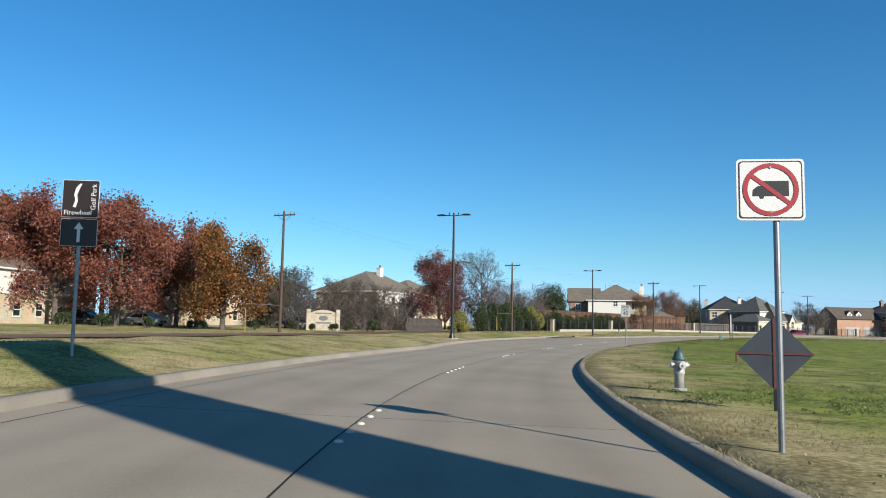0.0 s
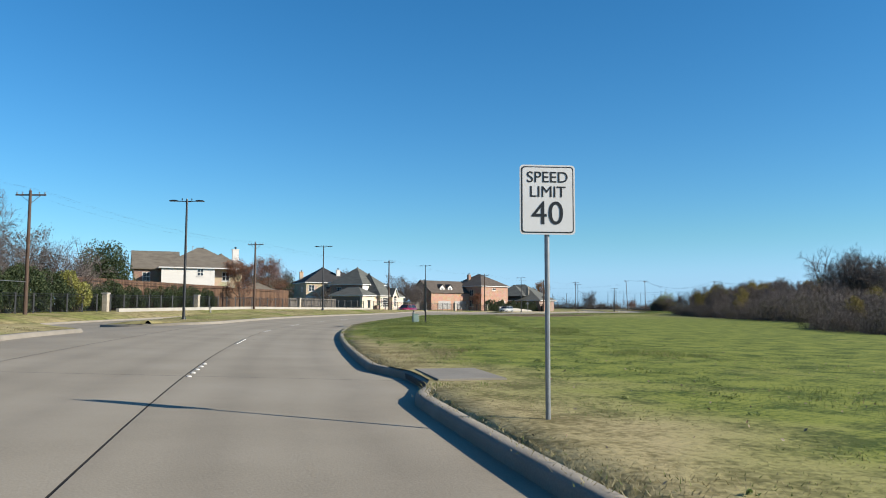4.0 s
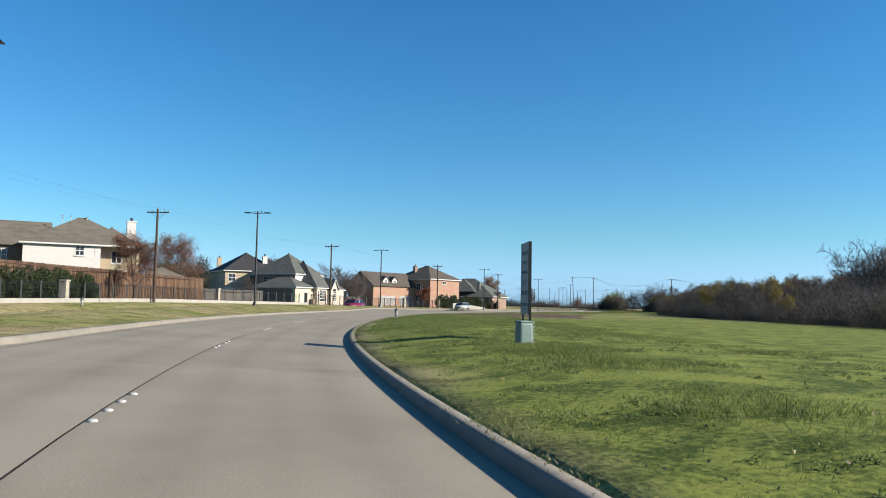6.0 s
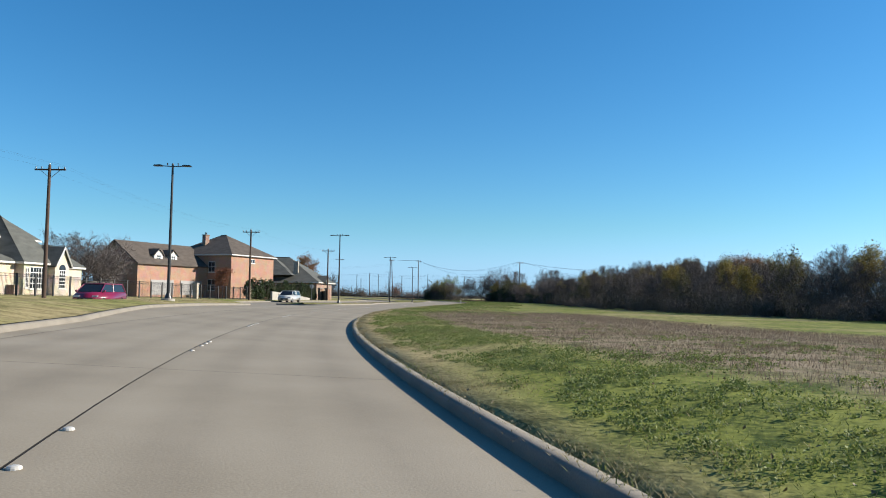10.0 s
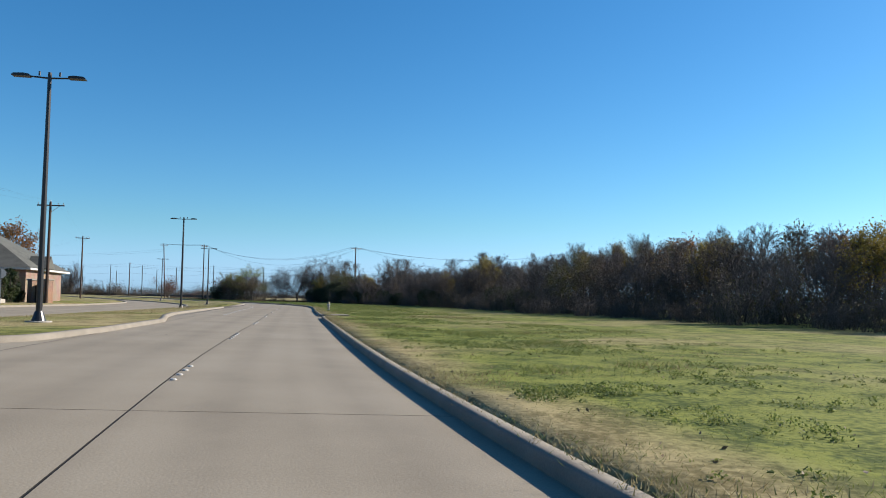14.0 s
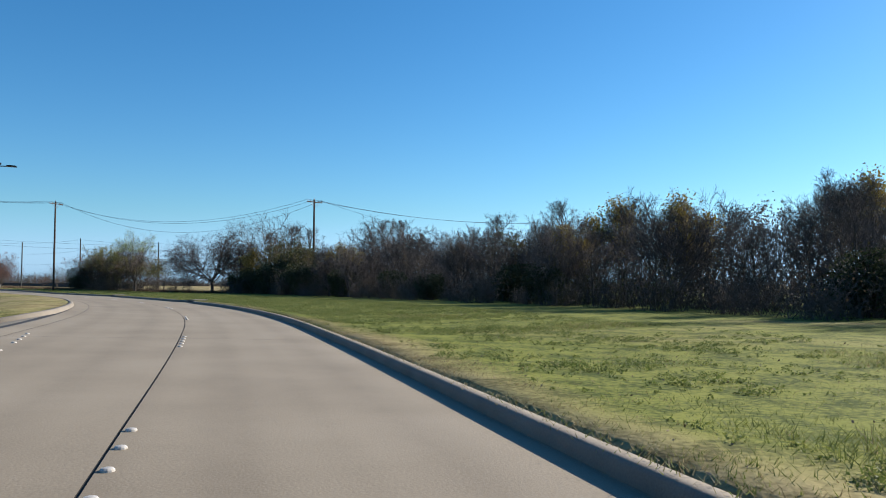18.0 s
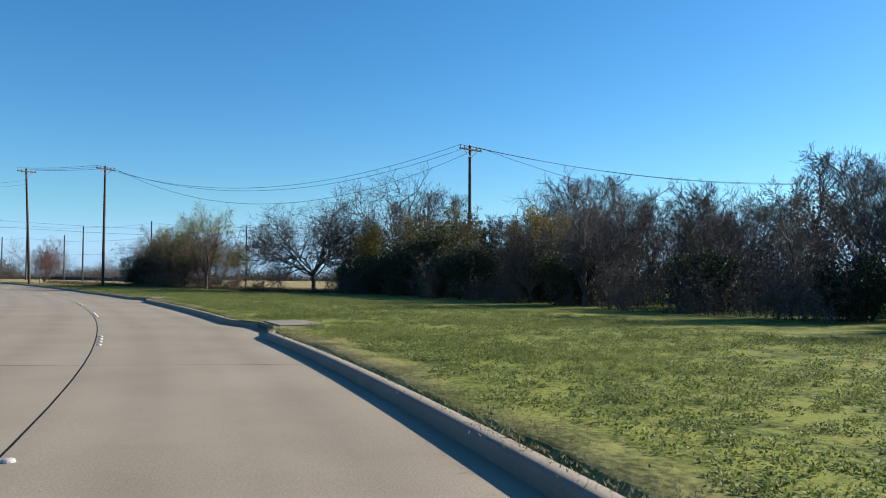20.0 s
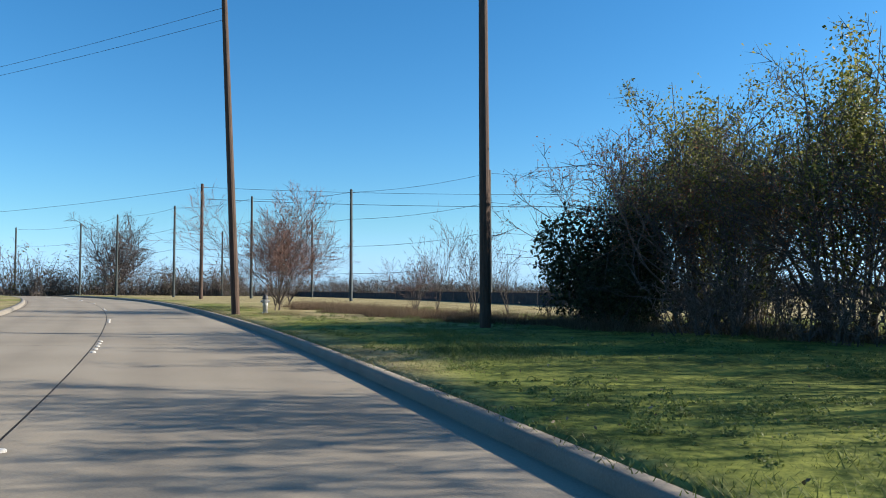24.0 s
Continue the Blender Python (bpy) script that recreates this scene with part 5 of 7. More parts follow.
EVER = shrub("evergreen_bush", 61, 2.2, 2.2, 3.8, LEAF_DARK, 9500, 0.085, "dense dark evergreen bush at the wood's edge", group="evergreens of the creek belt", lumps=14)
used = set()


def spot(protos, kind, x, y, sc, turn):
    key = (kind, id(protos))
    if key not in used:
        used.add(key)
        return put(protos, x, y, sc, turn)
    return again(protos, x, y, sc, turn)


edge = tab([(40, 40), (80, 38.5), (106, 38), (114, 43), (124, 47), (150, 46), (182, 43), (204, 38), (217, 34), (232, 31), (247, 27), (270, 23.5), (302, 21), (330, 20), (345, 19.5), (362, 20), (372, 23)])
crest = tab([(40, 0.44), (80, 0.42), (108, 0.42), (124, 0.31), (150, 0.37), (180, 0.52), (205, 0.69), (235, 0.72), (255, 0.75), (275, 0.78), (300, 0.79), (320, 0.80), (340, 0.70), (372, 0.64)])
rng = np.random.default_rng(5)
for row, (gap, back, sizes) in enumerate(((4.2, 4.0, 0.72), (3.4, 8.5, 0.9), (3.8, 14.0, 1.0), (3.2, 18.0, 0.98), (6.0, 22.0, 1.03))):
    s = 42.0
    while s < (366 if row < 2 else 352):
        o = float(edge(s)) + back + rng.uniform(-1.5, 1.5)
        p = at(s, o, 0)
        pick = rng.uniform()
        proto = LEAFY[0] if pick < 0.07 else LEAFY[1] if pick < 0.13 else LEAFY[2] if pick < 0.2 else BARE[int(rng.integers(0, 4))]
        spot(proto, "t", p.x, p.y, float(crest(s)) * sizes * rng.uniform(0.88, 1.12), rng.uniform(0, 360))
        s += gap * rng.uniform(0.75, 1.3)
for row in range(3):
    s = 40.0
    while s < 372:
        o = float(edge(s)) + 0.6 + row * 3.6 + rng.uniform(-0.8, 0.8)
        p = at(s, o, 0)
        spot(THICK[int(rng.integers(0, 3))], "k", p.x, p.y, rng.uniform(0.55, 0.85) * (0.8 + 0.2 * row), turn_at(s) + rng.uniform(-25, 25) + 180 * int(rng.integers(0, 2)))
        s += 4.4 * rng.uniform(0.8, 1.2)
for s, d, sc in ((318, 1.5, 0.7), (323, 3, 0.8), (331, 1, 0.6), (338, 2, 0.7), (345, 1.2, 0.75), (350, 3, 0.95), (355, 1.5, 0.9), (359, 2.4, 1.05), (364, 1.2, 0.95), (290, 3, 0.7), (300, 4, 0.8), (368, 2.4, 1.15)):
    p = at(s, float(edge(s)) + d, 0)
    spot(EVER, "e", p.x, p.y, sc, s * 37 % 360)


# bare undergrowth deep inside the belt, too dense to count
n = 52000
us = rng.uniform(40, 372, n)
uo = edge(us) + rng.uniform(9, 22, n)
ux, uy, uh = np.interp(us, _s, _x), np.interp(us, _s, _y), np.interp(us, _s, _h)
p0 = np.stack([ux + uo * np.cos(uh), uy - uo * np.sin(uh), 0.1 + 5.2 * crest(us) * rng.uniform(0, 1, n) ** 1.4], 1)
p1 = p0 + np.stack([rng.normal(size=n) * 0.55, rng.normal(size=n) * 0.55, rng.uniform(0.6, 2.0, n)], 1)
tagged(part("undergrowth", spikes(p0, p1, rng.uniform(0.02, 0.045, n)), TWIG), "grey-brown bare undergrowth inside the creek belt", "undergrowth", kind="stuff")


# trees of the gardens and the verge on the left
RUST = tree("autumn_tree", 71, 13.0, 0.3, "broad tree with rust-red autumn leaves by the car park", leaf=LEAF_RED, leaf_n=17000, leaf_size=0.145, kids=(13, 6, 5, 2), spread=0.8, lift=0.2, scatter=0.5, low_leaf=1.5, group="autumn trees", trunk_part=0.09)
put(RUST, -26.4, 88.9, 1.12, 20)
for x, y, sc, tu in ((-43.5, 86.5, 1.05, 70), (-48.5, 88.0, 1.1, 160), (-33.5, 90.5, 1.15, 130), (-40.5, 92.0, 1.12, 250), (-21.0, 93.5, 0.95, 310)):
    again(RUST, x, y, sc, tu)
RUST2 = tree("autumn_tree", 74, 13.0, 0.28, "tall thinning tree with rust leaves and bare top", leaf=LEAF_RUST, leaf_n=8500, leaf_size=0.16, kids=(11, 6, 5, 3), spread=0.5, lift=0.7, scatter=0.4, low_leaf=2.0, group="autumn trees", twig_r=0.014, trunk_part=0.2)
put(RUST2, -30.0, 95.0, 1.22, 0)
for x, y, sc, tu in ((-19.5, 97.5, 1.02, 60), (-37.0, 97.0, 1.2, 200), (-44.5, 95.5, 1.2, 20)):
    again(RUST2, x, y, sc, tu)
ORANGE = tree("oak_tree", 72, 11.5, 0.32, "oak with orange leaves and some green low down", leaf=LEAF_ORANGE, leaf_n=19000, leaf_size=0.15, kids=(15, 6, 5, 2), spread=0.85, lift=0.15, scatter=0.5, low_leaf=0.9, trunk_part=0.05, category="tree")
put(ORANGE, -14.2, 84.6, 1.0, 200)
MAROON = tree("autumn_tree", 73, 12.2, 0.26, "maroon-leaved tree beside the garden wall", leaf=LEAF_MAROON, leaf_n=18000, leaf_size=0.13, kids=(14, 6, 5, 3), spread=0.65, lift=0.4, scatter=0.45, low_leaf=1.4, trunk_part=0.09)
put(MAROON, 11.9, 109.8, 0.95, 10)
PALE_TREE = tree("bare_tree", 75, 13.0, 0.24, "tall broad leafless tree with fine grey twigs", bark=MID_BARK, twig=TWIG, kids=(14, 9, 7, 6), spread=0.66, lift=0.6, twig_r=0.011, trunk_part=0.15, reach=0.48)
put(PALE_TREE, 19.6, 119.0, 1.0, 30)
SCRUB = tree("bare_tree", 76, 8.0, 0.18, "low spreading leafless tree with grey-brown twigs", kids=(10, 6, 5, 4), spread=0.85, lift=0.35, twig_r=0.014, trunk_part=0.15, reach=0.6, leaf=LEAF_BROWN, leaf_n=3200, leaf_size=0.10, group="garden trees")
put(SCRUB, -1.2, 104.0, 0.84, 0)
for x, y, sc, tu in ((3.4, 103.5, 0.80, 100), (17.0, 122.0, 1.1, 220), (24.5, 127.0, 1.05, 300), (97.5, 196.0, 0.62, 50), (146.0, 226.0, 1.1, 10), (121.0, 222.0, 1.35, 70),
                    (-9.0, 110.0, 1.1, 50), (88.0, 205.0, 1.1, 0), (104.0, 232.0, 1.3, 0), (150.0, 243.0, 1.4, 90), (78.0, 196.0, 1.2, 30), (-52, 110, 1.2, 30), (-3.5, 108.5, 0.92, 80), (1.0, 109.0, 0.86, 200), (-7.5, 101.0, 0.8, 130), (9.5, 120.0, 0.9, 10)):
    again(SCRUB, x, y, sc, tu)
REDDISH = tree("autumn_tree", 77, 8.2, 0.16, "small tree with sparse russet leaves behind the fence", leaf=LEAF_RUST, leaf_n=9000, leaf_size=0.065, kids=(12, 7, 6, 5), spread=0.6, lift=0.55, scatter=0.3, low_leaf=1.2, twig_r=0.012, trunk_part=0.15, group="garden trees")
put(REDDISH, 58.8, 153.0, 0.95, 0)
for x, y, sc, tu in ((73.8, 174.8, 1.2, 90), (69.0, 178.0, 1.05, 200), (157.5, 226.2, 0.72, 20)):
    again(REDDISH, x, y, sc, tu)
LIVE_OAK = shrub("evergreen_oak", 78, 4.4, 4.2, 9.2, LEAF_HEDGE, 15000, 0.14, "dark green evergreen oak behind the hedge", "tree", "garden trees", lumps=24, hollow=0.5)
put(LIVE_OAK, 40.6, 160.0, 1.15, 0)
for x, y, sc, tu in ((-12.5, 121.0, 1.1, 60), (96.0, 226.0, 1.05, 200), (110.0, 244.0, 1.15, 20), (128.0, 236.0, 1.1, 80), (-20.0, 128.0, 1.0, 0)):
    again(LIVE_OAK, x, y, sc, tu)
GOLD = tree("autumn_tree", 79, 10.0, 0.22, "tree with dull gold leaves behind the low house", leaf=LEAF_ORANGE, leaf_n=4200, leaf_size=0.15, kids=(11, 6, 4, 3), spread=0.6, lift=0.55, scatter=0.4, low_leaf=1.6, twig_r=0.012, trunk_part=0.18)
put(GOLD, 209.5, 238.0, 1.05, 0)

HEDGE = shrub("hedge_bush", 81, 2.4, 1.7, 4.4, LEAF_HEDGE, 7500, 0.10, "tall clipped dark green hedge along the iron fence", "hedge", "hedge along the fence", lumps=12)
first_hedge = True
for s, o, sc in ((104, -28.8, 0.85), (107.5, -29.2, 1.05), (111, -29.2, 1.05), (114.5, -29.5, 1.08), (118, -29.3, 1.0), (121.5, -29.6, 0.8), (125, -29.4, 0.75), (128.5, -29.5, 0.85), (132, -29.2, 0.7), (135.5, -29.0, 0.66), (139, -29.2, 0.72), (142.5, -29.4, 0.78), (146, -29.4, 0.76), (149.5, -29.3, 0.7)):
    p = at(s, o)
    (put if first_hedge else again)(HEDGE, p.x, p.y, sc, turn_at(s) + 40 * s % 37)
    first_hedge = False
JUNIPER = shrub("juniper", 82, 1.35, 1.2, 3.6, LEAF_HEDGE, 3000, 0.12, "upright dark juniper above the white entrance wall", "hedge", "junipers at the entrance", lumps=9)
for i in range(15):
    s = 254 + i * 2.5
    p = at(s, -26.2 - 0.02 * i)
    (put if i == 0 else again)(JUNIPER, p.x, p.y, 0.85 + 0.18 * math.sin(i * 2.1), i * 77)
# brown undergrowth that fills the foot of the garden trees
for i, (x, y, sc) in enumerate(((-8.0, 102.0, 1.2), (-5.6, 101.0, 1.3), (-3.0, 102.0, 1.35), (-0.5, 103.0, 1.4), (2.0, 103.6, 1.35), (4.4, 104.6, 1.2), (-4.0, 106.0, 1.5), (0.5, 107.0, 1.5), (4.6, 108.0, 1.2))):
    again(THICK[2 * (i % 2)], x, y, sc, i * 57)
LIME = shrub("ornamental_bush", 83, 1.6, 1.5, 3.4, LEAF_LIME, 5000, 0.09, "rounded yellow-green bush by the fence", "bush", "lime bushes", lumps=8)
put(LIME, 13.7, 100.2, 0.92, 0)
again(LIME, 29.6, 125.2, 1.3, 90)
LOW_BUSH = shrub("clipped_bush", 84, 0.85, 0.7, 0.9, LEAF_HEDGE, 900, 0.08, "small rounded clipped bush in a planting bed", "bush", "clipped bushes", lumps=5, stems=10)
for i, (x, y, sc) in enumerate(((-26.5, 84.5, 1.5), (-30.5, 84.0, 1.6), (-17.8, 85.0, 1.0), (-16.4, 85.3, 1.0), (-11.0, 86.0, 1.1), (-7.0, 90.0, 1.2), (-4.9, 90.4, 0.9), (-2.6, 91.0, 0.95), (-1.0, 91.4, 1.0), (1.8, 93.0, 1.6), (-22.0, 84.8, 1.3), (13.5, 108.5, 0.8), (15.0, 108.8, 0.8))):
    (put if i == 0 else again)(LOW_BUSH, x, y, sc, i * 50)

# small round tree with rust leaves before the brick garage, and its planted neighbours
ROUND_RUST = tree("ornamental_tree", 98, 5.6, 0.11, "small round tree with dull orange-brown leaves on the lawn", leaf=LEAF_RUST, leaf_n=3800, leaf_size=0.09, kids=(11, 6, 5, 3), spread=0.75, lift=0.4, scatter=0.3, low_leaf=1.6, twig_r=0.01, trunk_part=0.3)
put(ROUND_RUST, 159.0, 214.6, 0.95, 0)

# trees close to the road at the end of the drive
put(tree("bare_tree", 91, 9.9, 0.22, "spreading black-branched leafless tree by the dry field", bark=DARK_BARK, twig=DARK_BARK, kids=(16, 10, 9, 7), spread=1.1, lift=0.24, twig_r=0.006, trunk_part=0.16, leader=False, droop=0.05, reach=0.52), 285.9, 228.6, 1.09, 0)
TALL = tree("bare_tree", 92, 10.5, 0.22, "slender leafless tree with upswept branches", bark=MID_BARK, twig=MID_BARK, kids=(12, 8, 6, 5), spread=0.55, lift=0.6, twig_r=0.011, trunk_part=0.2, group="roadside bare trees")
put(TALL, 289.5, 219.0, 0.95, 0)
for x, y, sc, tu in ((283.0, 205.5, 0.98, 80), (279.5, 200.0, 0.95, 190), (287.5, 214.0, 0.9, 250), (289.5, 221.0, 0.85, 310), (268.0, 190.0, 0.9, 30), (262.0, 182.0, 1.0, 140), (248.0, 178.0, 0.85, 10)):
    again(TALL, x, y, sc, tu)
put(tree("sparse_tree", 93, 9.0, 0.15, "spreading tree holding a few pale green leaves", leaf=mat("pale_green_leaves", [(0.24, 0.34, 0.09), (0.40, 0.54, 0.19), (0.55, 0.66, 0.28)], 0.5, 0.7, fine=3, per_island=0.9, spread=1.1, thin=0.5), leaf_n=6500, leaf_size=0.058, low_leaf=5.4, kids=(9, 8, 7, 6), spread=0.62, lift=0.6, twig_r=0.009, trunk_part=0.14, scatter=0.15, leaf_from=3, leader=False, reach=0.45), 288.6, 241.2, 1.04, 0)
MIXED = tree("thorn_tree", 94, 6.8, 0.12, "tangled thorn tree with olive and brown leaves", bark=MID_BARK, twig=TWIG, leaf=LEAF_GREEN, leaf_n=8500, leaf_size=0.045, low_leaf=2.9, kids=(10, 6, 5, 4), spread=0.7, lift=0.5, twig_r=0.010, trunk_part=0.06, scatter=0.14, leader=False, reach=0.5, group="roadside thorn trees")
put(MIXED, 296.5, 250.5, 1.05, 0)
for x, y, sc, tu in ((298.4, 252.6, 1.0, 70), (294.4, 248.4, 1.02, 140), (297.8, 247.4, 1.08, 300), (292.2, 245.6, 0.95, 20), (294.6, 243.2, 0.95, 10), (291.0, 242.0, 0.8, 120), (301.0, 250.6, 0.95, 160), (290.0, 238.6, 0.7, 240),
                    (279.5, 216.5, 0.9, 10), (277.8, 213.0, 0.9, 120)):
    again(MIXED, x, y, sc, tu)
BROWN_THORN = tree("thorn_tree", 96, 6.4, 0.11, "tangled thorn tree with rust-brown clinging leaves", bark=MID_BARK, twig=TWIG, leaf=LEAF_RUST, leaf_n=5200, leaf_size=0.034, low_leaf=2.0, kids=(10, 6, 5, 4), spread=0.75, lift=0.45, twig_r=0.011, trunk_part=0.05, scatter=0.14, leader=False, reach=0.5, group="roadside thorn trees")
put(BROWN_THORN, 297.6, 253.0, 0.95, 0)
for x, y, sc, tu in ((295.4, 251.0, 0.85, 70), (293.2, 246.8, 0.8, 140), (292.0, 243.4, 0.75, 200), (296.4, 244.4, 0.9, 250)):
    again(BROWN_THORN, x, y, sc, tu)
put(tree("bare_tree", 103, 11.4, 0.24, "tall leafless tree with forked dark limbs and ivy below", bark=MID_BARK, twig=MID_BARK, kids=(10, 7, 6, 5), spread=0.8, lift=0.45, twig_r=0.008, trunk_part=0.2, leader=False, reach=0.48), 284.0, 220.2, 1.0, 60)
# big twiggy trees at the edge of the belt
ROUND = tree("bare_tree", 97, 8.0, 0.2, "rounded leafless tree with dense upswept twigs", bark=MID_BARK, twig=TWIG, kids=(12, 8, 8, 6), spread=0.75, lift=0.55, twig_r=0.010, trunk_part=0.12, leader=False, reach=0.5, group="roadside bare trees")
put(ROUND, 247.6, 191.6, 0.82, 0)
for x, y, sc, tu in ((254.5, 202.6, 0.74, 80), (259.2, 205.6, 0.66, 160), (244.8, 186.8, 0.7, 230), (233.0, 184.0, 0.8, 310), (225.0, 178.5, 0.85, 30), (281.0, 205.5, 1.3, 100), (276.0, 200.5, 1.15, 200), (290.5, 226.5, 1.0, 20), (270.0, 196.0, 1.0, 60), (127.5, 207.5, 1.05, 0), (133.0, 211.0, 1.1, 90), (138.5, 217.5, 1.0, 200), (121.0, 221.0, 1.2, 300), (14.0, 121.0, 1.1, 40), (22.5, 124.5, 1.05, 130), (27.0, 128.0, 1.0, 220), (8.5, 117.0, 0.85, 310), (31.0, 132.0, 0.95, 20)):
    again(ROUND, x, y, sc, tu)
IVY = shrub("ivy_thicket", 107, 1.25, 1.25, 7.4, LEAF_IVY, 6500, 0.062, "olive-green ivy climbing through a thorn tree", "ivy", "ivy in the thorn trees", stems=9, lumps=22, hollow=0.2, stem_mat=MID_BARK)
put(IVY, 298.3, 251.9, 1.04, 0)
for x, y, sc, tu in ((294.6, 248.0, 1.02, 100), (297.6, 253.4, 0.78, 200), (296.6, 250.4, 0.7, 290), (292.6, 246.0, 0.9, 40)):
    again(IVY, x, y, sc, tu)
for x, y, sc in ((297.2, 254.4, 0.98), (295.7, 253.6, 0.55), (273.6, 215.0, 0.95), (276.2, 219.0, 0.85), (275.8, 213.6, 1.6), (270.5, 210.5, 0.95), (275.5, 208.5, 1.2), (280.6, 222.4, 0.85), (283.0, 222.6, 0.7), (279.2, 219.6, 1.0), (282.4, 217.4, 1.05)):
    again(EVER, x, y, sc, x * 13 % 360)
for i, (x, y, sc) in enumerate(((294.6, 251.0, 0.6), (293.8, 249.2, 0.55), (292.6, 247.0, 0.6), (299.0, 251.0, 0.7), (291.0, 243.0, 0.45), (290.0, 240.5, 0.45), (289.6, 236.0, 0.35), (298.0, 255.4, 0.5), (300.5, 255.0, 0.5), (282.0, 224.0, 0.5), (289.0, 238.0, 0.4))):
    again(THICK[i % 3], x, y, sc, i * 60)
for i, (x, y, sc) in enumerate(((281.6, 221.4, 0.62), (278.6, 217.8, 0.7), (275.4, 213.6, 0.66), (284.6, 222.8, 0.5), (272.0, 211.6, 0.7), (283.0, 218.0, 0.75), (266.5, 206.0, 0.6))):
    again(LEAFY[1 if i % 3 else 0], x, y, sc, i * 47)
for i, (x, y) in enumerate(((282.4, 224.6), (279.6, 222.2), (276.8, 220.4), (274.0, 217.0), (271.4, 213.2), (268.6, 209.6))):
    again(THICK[i % 3], x, y, 0.5 + 0.1 * (i % 3), 130 + i * 9)
SAPLING = tree("sapling", 95, 5.8, 0.045, "multi-stemmed sapling with a few russet leaves", leaf=LEAF_RUST, leaf_n=700, leaf_size=0.03, twig=mat("red_twigs", [(0.16, 0.085, 0.07), (0.26, 0.15, 0.12)], 0.6, 0.9), kids=(13, 7, 6, 4), spread=0.42, lift=0.7, twig_r=0.008, trunk_part=0.05, scatter=0.05, leader=False, reach=0.5, group="saplings")
put(SAPLING, 303.2, 272.0, 1.08, 0)
for x, y, sc, tu in ((304.2, 272.8, 0.8, 200), (302.2, 271.4, 0.75, 100), (304.0, 265.0, 0.45, 20), (307.0, 274.5, 0.8, 120)):
    again(SAPLING, x, y, sc, tu)


put(tree("bare_tree", 101, 7.2, 0.075, "slim leafless tree forking low into upright limbs", bark=MID_BARK, twig=MID_BARK, kids=(8, 5, 4, 3), spread=0.34, lift=0.55, twig_r=0.007, trunk_part=0.12, leader=False, reach=0.48), 287.4, 236.4, 1.0, 0)
SLIM = tree("sapling", 99, 4.6, 0.03, "slender upright leafless sapling by the pole", kids=(7, 4, 3, 2), spread=0.16, lift=0.8, twig_r=0.006, trunk_part=0.04, leader=False, reach=0.55, group="saplings")
put(SLIM, 301.2, 262.4, 1.0, 0)
for x, y, sc, tu in ((300.6, 260.4, 0.95, 70), (299.6, 258.6, 0.85, 140), (302.4, 261.4, 0.9, 210), (298.6, 256.8, 0.8, 300), (303.5, 264.6, 0.75, 20)):
    again(SLIM, x, y, sc, tu)


# brush and one broad bare tree beyond the range fence
again(ROUND, 342.7, 332.8, 1.5, 40, 0.4)
again(BARE[0], 345.5, 336.0, 0.75, 140, 0.4)
for i in range(16):
    w = i / 15
    again(THICK[i % 3], 322 + 30 * w, 358 - 36 * w, 1.35 + 0.4 * math.sin(i * 1.9), 45 + i * 70, 0.3)
    again(THICK[(i + 1) % 3], 347 + 14 * w, 326 - 40 * w, 0.8 + 0.25 * math.sin(i * 2.7), i * 70, 0.2)


# dead brown brush and tall dry grass along the foot of the roadside trees
rb = np.random.default_rng(44)
n = 42000
bs = rb.uniform(368, 428, n)
bo = np.interp(bs, (368, 380, 396, 408, 416, 428), (22, 17.5, 14.5, 9.5, 7.5, 7.0)) + np.abs(rb.normal(size=n)) * 1.6 + 0.5 * np.sin(bs * 1.3)
bx, by, bh = np.interp(bs, _s, _x), np.interp(bs, _s, _y), np.interp(bs, _s, _h)
p0 = np.stack([bx + bo * np.cos(bh), by - bo * np.sin(bh), ground_z(bs, bo) - 0.02], 1)
p1 = p0 + np.stack([rb.normal(size=n) * 0.16, rb.normal(size=n) * 0.16, rb.uniform(0.12, 0.5, n)], 1)
tagged(part("dry_brush", spikes(p0, p1, rb.uniform(0.004, 0.009, n)), mat("dry_brush", [(0.15, 0.10, 0.06), (0.29, 0.20, 0.125), (0.42, 0.32, 0.21)], 0.4, 0.9, fine=2, per_island=0.9, spread=1.1, thin=0.45)), "dead brown brush and tall dry grass along the trees", "dry grass", kind="stuff")


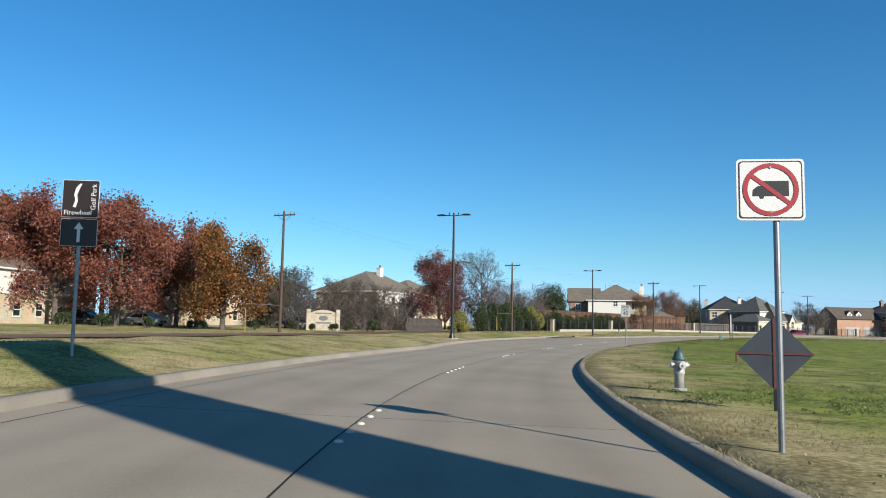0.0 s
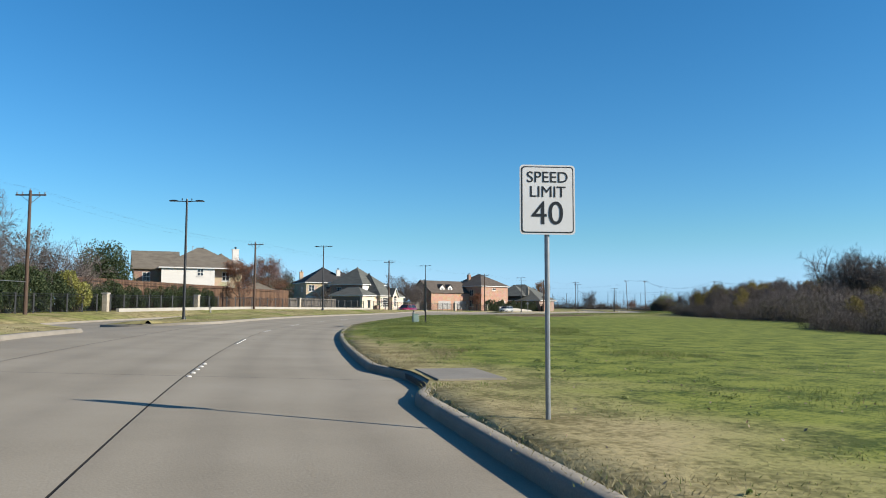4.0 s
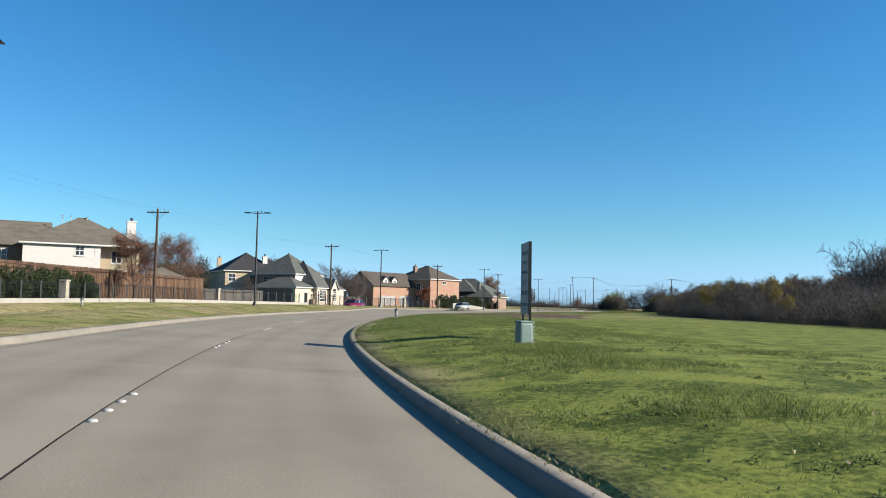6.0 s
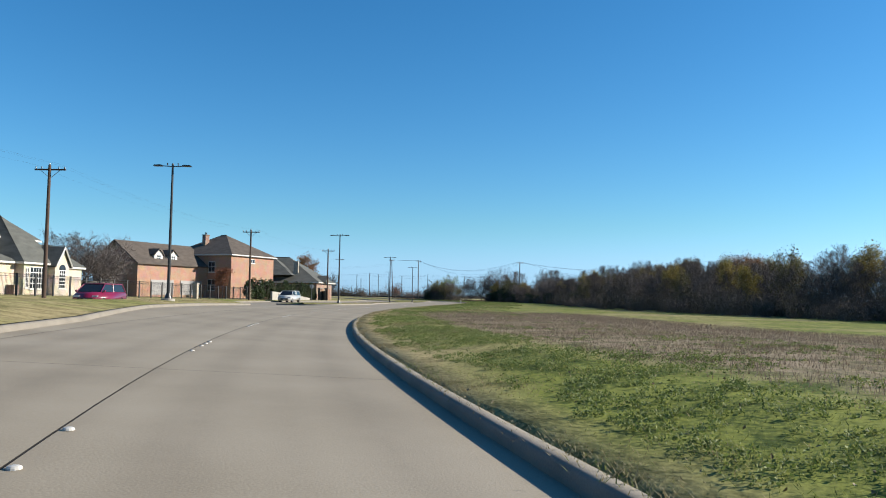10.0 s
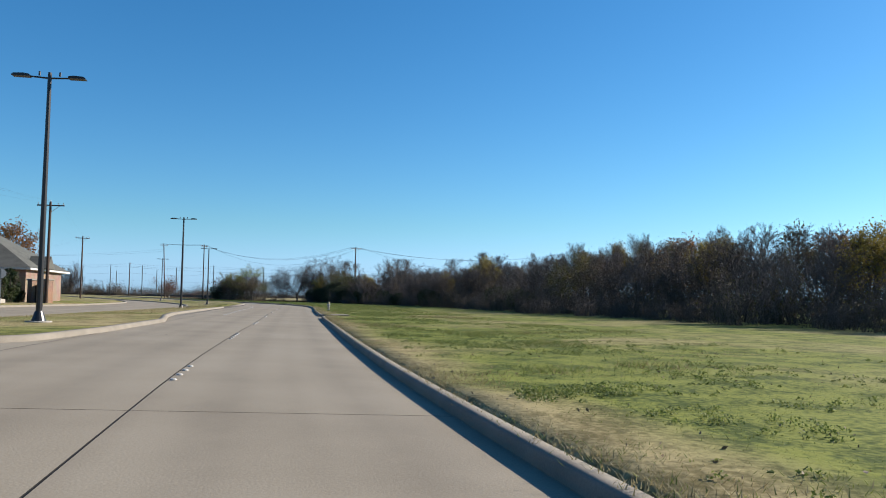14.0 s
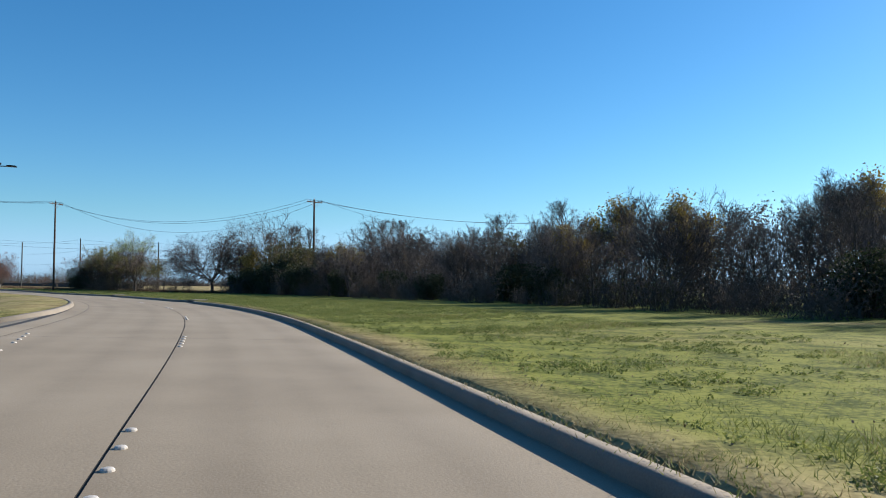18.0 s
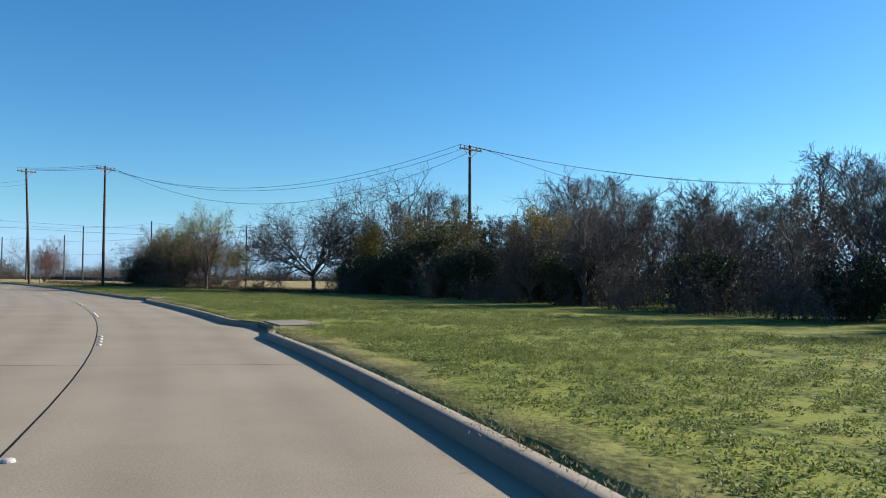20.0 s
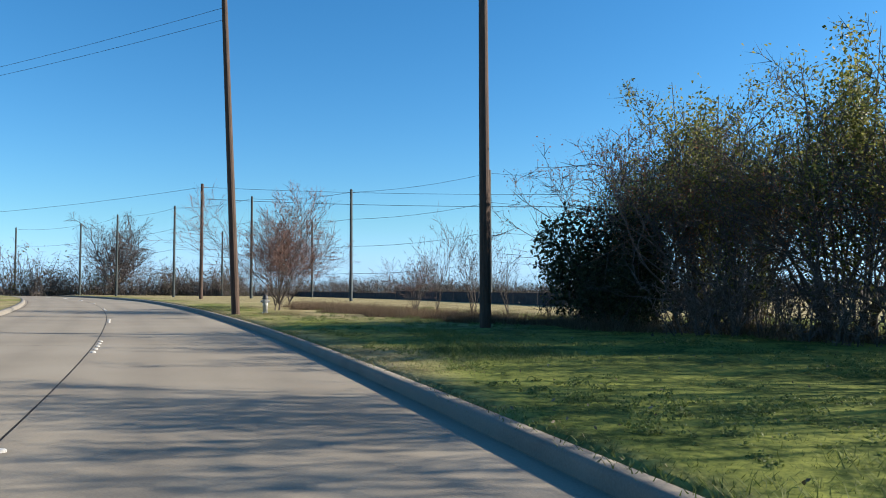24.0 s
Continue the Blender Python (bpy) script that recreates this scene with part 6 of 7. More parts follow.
# ---- far woods on the horizon ----
def far_woods():
    r = np.random.default_rng(9)
    p0, p1 = [], []
    for x0, y0, x1, y1, h, n in ((330, 160, 420, 330, 4.5, 5200), (420, 330, 380, 520, 6.5, 6000), (380, 520, 200, 620, 8.0, 5000), (200, 620, -200, 560, 9.0, 4000), (250, 330, 150, 330, 7.0, 3600), (150, 330, 60, 280, 9.0, 3000), (60, 280, -60, 190, 9.5, 3600), (560, 60, 420, 330, 7, 4000)):
        n *= 2
        w = r.uniform(0, 1, (n, 1))
        base = np.array([[x0, y0, 0.0]]) * (1 - w) + np.array([[x1, y1, 0.0]]) * w + r.normal(size=(n, 3)) * np.array([[3, 3, 0]])
        lump = 0.66 + 0.2 * np.sin(w[:, 0] * 31 + x0) + 0.14 * np.sin(w[:, 0] * 83 + y0)
        foot = 0.2 + h * 0.62 * lump * r.uniform(0, 1, n) ** 1.6
        base[:, 2] = foot - 0.4
        tip = base + r.normal(size=(n, 3)) * np.array([[1.1, 1.1, 0.5]])
        tip[:, 2] += 0.5 + 0.32 * h * lump * r.uniform(0.3, 1, n)
        p0.append(base)
        p1.append(tip)
    p0, p1 = np.concatenate(p0), np.concatenate(p1)
    ob = part("far_woods", spikes(p0, p1, np.full(len(p0), 0.06)), mat("far_wood_haze", [(0.055, 0.05, 0.05), (0.095, 0.087, 0.082), (0.13, 0.115, 0.105)], 0.05, 1.0, per_island=0.6, spread=0.9))
    tagged(ob, "grey-brown leafless woods along the horizon", "woods", kind="stuff")


far_woods()


# single gold crowns that stand out of the belt, and tall round trees behind it
for x, y, sc, proto in ((245.8, 178.4, 0.86, LEAFY[0]), (249.7, 157.1, 1.12, LEAFY[0]), (256.0, 146.5, 1.22, GOLD), (250.5, 142.0, 1.12, GOLD), (240.5, 143.2, 0.95, LEAFY[1]), (262.0, 150.5, 1.1, GOLD), (233.0, 141.0, 0.95, LEAFY[1]), (222.0, 146.0, 0.8, LEAFY[0]), (203.0, 137.0, 0.85, GOLD), (196.0, 134.0, 0.85, LEAFY[0])):
    again(proto, x, y, sc, x * 7 % 360)
for x, y, sc in ((164.0, 113.5, 1.68), (160.5, 108.5, 1.75), (168.5, 108.0, 1.65), (163.0, 104.0, 1.6), (156.0, 103.0, 1.55), (152.0, 98.0, 1.45)):
    again(ROUND, x, y, sc, x * 31 % 360)


# ---- signs ----
SIGN_WHITE = mat("sign_white", [(0.90, 0.90, 0.89), (0.97, 0.97, 0.96)], 3, 0.4)
SIGN_RED = mat("sign_red", [(0.42, 0.02, 0.03), (0.50, 0.03, 0.04)], 3, 0.4)
SIGN_BLACK = mat("sign_black", [(0.012, 0.012, 0.013), (0.02, 0.02, 0.02)], 3, 0.4)
SIGN_BROWN = mat("sign_brown", [(0.022, 0.012, 0.009), (0.035, 0.018, 0.013)], 3, 0.45)
SIGN_BACK = mat("sign_back", [(0.055, 0.065, 0.085), (0.085, 0.10, 0.125)], 2, 0.5, 0.3)
TAPE_RED = mat("red_strap", [(0.11, 0.02, 0.018), (0.17, 0.035, 0.028)], 6, 0.6)
BOARD_GREY = mat("board_white", [(0.42, 0.43, 0.45), (0.54, 0.55, 0.57)], 1.5, 0.6)
INK = mat("grey_ink", [(0.13, 0.13, 0.14), (0.20, 0.20, 0.21)], 6, 0.7)


def plate(w, h, r, y0, y1, cx=0.0, cz=0.0):
    """A flat plate with rounded corners in the x-z plane."""
    pts = []
    for sx, sz, a0 in ((1, 1, 0), (-1, 1, 90), (-1, -1, 180), (1, -1, 270)):
        for i in range(5):
            a = radians(a0 + 22.5 * i)
            pts.append((cx + sx * (w / 2 - r) + r * math.cos(a), cz + sz * (h / 2 - r) + r * math.sin(a)))
    return extrude(pts, y0, y1)


def disc_ring(r0, r1, y0, y1, cz, sides=40):
    bm = bmesh.new()
    rings = [[bm.verts.new((r * math.cos(2 * math.pi * i / sides), y, cz + r * math.sin(2 * math.pi * i / sides))) for i in range(sides)] for r, y in ((r0, y0), (r1, y0), (r1, y1), (r0, y1))]
    for k in range(4):
        a, b = rings[k], rings[(k + 1) % 4]
        for i in range(sides):
            bm.faces.new((a[i], a[(i + 1) % sides], b[(i + 1) % sides], b[i]))
    return bm


def lettering(text, size, x, y, z, parent, material, name="lettering", turn=0.0, squeeze=1.0):
    cu = bpy.data.curves.new(name, "FONT")
    cu.body, cu.size, cu.align_x, cu.align_y, cu.extrude = text, size, "CENTER", "CENTER", 0.002
    cu.materials.append(material)
    tmp = bpy.data.objects.new(name, cu)
    scene.collection.objects.link(tmp)
    dg = bpy.context.evaluated_depsgraph_get()
    me = bpy.data.meshes.new_from_object(tmp.evaluated_get(dg))
    bpy.data.objects.remove(tmp)
    ob = new(name, me)
    ob.parent = parent
    ob.matrix_basis = Matrix.Translation((x, y, z)) @ Euler((radians(90), 0, 0)).to_matrix().to_4x4() @ pose(0, 0, 0, 0, 0, turn) @ Matrix.Diagonal((squeeze, 1, 1, 1))
    return ob


def bar(x0, x1, z0, z1, y, parent, material):
    part("bar", box(x0, x1, y - 0.004, y, z0, z1), material, parent)


def no_truck_sign():
    t = thing("road_sign", 4.07, 7.05, 0.2, -14, "square white no-trucks sign on a round steel post", "road sign", "road signs")
    part("post", lathe([(0.032, -0.3), (0.032, 2.78)], 12), GALV, t)
    z = 2.52
    p = part("plate", plate(0.64, 0.61, 0.04, -0.046, -0.036, -0.06, z), SIGN_WHITE, t, "white sign plate")
    b = plate(0.60, 0.57, 0.035, -0.0485, -0.0465, -0.06, z)
    part("border", b, SIGN_BLACK, p)
    part("field", plate(0.575, 0.545, 0.03, -0.051, -0.049, -0.06, z), SIGN_WHITE, p)
    truck = [(-0.17, -0.03), (-0.165, 0.0), (-0.12, 0.035), (-0.07, 0.035), (-0.07, 0.085), (0.17, 0.085), (0.17, -0.065), (0.10, -0.065), (0.09, -0.09), (0.06, -0.09), (0.05, -0.065), (-0.06, -0.065), (-0.07, -0.09), (-0.10, -0.09), (-0.11, -0.065), (-0.17, -0.065)]
    part("truck_symbol", extrude([(x - 0.06, zz + z) for x, zz in truck], -0.054, -0.0515), SIGN_BLACK, p)
    ring = disc_ring(0.218, 0.262, -0.058, -0.0545, z)
    bmesh.ops.translate(ring, verts=ring.verts, vec=(-0.06, 0, 0))
    part("red_ring", ring, SIGN_RED, p)
    slash = box(-0.225, 0.225, -0.0575, -0.0548, -0.02, 0.02)
    bmesh.ops.rotate(slash, verts=slash.verts, cent=(0, 0, 0), matrix=Matrix.Rotation(radians(38), 3, "Y"))
    bmesh.ops.translate(slash, verts=slash.verts, vec=(-0.06, 0, z))
    part("red_slash", slash, SIGN_RED, p)
    for zz in (z + 0.22, z - 0.22):
        part("bolt", rod((-0.06, -0.06, zz), (-0.06, -0.05, zz), 0.012, sides=6), GALV, p)


def diamond_sign():
    t = thing("roll_up_sign", 6.22, 10.92, 0.15, -22, "back of a grey diamond roll-up sign with red straps", "road sign", "road signs")
    part("post", box(-0.025, 0.025, -0.02, 0.02, -0.1, 0.34, 0.004), SIGN_BLACK, t)
    d, z = 0.54, 0.86
    part("sheet", extrude([(0, z - d), (d, z), (0, z + d), (-d, z)], 0.0, 0.012), SIGN_BACK, t, "grey diamond sheet")
    part("rib", box(-0.018, 0.018, -0.012, -0.001, z - d, z + d), TAPE_RED, t, "dark red upright strap")
    part("rib", box(-d, d, -0.016, -0.005, z - 0.012, z + 0.012), TAPE_RED, t, "dark red cross strap")
    part("tail", box(-d - 0.01, -d + 0.012, -0.012, 0.0, z - 0.13, z), TAPE_RED, t)


def golf_sign():
    t = thing("guide_sign", -5.45, 15.7, 0.3, -2, "brown golf park guide signs on a steel post", "road sign", "road signs")
    part("post", lathe([(0.036, -0.3), (0.036, 3.7)], 12), GALV, t)
    a = part("upper_plate", plate(0.70, 0.74, 0.03, -0.05, -0.04, 0, 3.40), SIGN_WHITE, t)
    part("panel", plate(0.685, 0.725, 0.025, -0.053, -0.051, 0, 3.40), SIGN_BROWN, a, "dark brown panel")
    part("symbol", extrude([(-0.14, 3.24), (-0.09, 3.22), (-0.05, 3.35), (-0.07, 3.48), (-0.02, 3.62), (0.02, 3.70), (-0.03, 3.70), (-0.10, 3.60), (-0.13, 3.48), (-0.10, 3.36)], -0.057, -0.0535), SIGN_WHITE, a)
    lettering("Firewheel", 0.135, -0.04, -0.055, 3.12, a, SIGN_WHITE)
    lettering("Golf Park", 0.135, 0.25, -0.055, 3.44, a, SIGN_WHITE, turn=90)
    b = part("lower_plate", plate(0.70, 0.54, 0.03, -0.05, -0.04, 0, 2.73), SIGN_WHITE, t)
    part("panel", plate(0.685, 0.525, 0.025, -0.053, -0.051, 0, 2.73), SIGN_BROWN, b, "dark brown panel")
    part("arrow", extrude([(-0.03, 2.54), (0.03, 2.54), (0.03, 2.80), (0.09, 2.80), (0, 2.93), (-0.09, 2.80), (-0.03, 2.80)], -0.057, -0.0535), SIGN_WHITE, b)


def speed_sign():
    p = at(51.2, 3.0)
    t = thing("road_sign", p.x, p.y, p.z, turn_at(51.2) - 90 - 8, "white speed limit 40 sign on a steel post", "road sign", "road signs")
    part("post", lathe([(0.028, -0.3), (0.028, 2.75)], 10), GALV, t)
    z = 2.38
    a = part("plate", plate(0.61, 0.76, 0.04, -0.042, -0.034, 0, z), SIGN_WHITE, t)
    part("border", plate(0.575, 0.725, 0.035, -0.045, -0.0425, 0, z), SIGN_BLACK, a)
    part("field", plate(0.55, 0.70, 0.03, -0.048, -0.0455, 0, z), SIGN_WHITE, a)
    lettering("SPEED", 0.17, 0, -0.05, z + 0.24, a, SIGN_BLACK)
    lettering("LIMIT", 0.17, 0, -0.05, z + 0.08, a, SIGN_BLACK)
    lettering("40", 0.36, 0, -0.05, z - 0.16, a, SIGN_BLACK)


def sale_sign():
    t = thing("billboard", 42.72, 84.12, 0.3, 231, "tall white office-land sale board on two dark posts", "sign board")
    w, z0, z1 = 1.12, 0.82, 2.98
    for x in (-w / 2 + 0.03, w / 2 - 0.03):
        part("post", box(x - 0.04, x + 0.04, -0.02, 0.045, -0.3, z1, 0.006), SIGN_BLACK, t)
    b = part("panel", box(-w / 2, w / 2, -0.05, -0.022, z0, z1, 0.003), BOARD_GREY, t, "grey-white panel")
    part("edging", box(w / 2 - 0.002, w / 2 + 0.012, -0.055, 0.03, z0, z1), SIGN_BLACK, b)
    part("edging", box(-w / 2 - 0.012, -w / 2 + 0.002, -0.055, 0.03, z0, z1), SIGN_BLACK, b)
    for txt, z, size in (("OFFICE SITES", 2.66, 0.165), ("FOR SALE", 2.38, 0.125), ("&", 2.22, 0.085), ("BUILD TO SUIT", 2.08, 0.125), ("5.2 AC", 1.78, 0.2)):
        lettering(txt, size, 0, -0.055, z, b, INK)
    for i in range(2):
        bar(-0.5 + i * 0.52, -0.06 + i * 0.5, 1.40, 1.52, -0.052, b, INK)
    bar(-0.48, -0.2, 1.06, 1.16, -0.052, b, INK)
    bar(-0.14, 0.48, 1.06, 1.16, -0.052, b, INK)


def pedestal():
    g = mat("pedestal_green", [(0.20, 0.30, 0.27), (0.30, 0.40, 0.36)], 3, 0.5)
    t = thing("utility_box", 40.7, 82.5, 0.22, 65, "pale green slatted utility pedestal in tall grass", "utility box")
    bm = box(-0.2, 0.2, -0.2, 0.2, -0.1, 0.7, 0.06)
    for v in bm.verts:
        k = 1 - 0.14 * max(v.co.z, 0)
        v.co.x *= k
        v.co.y *= k
    part("cabinet", bm, g, t)
    for i in range(7):
        for x in (-0.17, 0.01):
            part("slat", box(x, x + 0.16, -0.235, -0.18, 0.06 + i * 0.1, 0.11 + i * 0.1, 0.006), g, t)
    part("lid", box(-0.19, 0.19, -0.19, 0.19, 0.7, 0.75, 0.02), g, t)


no_truck_sign()
diamond_sign()
golf_sign()
speed_sign()
sale_sign()
pedestal()


# ---- kerb inlets: a slab over the drain, and a dark bar for its opening ----
for s, _ in INLETS:
    p = at(s, float(kerb_back(s)) + 0.78)
    t = thing("storm_inlet", p.x, p.y, float(pave_z(s, 2.5)) + 0.165, turn_at(s), "plain concrete storm drain slab set behind the kerb", "storm drain", "storm drains")
    part("slab", box(-1.1, 1.1, -0.4, 0.78, -0.3, 0.035, 0.015), KERB, t)
    # no hole is cut: this dark bar paints in the shade of the drain mouth
    part("opening", box(-1.1, 1.1, 0.95, 0.985, -0.14, -0.045), JOINT, t, "dark bar for the shade inside the drain opening")


# ---- unseen plain slab, added to cast the broad shadow over the junction ----
def sign_pylon():
    t = thing("sign_pylon", 9.3, -5.7, 0.1, 35, "tall unseen slab added to cast the junction shadow", "pylon")
    part("plinth", box(-1.25, 1.25, -0.5, 0.5, -0.3, 0.6, 0.03), PALE, t)
    part("shaft", box(-0.98, 0.98, -0.28, 0.28, 0.6, 15.0, 0.02), PALE, t)
    part("cap", box(-1.04, 1.04, -0.35, 0.35, 15.0, 15.25, 0.02), PALE, t)


sign_pylon()


# ---- vehicles ----
TYRE = mat("tyre", [(0.012, 0.012, 0.012), (0.025, 0.025, 0.025)], 9, 0.9)
RIM = mat("rim", [(0.35, 0.35, 0.36), (0.5, 0.5, 0.51)], 9, 0.35, 0.8)
CAR_GLASS = glass("car_glass", (0.012, 0.014, 0.017))
LAMP = mat("lamp_glass", [(0.6, 0.6, 0.6), (0.75, 0.75, 0.75)], 9, 0.15)
TAIL = mat("tail_red", [(0.25, 0.01, 0.01), (0.35, 0.02, 0.02)], 9, 0.2)


def paint(name, c):
    m = mat(name, [tuple(0.9 * k for k in c), c], 1.0, 0.3)
    m.node_tree.nodes["Principled BSDF"].inputs["Coat Weight"].default_value = 0.6
    return m


def car(x, y, z, turn, colour, label, van=False, group="parked cars"):
    t = thing("car", x, y, z, turn, label, "car", group)
    L, W = (5.1, 1.95) if van else (4.5, 1.82)
    hood, cowl, roof_f, roof_r, tail = (1.05, 0.78, 0.42, -0.80, -0.96) if van else (1.0, 0.52, 0.16, -0.52, -0.86)
    top = 1.72 if van else 1.52
    h = L / 2
    side = [(-h, 0.45), (-h + 0.05, 0.32), (h - 0.1, 0.28), (h, 0.45), (h - 0.06, 0.78), (h * cowl, 0.98 if not van else 1.08), (-h * 0.9, 1.0 if not van else 1.1), (-h + 0.02, 0.9)]
    bm = extrude(side, -W / 2, W / 2)
    bmesh.ops.bevel(bm, geom=list(bm.edges), offset=0.07, segments=2, affect="EDGES")
    part("body", bm, colour, t, smooth=True)
    belt = 0.97 if not van else 1.07
    bm = bmesh.new()
    k = 0.80
    lo = [(h * cowl, -W / 2 + 0.06), (h * cowl, W / 2 - 0.06), (h * tail * 0.98, W / 2 - 0.06), (h * tail * 0.98, -W / 2 + 0.06)]
    hi = [(h * roof_f, -W / 2 * k), (h * roof_f, W / 2 * k), (h * roof_r, W / 2 * k), (h * roof_r, -W / 2 * k)]
    a = [bm.verts.new((px, py, belt)) for px, py in lo]
    b = [bm.verts.new((px, py, top - 0.06)) for px, py in hi]
    bm.faces.new(a[::-1]), bm.faces.new(b)
    for i in range(4):
        bm.faces.new((a[i], a[(i + 1) % 4], b[(i + 1) % 4], b[i]))
    part("glasshouse", bm, CAR_GLASS, t, "dark tinted windows")
    bm = box(h * roof_r - 0.05, h * roof_f + 0.05, -W / 2 * k - 0.03, W / 2 * k + 0.03, top - 0.09, top, 0.04)
    part("roof", bm, colour, t, smooth=True)
    for sgn in (-1, 1):
        for f0, f1 in ((cowl, roof_f), (tail * 0.98, roof_r), (0.02 - 0.1 * van, -0.02 - 0.1 * van)):
            part("pillar", rod((h * f0, sgn * (W / 2 - 0.055), belt), (h * f1, sgn * (W / 2 * k + 0.005), top - 0.06), 0.04, sides=6), colour, t)
        part("headlight", box(h - 0.32, h - 0.03, sgn * (W / 2 - 0.5), sgn * (W / 2 - 0.06), 0.66, 0.79, 0.02) if sgn > 0 else box(h - 0.32, h - 0.03, -(W / 2 - 0.06), -(W / 2 - 0.5), 0.66, 0.79, 0.02), LAMP, t)
        part("tail_light", box(-h - 0.01, -h + 0.12, min(sgn * (W / 2 - 0.32), sgn * (W / 2 - 0.02)), max(sgn * (W / 2 - 0.32), sgn * (W / 2 - 0.02)), 0.75, 0.95, 0.02), TAIL, t)
        part("mirror", box(h * cowl - 0.35, h * cowl - 0.2, min(sgn * (W / 2), sgn * (W / 2 + 0.17)), max(sgn * (W / 2), sgn * (W / 2 + 0.17)), belt - 0.02, belt + 0.13, 0.03), colour, t)
        for xx in (h - 0.92, -h + 0.95):
            y0, y1 = sgn * (W / 2 - 0.2), sgn * (W / 2 + 0.012)
            wh = part("wheel", rod((xx, y0, 0.33), (xx, y1, 0.33), 0.33, 0.33, 20), TYRE, t)
            part("rim", rod((xx, y1, 0.33), (xx, y1 + sgn * 0.008, 0.33), 0.215, 0.2, 16), RIM, wh)
    part("grille", box(h - 0.06, h + 0.012, -0.55, 0.55, 0.40, 0.62, 0.01), SIGN_BLACK, t)
    part("number_plate", box(h + 0.012, h + 0.022, -0.16, 0.16, 0.44, 0.54), SIGN_WHITE, t)
    part("rear_plate", box(-h - 0.02, -h - 0.008, -0.16, 0.16, 0.6, 0.72), SIGN_WHITE, t)
    return t


WHITE_PAINT, RED_PAINT, NAVY_PAINT, DARK_PAINT = paint("white_paint", (0.72, 0.72, 0.70)), paint("crimson_paint", (0.30, 0.012, 0.06)), paint("navy_paint", (0.015, 0.02, 0.06)), paint("charcoal_paint", (0.02, 0.02, 0.028))


def car_on_road(s, o, colour, label, van=False, back=True, group="cars on the road"):
    p = at(s, o, float(pave_z(s, o)))
    return car(p.x, p.y, p.z, turn_at(s) + (180 if back else 0), colour, label, van, group)


car_on_road(251.0, -19.0, WHITE_PAINT, "white minivan on the far carriageway by the opening", True)
car_on_road(200.0, -19.0, RED_PAINT, "crimson sport utility car on the far carriageway", True)
for x, y, turn, colour, lab in ((-24.5, 94.2, -20, WHITE_PAINT, "white hatchback parked under red trees"), (-38.5, 95.0, 165, NAVY_PAINT, "dark blue car parked behind a low bush"), (-33.0, 97.0, 165, DARK_PAINT, "dark car parked in the shade of trees"), (-7.8, 100.5, 170, DARK_PAINT, "dark saloon car parked behind the stone sign"), (-1.2, 104.0, 170, NAVY_PAINT, "dark blue car parked beside clipped bushes")):
    s, o = nearest([x], [y])
    car(x, y, float(ground_z(s[0], o[0])) + 0.02, turn, colour, lab)


# ---- stone sign of the apartments ----
def monument():
    s, o = nearest([-3.9], [93.2])
    z = float(ground_z(s[0], o[0]))
    t = thing("monument_sign", -3.9, 93.2, z, 10, "cream stone monument sign with dark emblem", "stone sign")
    for x in (-1.75, 1.75):
        part("pier", box(x - 0.25, x + 0.25, -0.25, 0.25, -0.2, 2.5, 0.03), STONE, t)
    part("panel", extrude([(-1.5, 0), (1.5, 0), (1.5, 2.1), (0.8, 2.35), (0, 2.45), (-0.8, 2.35), (-1.5, 2.1)], -0.12, 0.12), STONE, t)
    part("emblem", extrude([(0.55 * math.cos(k * math.pi / 8), 1.45 + 0.3 * math.sin(k * math.pi / 8)) for k in range(16)], -0.15, -0.122), INK, t, "dark oval emblem")
    bar(-1.0, 1.0, 1.95, 2.1, -0.123, t, INK)
    bar(-0.9, 0.9, 0.8, 0.98, -0.123, t, INK)


monument()


def stop_sign(s, o):
    """An octagonal sign seen from behind: bare metal back, red face."""
    p = at(s, o)
    t = thing("stop_sign", p.x, p.y, p.z - 0.02, turn_at(s) - 60, "octagonal stop sign on a steel post showing its grey back", "road sign", "road signs")
    part("post", box(-0.03, 0.03, -0.03, 0.03, -0.2, 2.75), GALV, t)
    pts = [(0.38 * math.cos(radians(22.5 + 45 * i)), 2.42 + 0.38 * math.sin(radians(22.5 + 45 * i))) for i in range(8)]
    pl = part("plate", extrude(pts, 0.034, 0.042), GALV, t, "bare metal back")
    part("face", extrude(pts, 0.0425, 0.045), SIGN_RED, pl, "red reflective face")


stop_sign(270.6, -20.6 - 0.6)


def entrance_wall():
    """Brick pillars with a timber panel between them at the far street corner."""
    p = at(288.0, -23.4)
    t = thing("entrance_wall", p.x, p.y, p.z - 0.05, turn_at(288) + 50, "orange brick entrance pillars with a timber panel", "wall")
    for x in (0.0, 2.3):
        b = part("pillar", box(x - 0.38, x + 0.38, -0.38, 0.38, -0.2, 2.3, 0.01), BRICK_RED, t)
        part("cap", box(x - 0.46, x + 0.46, -0.46, 0.46, 2.3, 2.44, 0.02), PALE, b)
    for i in range(8):
        x = 0.45 + i * 0.19
        part("board", box(x, x + 0.18, -0.03, 0.03, 0.05, 1.85), FENCE_WOOD, t)
    part("white_post", box(2.9, 3.05, -0.08, 0.08, -0.2, 1.6), TRIM_WHITE, t)


entrance_wall()


GUARD_YELLOW = mat("guard_yellow", [(0.50, 0.36, 0.04), (0.66, 0.50, 0.07)], 8, 0.5)


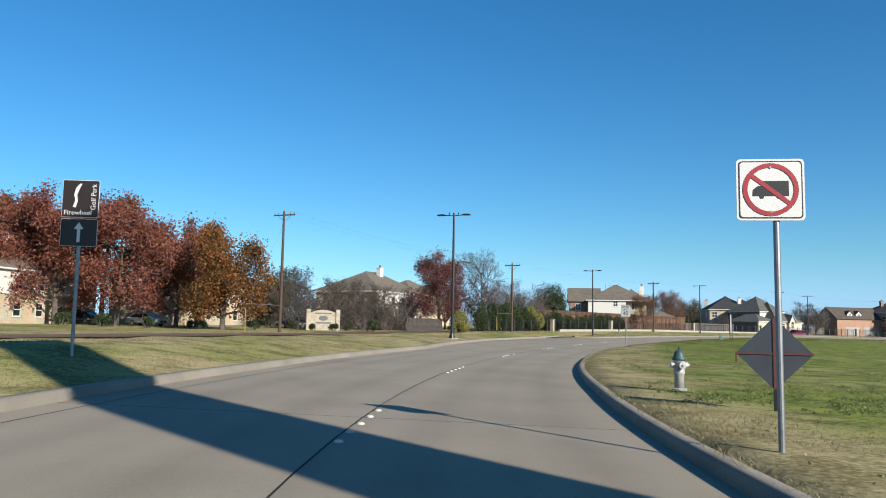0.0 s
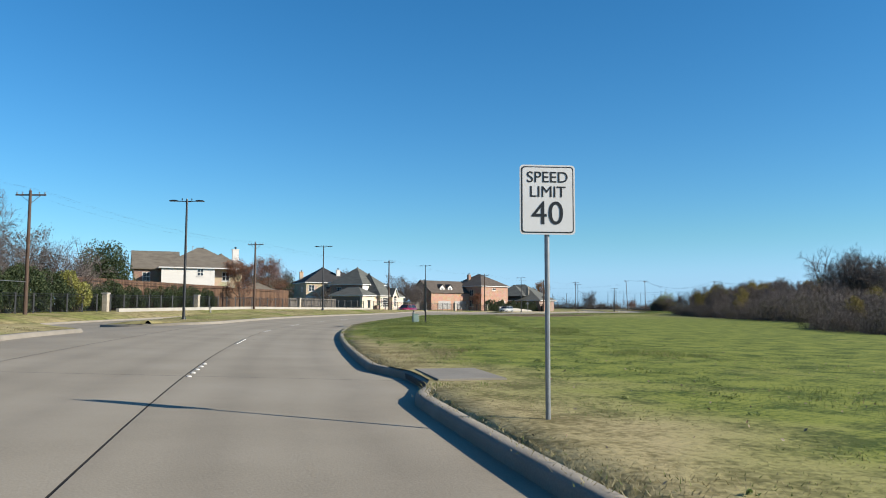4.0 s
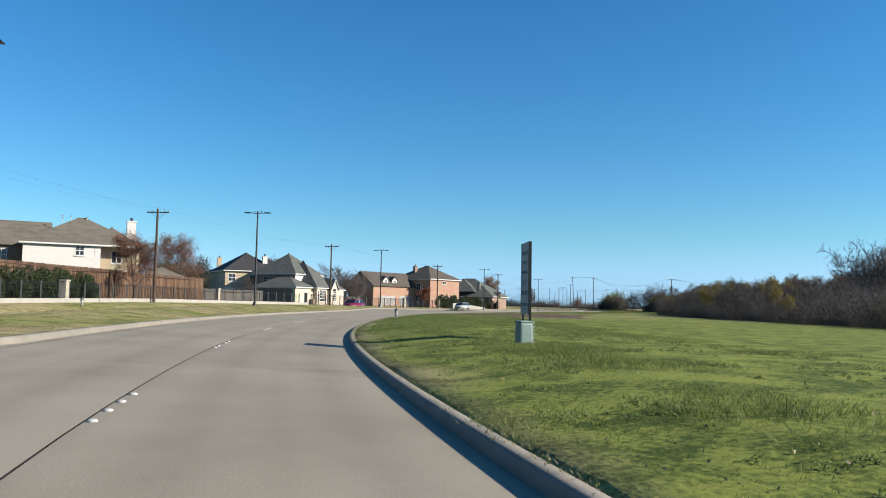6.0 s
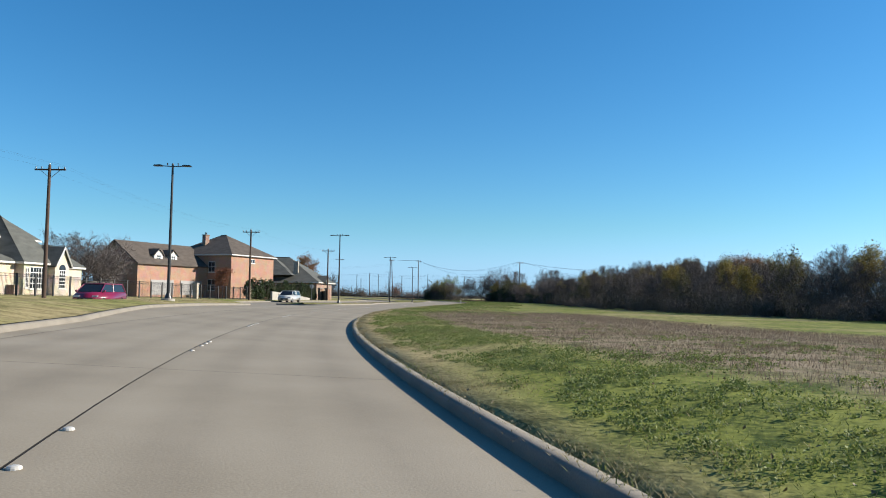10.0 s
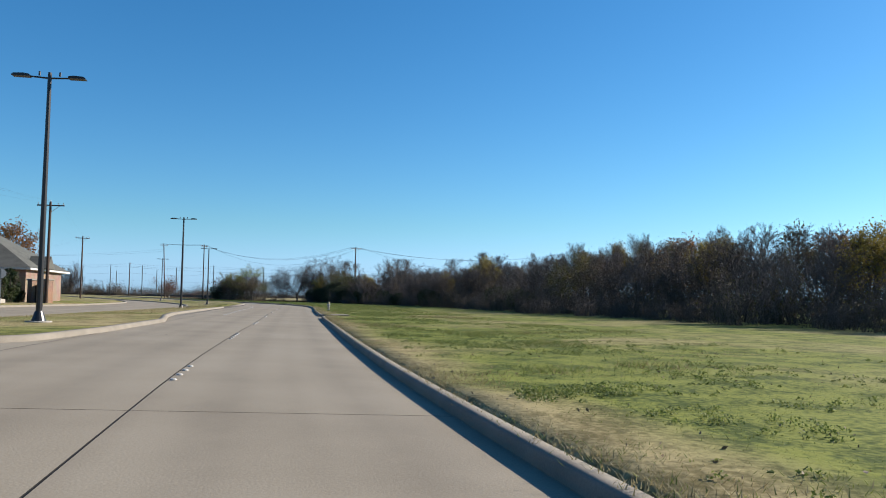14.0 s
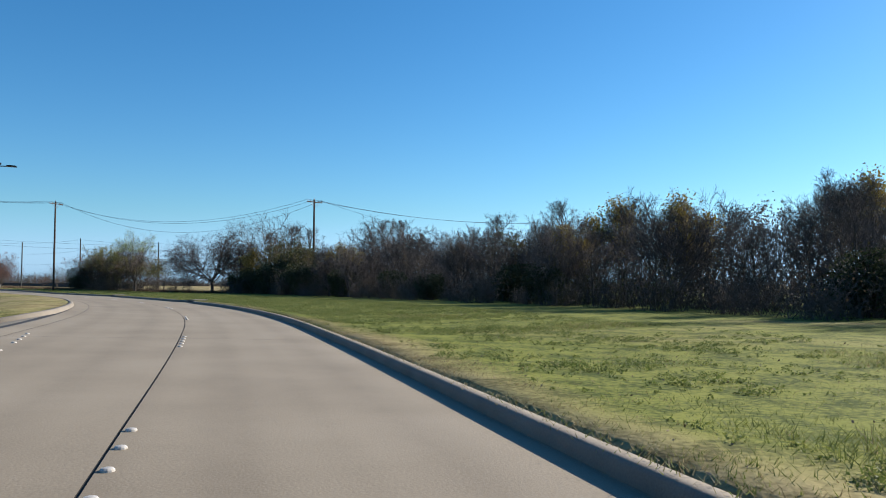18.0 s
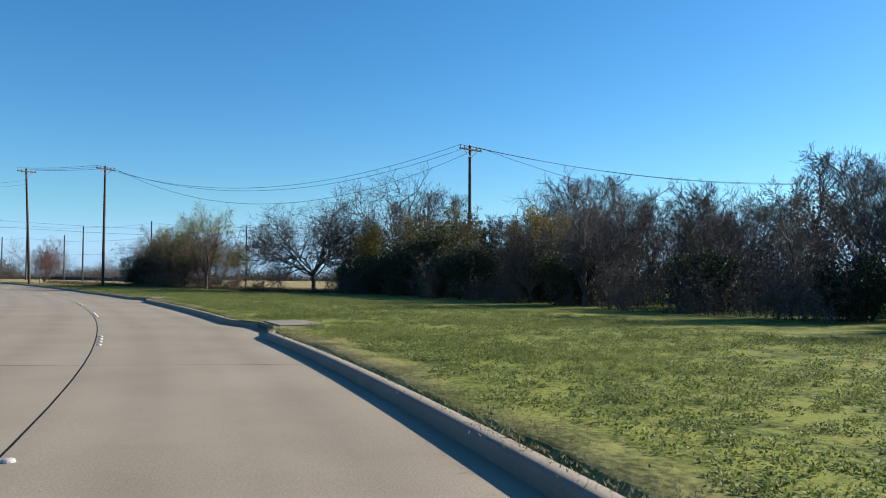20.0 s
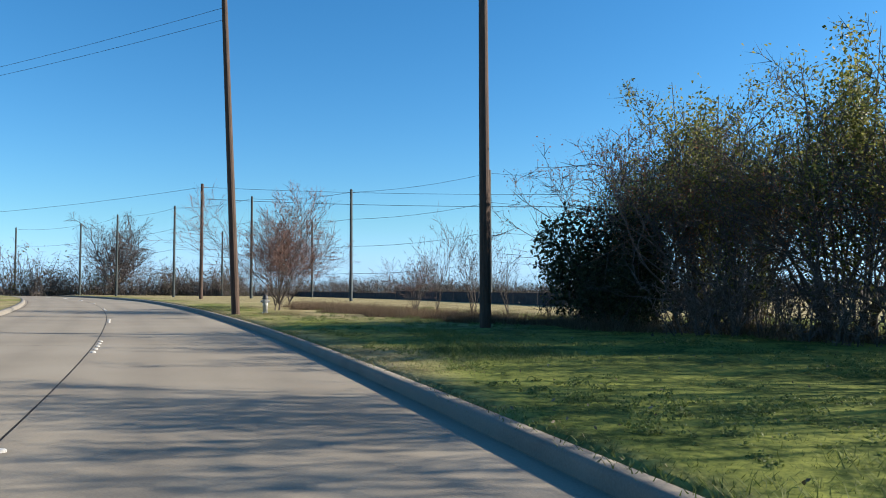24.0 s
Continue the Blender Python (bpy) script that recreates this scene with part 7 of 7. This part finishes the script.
def guy_guard(s, o, pole, up):
    """A sidewalk guy: a wire down the pole's strut, with a yellow guard at its foot."""
    a, top = at(s, o), UTIL_TOPS[pole]
    z = a.z + 2.7
    foot = Vector((top.x, top.y, z))
    t = thing("guy_wire", label="upright guy wire with yellow guard and strut to pole", category="guy wire", group="guy wires")
    part("wire", rod(a + Vector((0, 0, -0.1)), Vector((a.x, a.y, z)), 0.008, sides=4), WIRE, t)
    part("wire", rod(Vector((a.x, a.y, z)), top - Vector((0, 0, up)), 0.006, sides=4), WIRE, t)
    part("strut", rod(foot, Vector((a.x, a.y, z)), 0.028, sides=8), GALV, t)
    part("guard", rod(a + Vector((0, 0, 0.05)), a + Vector((0, 0, 2.3)), 0.04, 0.032, 8), GUARD_YELLOW, t, "yellow plastic guard")


guy_guard(102.6, -25.3, 1, 1.5)
guy_guard(62.0, -33.0, 0, 1.5)


# ---- poles and cables of the driving range ----
NETGREEN = mat("net_pole", [(0.03, 0.045, 0.045), (0.06, 0.08, 0.08)], 3, 0.7)
NET = [(336.4, 343.7, 9.8), (335.1, 329.2, 9.6), (333.0, 320.2, 10.0), (330.5, 308.6, 10.1), (327.8, 295.9, 10.0), (323.4, 281.9, 9.2), (324.0, 270.4, 9.9), (331, 258, 9.5), (338, 243, 9.5), (350, 225, 9.5), (342, 300, 9.0), (347, 318, 9.0), (338, 356, 9.8), (336, 370, 9.6), (352, 372, 9.0)]
net_tops = []
for x, y, top in NET:
    s, o = nearest([x], [y])
    z = float(ground_z(s[0], np.clip(o[0], -90, 60)))
    t = thing("net_pole", x, y, z, 0, "slim dark pole of the driving range netting", "pole", "netting poles")
    part("pole", lathe([(0.13, -0.2), (0.10, top - z)], 8), NETGREEN, t)
    part("cap", lathe([(0.12, top - z), (0.05, top - z + 0.1)], 8), NETGREEN, t)
    net_tops.append(Vector((x, y, top)))


def cable(a, b, sag, r, parent, n=14):
    pts = np.array([a.lerp(b, i / n) - Vector((0, 0, sag * 4 * (i / n) * (1 - i / n))) for i in range(n + 1)])
    d = np.array((b - a).normalized())
    u = np.cross(d, (0, 0, 1.0))
    u /= np.linalg.norm(u)
    w = np.cross(u, d)
    v = np.concatenate([np.stack([p + r * (u * c + w * s_) for c, s_ in ((1, 0), (0, 1), (-1, 0), (0, -1))]) for p in pts])
    f = [(i * 4 + k, i * 4 + (k + 1) % 4, i * 4 + 4 + (k + 1) % 4, i * 4 + 4 + k) for i in range(n) for k in range(4)]
    return part("cable", (v, f), WIRE, parent)


netting = thing("range_netting", label="fine dark cables strung between the netting poles", category="netting")
for a, b in zip(net_tops[:10], net_tops[1:10]):
    for k in range(4):
        cable(a - Vector((0, 0, 0.15 + k * 2.1)), b - Vector((0, 0, 0.15 + k * 2.1)), 0.25, 0.012, netting, 6)

wood_pole = thing("utility_pole", 322.3, 296.5, 0.8, 20, "plain wooden pole with one side arm", "utility pole", "utility poles")
part("pole", lathe([(0.16, -0.2), (0.12, 9.8)], 10), POLE_WOOD, wood_pole)
part("arm", rod((0, 0, 9.5), (1.1, 0, 9.65), 0.04), GALV, wood_pole)

wires = thing("power_line", label="sagging power cables between wooden poles", category="power line")
T1, T2, T3 = [Vector((x, y, top - 0.15)) for x, y, z, top, turn in RIGHT_POLES]
T3 += Vector((-0.28, 0.6, 0))
arm1, arm2 = Vector((0.82, -0.57, 0)), Vector((0.97, -0.26, 0))
for k in (-1.1, 0.0, 1.1):
    cable(T1 + arm1 * k, T2 + arm2 * k, 3.2 + (1.2 if k > 0.5 else 0.15 * k), 0.016, wires, 24)
    cable(T1 + arm1 * k, Vector((300, 168, 12.0 if k < 0.5 else 8.4)) + arm1 * k, 2.2 if k < 0.5 else 3.0, 0.016, wires, 16)
    cable(T2 + arm2 * k, T3 + arm2 * k, 0.15, 0.016, wires, 6)
for k in (1.4, 1.9):
    cable(T3 - Vector((0, 0, k)), UTIL_TOPS[7] - Vector((0, 0, 0.4 * k)), 0.7, 0.009, wires, 20)
cable(Vector((322.3, 296.5, 10.3)), Vector((345, 240, 9.6)), 0.8, 0.014, wires)
cable(Vector((322.3, 296.5, 9.3)), Vector((345, 240, 8.6)), 0.8, 0.018, wires)
cable(Vector((322.3, 296.5, 10.3)), Vector((322, 360, 10.6)), 0.8, 0.014, wires)
for a, b in zip(UTIL_TOPS, UTIL_TOPS[1:]):
    d = (b - a).normalized()
    side = Vector((d.y, -d.x, 0))
    for k in (-1.1, 0.65, 1.1):
        cable(a + side * k - Vector((0, 0, 0.1)), b + side * k - Vector((0, 0, 0.1)), 0.9, 0.0025, wires, 10)

# low dark fence along the range, and its dry field lies behind
LOW = [(312.0, 252.0), (317.7, 262.7), (334.4, 284.6), (352, 310), (366, 333), (385, 372)]
for (xa, ya), (xb, yb) in zip(LOW, LOW[1:]):
    t = thing("low_fence", label="low dark board fence along the dry field", category="fence", group="low fences")
    a, b = Vector((xa, ya, 0.25)), Vector((xb, yb, 0.45))
    d = (b - a).normalized() * 0.02
    v = []
    nrm = Vector((d.y, -d.x, 0)).normalized() * 0.03
    n = max(2, int((b - a).length / 3))
    for i in range(n):
        p, q = a.lerp(b, i / n) + d, a.lerp(b, (i + 1) / n) - d
        bm = bmesh.new()
        lo = [p - nrm, q - nrm, q + nrm, p + nrm]
        w = [bm.verts.new(c + Vector((0, 0, -0.4))) for c in lo] + [bm.verts.new(c + Vector((0, 0, 0.95))) for c in lo]
        for f in ((3, 2, 1, 0), (4, 5, 6, 7), (0, 1, 5, 4), (1, 2, 6, 5), (2, 3, 7, 6), (3, 0, 4, 7)):
            bm.faces.new([w[i2] for i2 in f])
        part("board_panel", bm, DARK_BARK, t)


# ---- grass blades, weeds and fallen leaves on the verges ----
BLADE_GREEN = mat("green_blades", [(0.10, 0.150, 0.030), (0.230, 0.290, 0.068), (0.390, 0.430, 0.125)], 0.4, 0.8, fine=2, per_island=0.9, spread=1.1, thin=0.4)
BLADE_STRAW = mat("straw_blades", [(0.28, 0.235, 0.105), (0.46, 0.39, 0.205), (0.58, 0.50, 0.28)], 0.4, 0.8, fine=2, per_island=0.9, spread=1.1, thin=0.4)
DEAD_WEED = mat("dead_weed", [(0.17, 0.12, 0.085), (0.30, 0.23, 0.17), (0.44, 0.36, 0.28)], 0.4, 0.9, fine=2, per_island=0.9, spread=1.1, thin=0.3)
WEED = mat("weed_leaves", [(0.10, 0.15, 0.035), (0.22, 0.30, 0.07), (0.46, 0.49, 0.16)], 0.4, 0.7, fine=2, per_island=0.9, spread=1.1, thin=0.35)
LITTER = mat("fallen_leaves", [(0.20, 0.14, 0.08), (0.36, 0.29, 0.19), (0.50, 0.43, 0.33)], 0.4, 1.0, fine=2, per_island=0.9, spread=1.1)


def wave(x, y, k):
    """Smooth patches between 0 and 1 over the plan."""
    return 0.5 + 0.25 * (np.sin(0.31 * k * x + 1.7 * np.sin(0.23 * k * y)) + np.sin(0.27 * k * y + 1.9 * np.sin(0.19 * k * x + 0.6)))


def scatter_verge(r, n, s0, s1, width, power):
    s = r.uniform(s0, s1, n)
    o = np.maximum(kerb_back(s), kerb_line(s)) + 0.03 + width * r.uniform(0, 1, n) ** power
    x, y, h = np.interp(s, _s, _x), np.interp(s, _s, _y), np.interp(s, _s, _h)
    z = ground_z(s, o) + 0.01
    keep = np.ones(n, bool)
    for c, _ in INLETS:
        keep &= ~((abs(s - c) < 1.7) & (o < kerb_back(s) + 1.65))
    return s[keep], o[keep], np.stack([x + o * np.cos(h), y - o * np.sin(h), z], 1)[keep]


def blades(r, root, height, lean, width, per):
    n = len(root) * per
    p = np.repeat(root, per, 0) + r.normal(size=(n, 3)) * np.array([[0.11, 0.11, 0]])
    a = r.uniform(0, 2 * np.pi, n)
    hh = np.repeat(height, per) * r.uniform(0.55, 1.2, n)
    tip = p + np.stack([np.cos(a) * lean * hh, np.sin(a) * lean * hh, hh], 1)
    b = a + np.pi / 2 + r.normal(size=n) * 0.5
    side = np.stack([np.cos(b), np.sin(b), 0 * b], 1) * (width * r.uniform(0.6, 1.3, n))[:, None]
    v = np.stack([p - side, p + side, tip], 1).reshape(-1, 3)
    return v, np.arange(n * 3).reshape(-1, 3)


def weediness(s, o):
    """How thickly broad-leaved weeds stand, from none to one."""
    spot_at = lambda s0, o0, ds, do: np.exp(-(((s - s0) / ds) ** 2) - ((o - o0) / do) ** 2)
    w = tab([(-10, 0.30), (30, 0.28), (60, 0.22), (92, 0.42), (112, 0.58), (128, 0.74), (160, 0.72), (188, 0.50), (200, 0.36), (214, 0.36), (224, 0.32), (258, 0.33), (300, 0.58), (312, 0.86), (374, 0.86), (386, 0.60), (400, 0.42), (430, 0.36)])(s)
    w = w - 0.30 * np.clip((s - 140) / 10, 0, 1) * np.clip((196 - s) / 10, 0, 1) * np.clip((o - 5.4) / 1.6, 0, 1)
    w = w + 0.4 * spot_at(229, 6.5, 3.5, 3) + 0.5 * spot_at(251, 5.5, 3.0, 1.6) + 0.4 * spot_at(248, 7.5, 2.2, 1.0) + 0.35 * spot_at(203, 7, 5, 3) + 0.3 * spot_at(214.5, 5.2, 2, 1.6) + 0.35 * spot_at(267, 7, 6, 2) + 0.35 * spot_at(14, 7.5, 5, 2)
    return w


def verge_plants():
    r = np.random.default_rng(21)
    s, o, p = scatter_verge(r, 165000, -4, 432, 11.0, 1.7)
    tall = wave(p[:, 0], p[:, 1], 2.2) + 0.5 * (wave(p[:, 0] + 3, p[:, 1], 11) - 0.5)
    h = 0.022 + 0.045 * np.clip(tall, 0, 1.3) ** 2
    # long grass grows only in patches
    s2, o2, p2 = scatter_verge(r, 210000, 60, 425, 12.0, 1.25)
    t2 = wave(p2[:, 0], p2[:, 1], 2.2) + 0.2 * wave(p2[:, 0] + 5, p2[:, 1], 8) - 0.1
    k = (o2 > 4.0) & (t2 > np.where((s2 > 78) & (s2 < 116) & (o2 > 4.3), 0.60, 0.82)) & (bareness(s2, o2) < 0.3)
    s, o, p = np.concatenate([s, s2[k]]), np.concatenate([o, o2[k]]), np.concatenate([p, p2[k]])
    h = np.concatenate([h, 0.07 + 0.4 * np.clip(t2[k] - 0.74, 0, 0.3)])
    dry = dryness(s, o) + 0.9 * bareness(s, o) + 0.45 * (wave(p[:, 0] + 40, p[:, 1], 1.4) - 0.5) + r.normal(size=len(s)) * 0.12
    g = dry < 0.36
    for name, m, label, sel in (("grass_blades", BLADE_GREEN, "short green winter grass blades on the verge", g), ("straw_blades", BLADE_STRAW, "dry straw-coloured grass blades on the verge", ~g)):
        tagged(part(name, blades(r, p[sel], h[sel], 1.1, 0.0055, 4), m), label, "grass", kind="stuff")
    # weeds stand in low leafy domes, gathered into drifts with open turf between them
    s, o, p = scatter_verge(r, 62000, -4, 425, 11.0, 1.4)
    drift = 0.5 * wave(p[:, 0] - 17, p[:, 1] + 9, 2.6) + 0.5 * wave(p[:, 0] + 7, p[:, 1] - 3, 7.5)
    over = weediness(s, o) - drift - 0.02 + 0.10 * r.normal(size=len(s))
    sel = (o > kerb_back(s) + 0.5 + 0.6 * wave(p[:, 0], p[:, 1], 7)) & (over > 0)
    p, over = p[sel], np.clip(over[sel], 0, 0.4)
    wide = (0.05 + 0.26 * over) * r.uniform(0.6, 1.5, len(p))
    n = np.clip((9 + 900 * wide ** 1.6).astype(int), 9, 70)
    i = np.repeat(np.arange(len(p)), n)
    d = r.normal(size=(len(i), 3))
    d /= np.linalg.norm(d, axis=1, keepdims=True)
    d[:, 2] = np.abs(d[:, 2])
    c = p[i] + d * (wide[i] * r.uniform(0.55, 1.05, len(i)))[:, None] * np.array([[1, 1, 0.72]])
    c[:, 2] += 0.008
    tagged(part("weeds", leaves_at(r, c, 0.018), WEED), "low broad-leaved weeds in clumps on the verge", "weeds", kind="stuff")
    s, o, p = scatter_verge(r, 7500, -4, 410, 12.0, 1.1)
    p[:, 2] += 0.035
    tagged(part("fallen_leaves", leaves_at(r, p, 0.024), LITTER), "pale curled fallen leaves scattered over the grass", "fallen leaves", kind="stuff")
    # stalks of dead weeds on the brown stretch
    s, o, p = scatter_verge(r, 60000, 146, 226, 18.0, 0.8)
    sel = bareness(s, o) * 1.5 + 0.5 * (wave(p[:, 0], p[:, 1], 6) - 0.5) > 0.45 + 0.3 * r.uniform(size=len(s))
    tagged(part("dead_weeds", blades(r, p[sel], np.full(sel.sum(), 0.11), 0.5, 0.005, 3), DEAD_WEED), "brown stalks of dead weeds on bare ground", "dead weeds", kind="stuff")
    # the islands' turf
    n = 30000
    s = r.uniform(-4, 300, n)
    o = -6.1 - 6.6 * r.uniform(0, 1, n) ** 1.4
    ok = ((s < 73) & (o < np.where(s < 36, -5.8, -8.3))) | ((s > 95) & (s < 202) & (o < np.where(s < 160, -6.3, -9.0))) | ((s > 229) & (s < 288) & (o < -7.0))
    s, o = s[ok], o[ok]
    x, y, h = np.interp(s, _s, _x), np.interp(s, _s, _y), np.interp(s, _s, _h)
    side = np.where(s < 36, -5.5, np.where(s < 78, -7.8, np.where(s < 150, -5.9, np.where(s < 215, -8.2, -6.0))))
    a = np.clip((side - o) / (side + 13), 0.01, 0.99)
    edge_z = pave_z(s, np.where(a < 0.5, side, -13)) + 0.14
    q = np.sin(np.pi * a ** 1.3)
    z = edge_z * (1 - q) + np.maximum(island_z(s), edge_z) * q - 0.015
    tagged(part("dry_turf", blades(r, np.stack([x + o * np.cos(h), y - o * np.sin(h), z], 1), np.full(len(s), 0.06), 0.7, 0.008, 3), BLADE_STRAW), "short dormant straw grass on the medians", "grass", kind="stuff")


verge_plants()
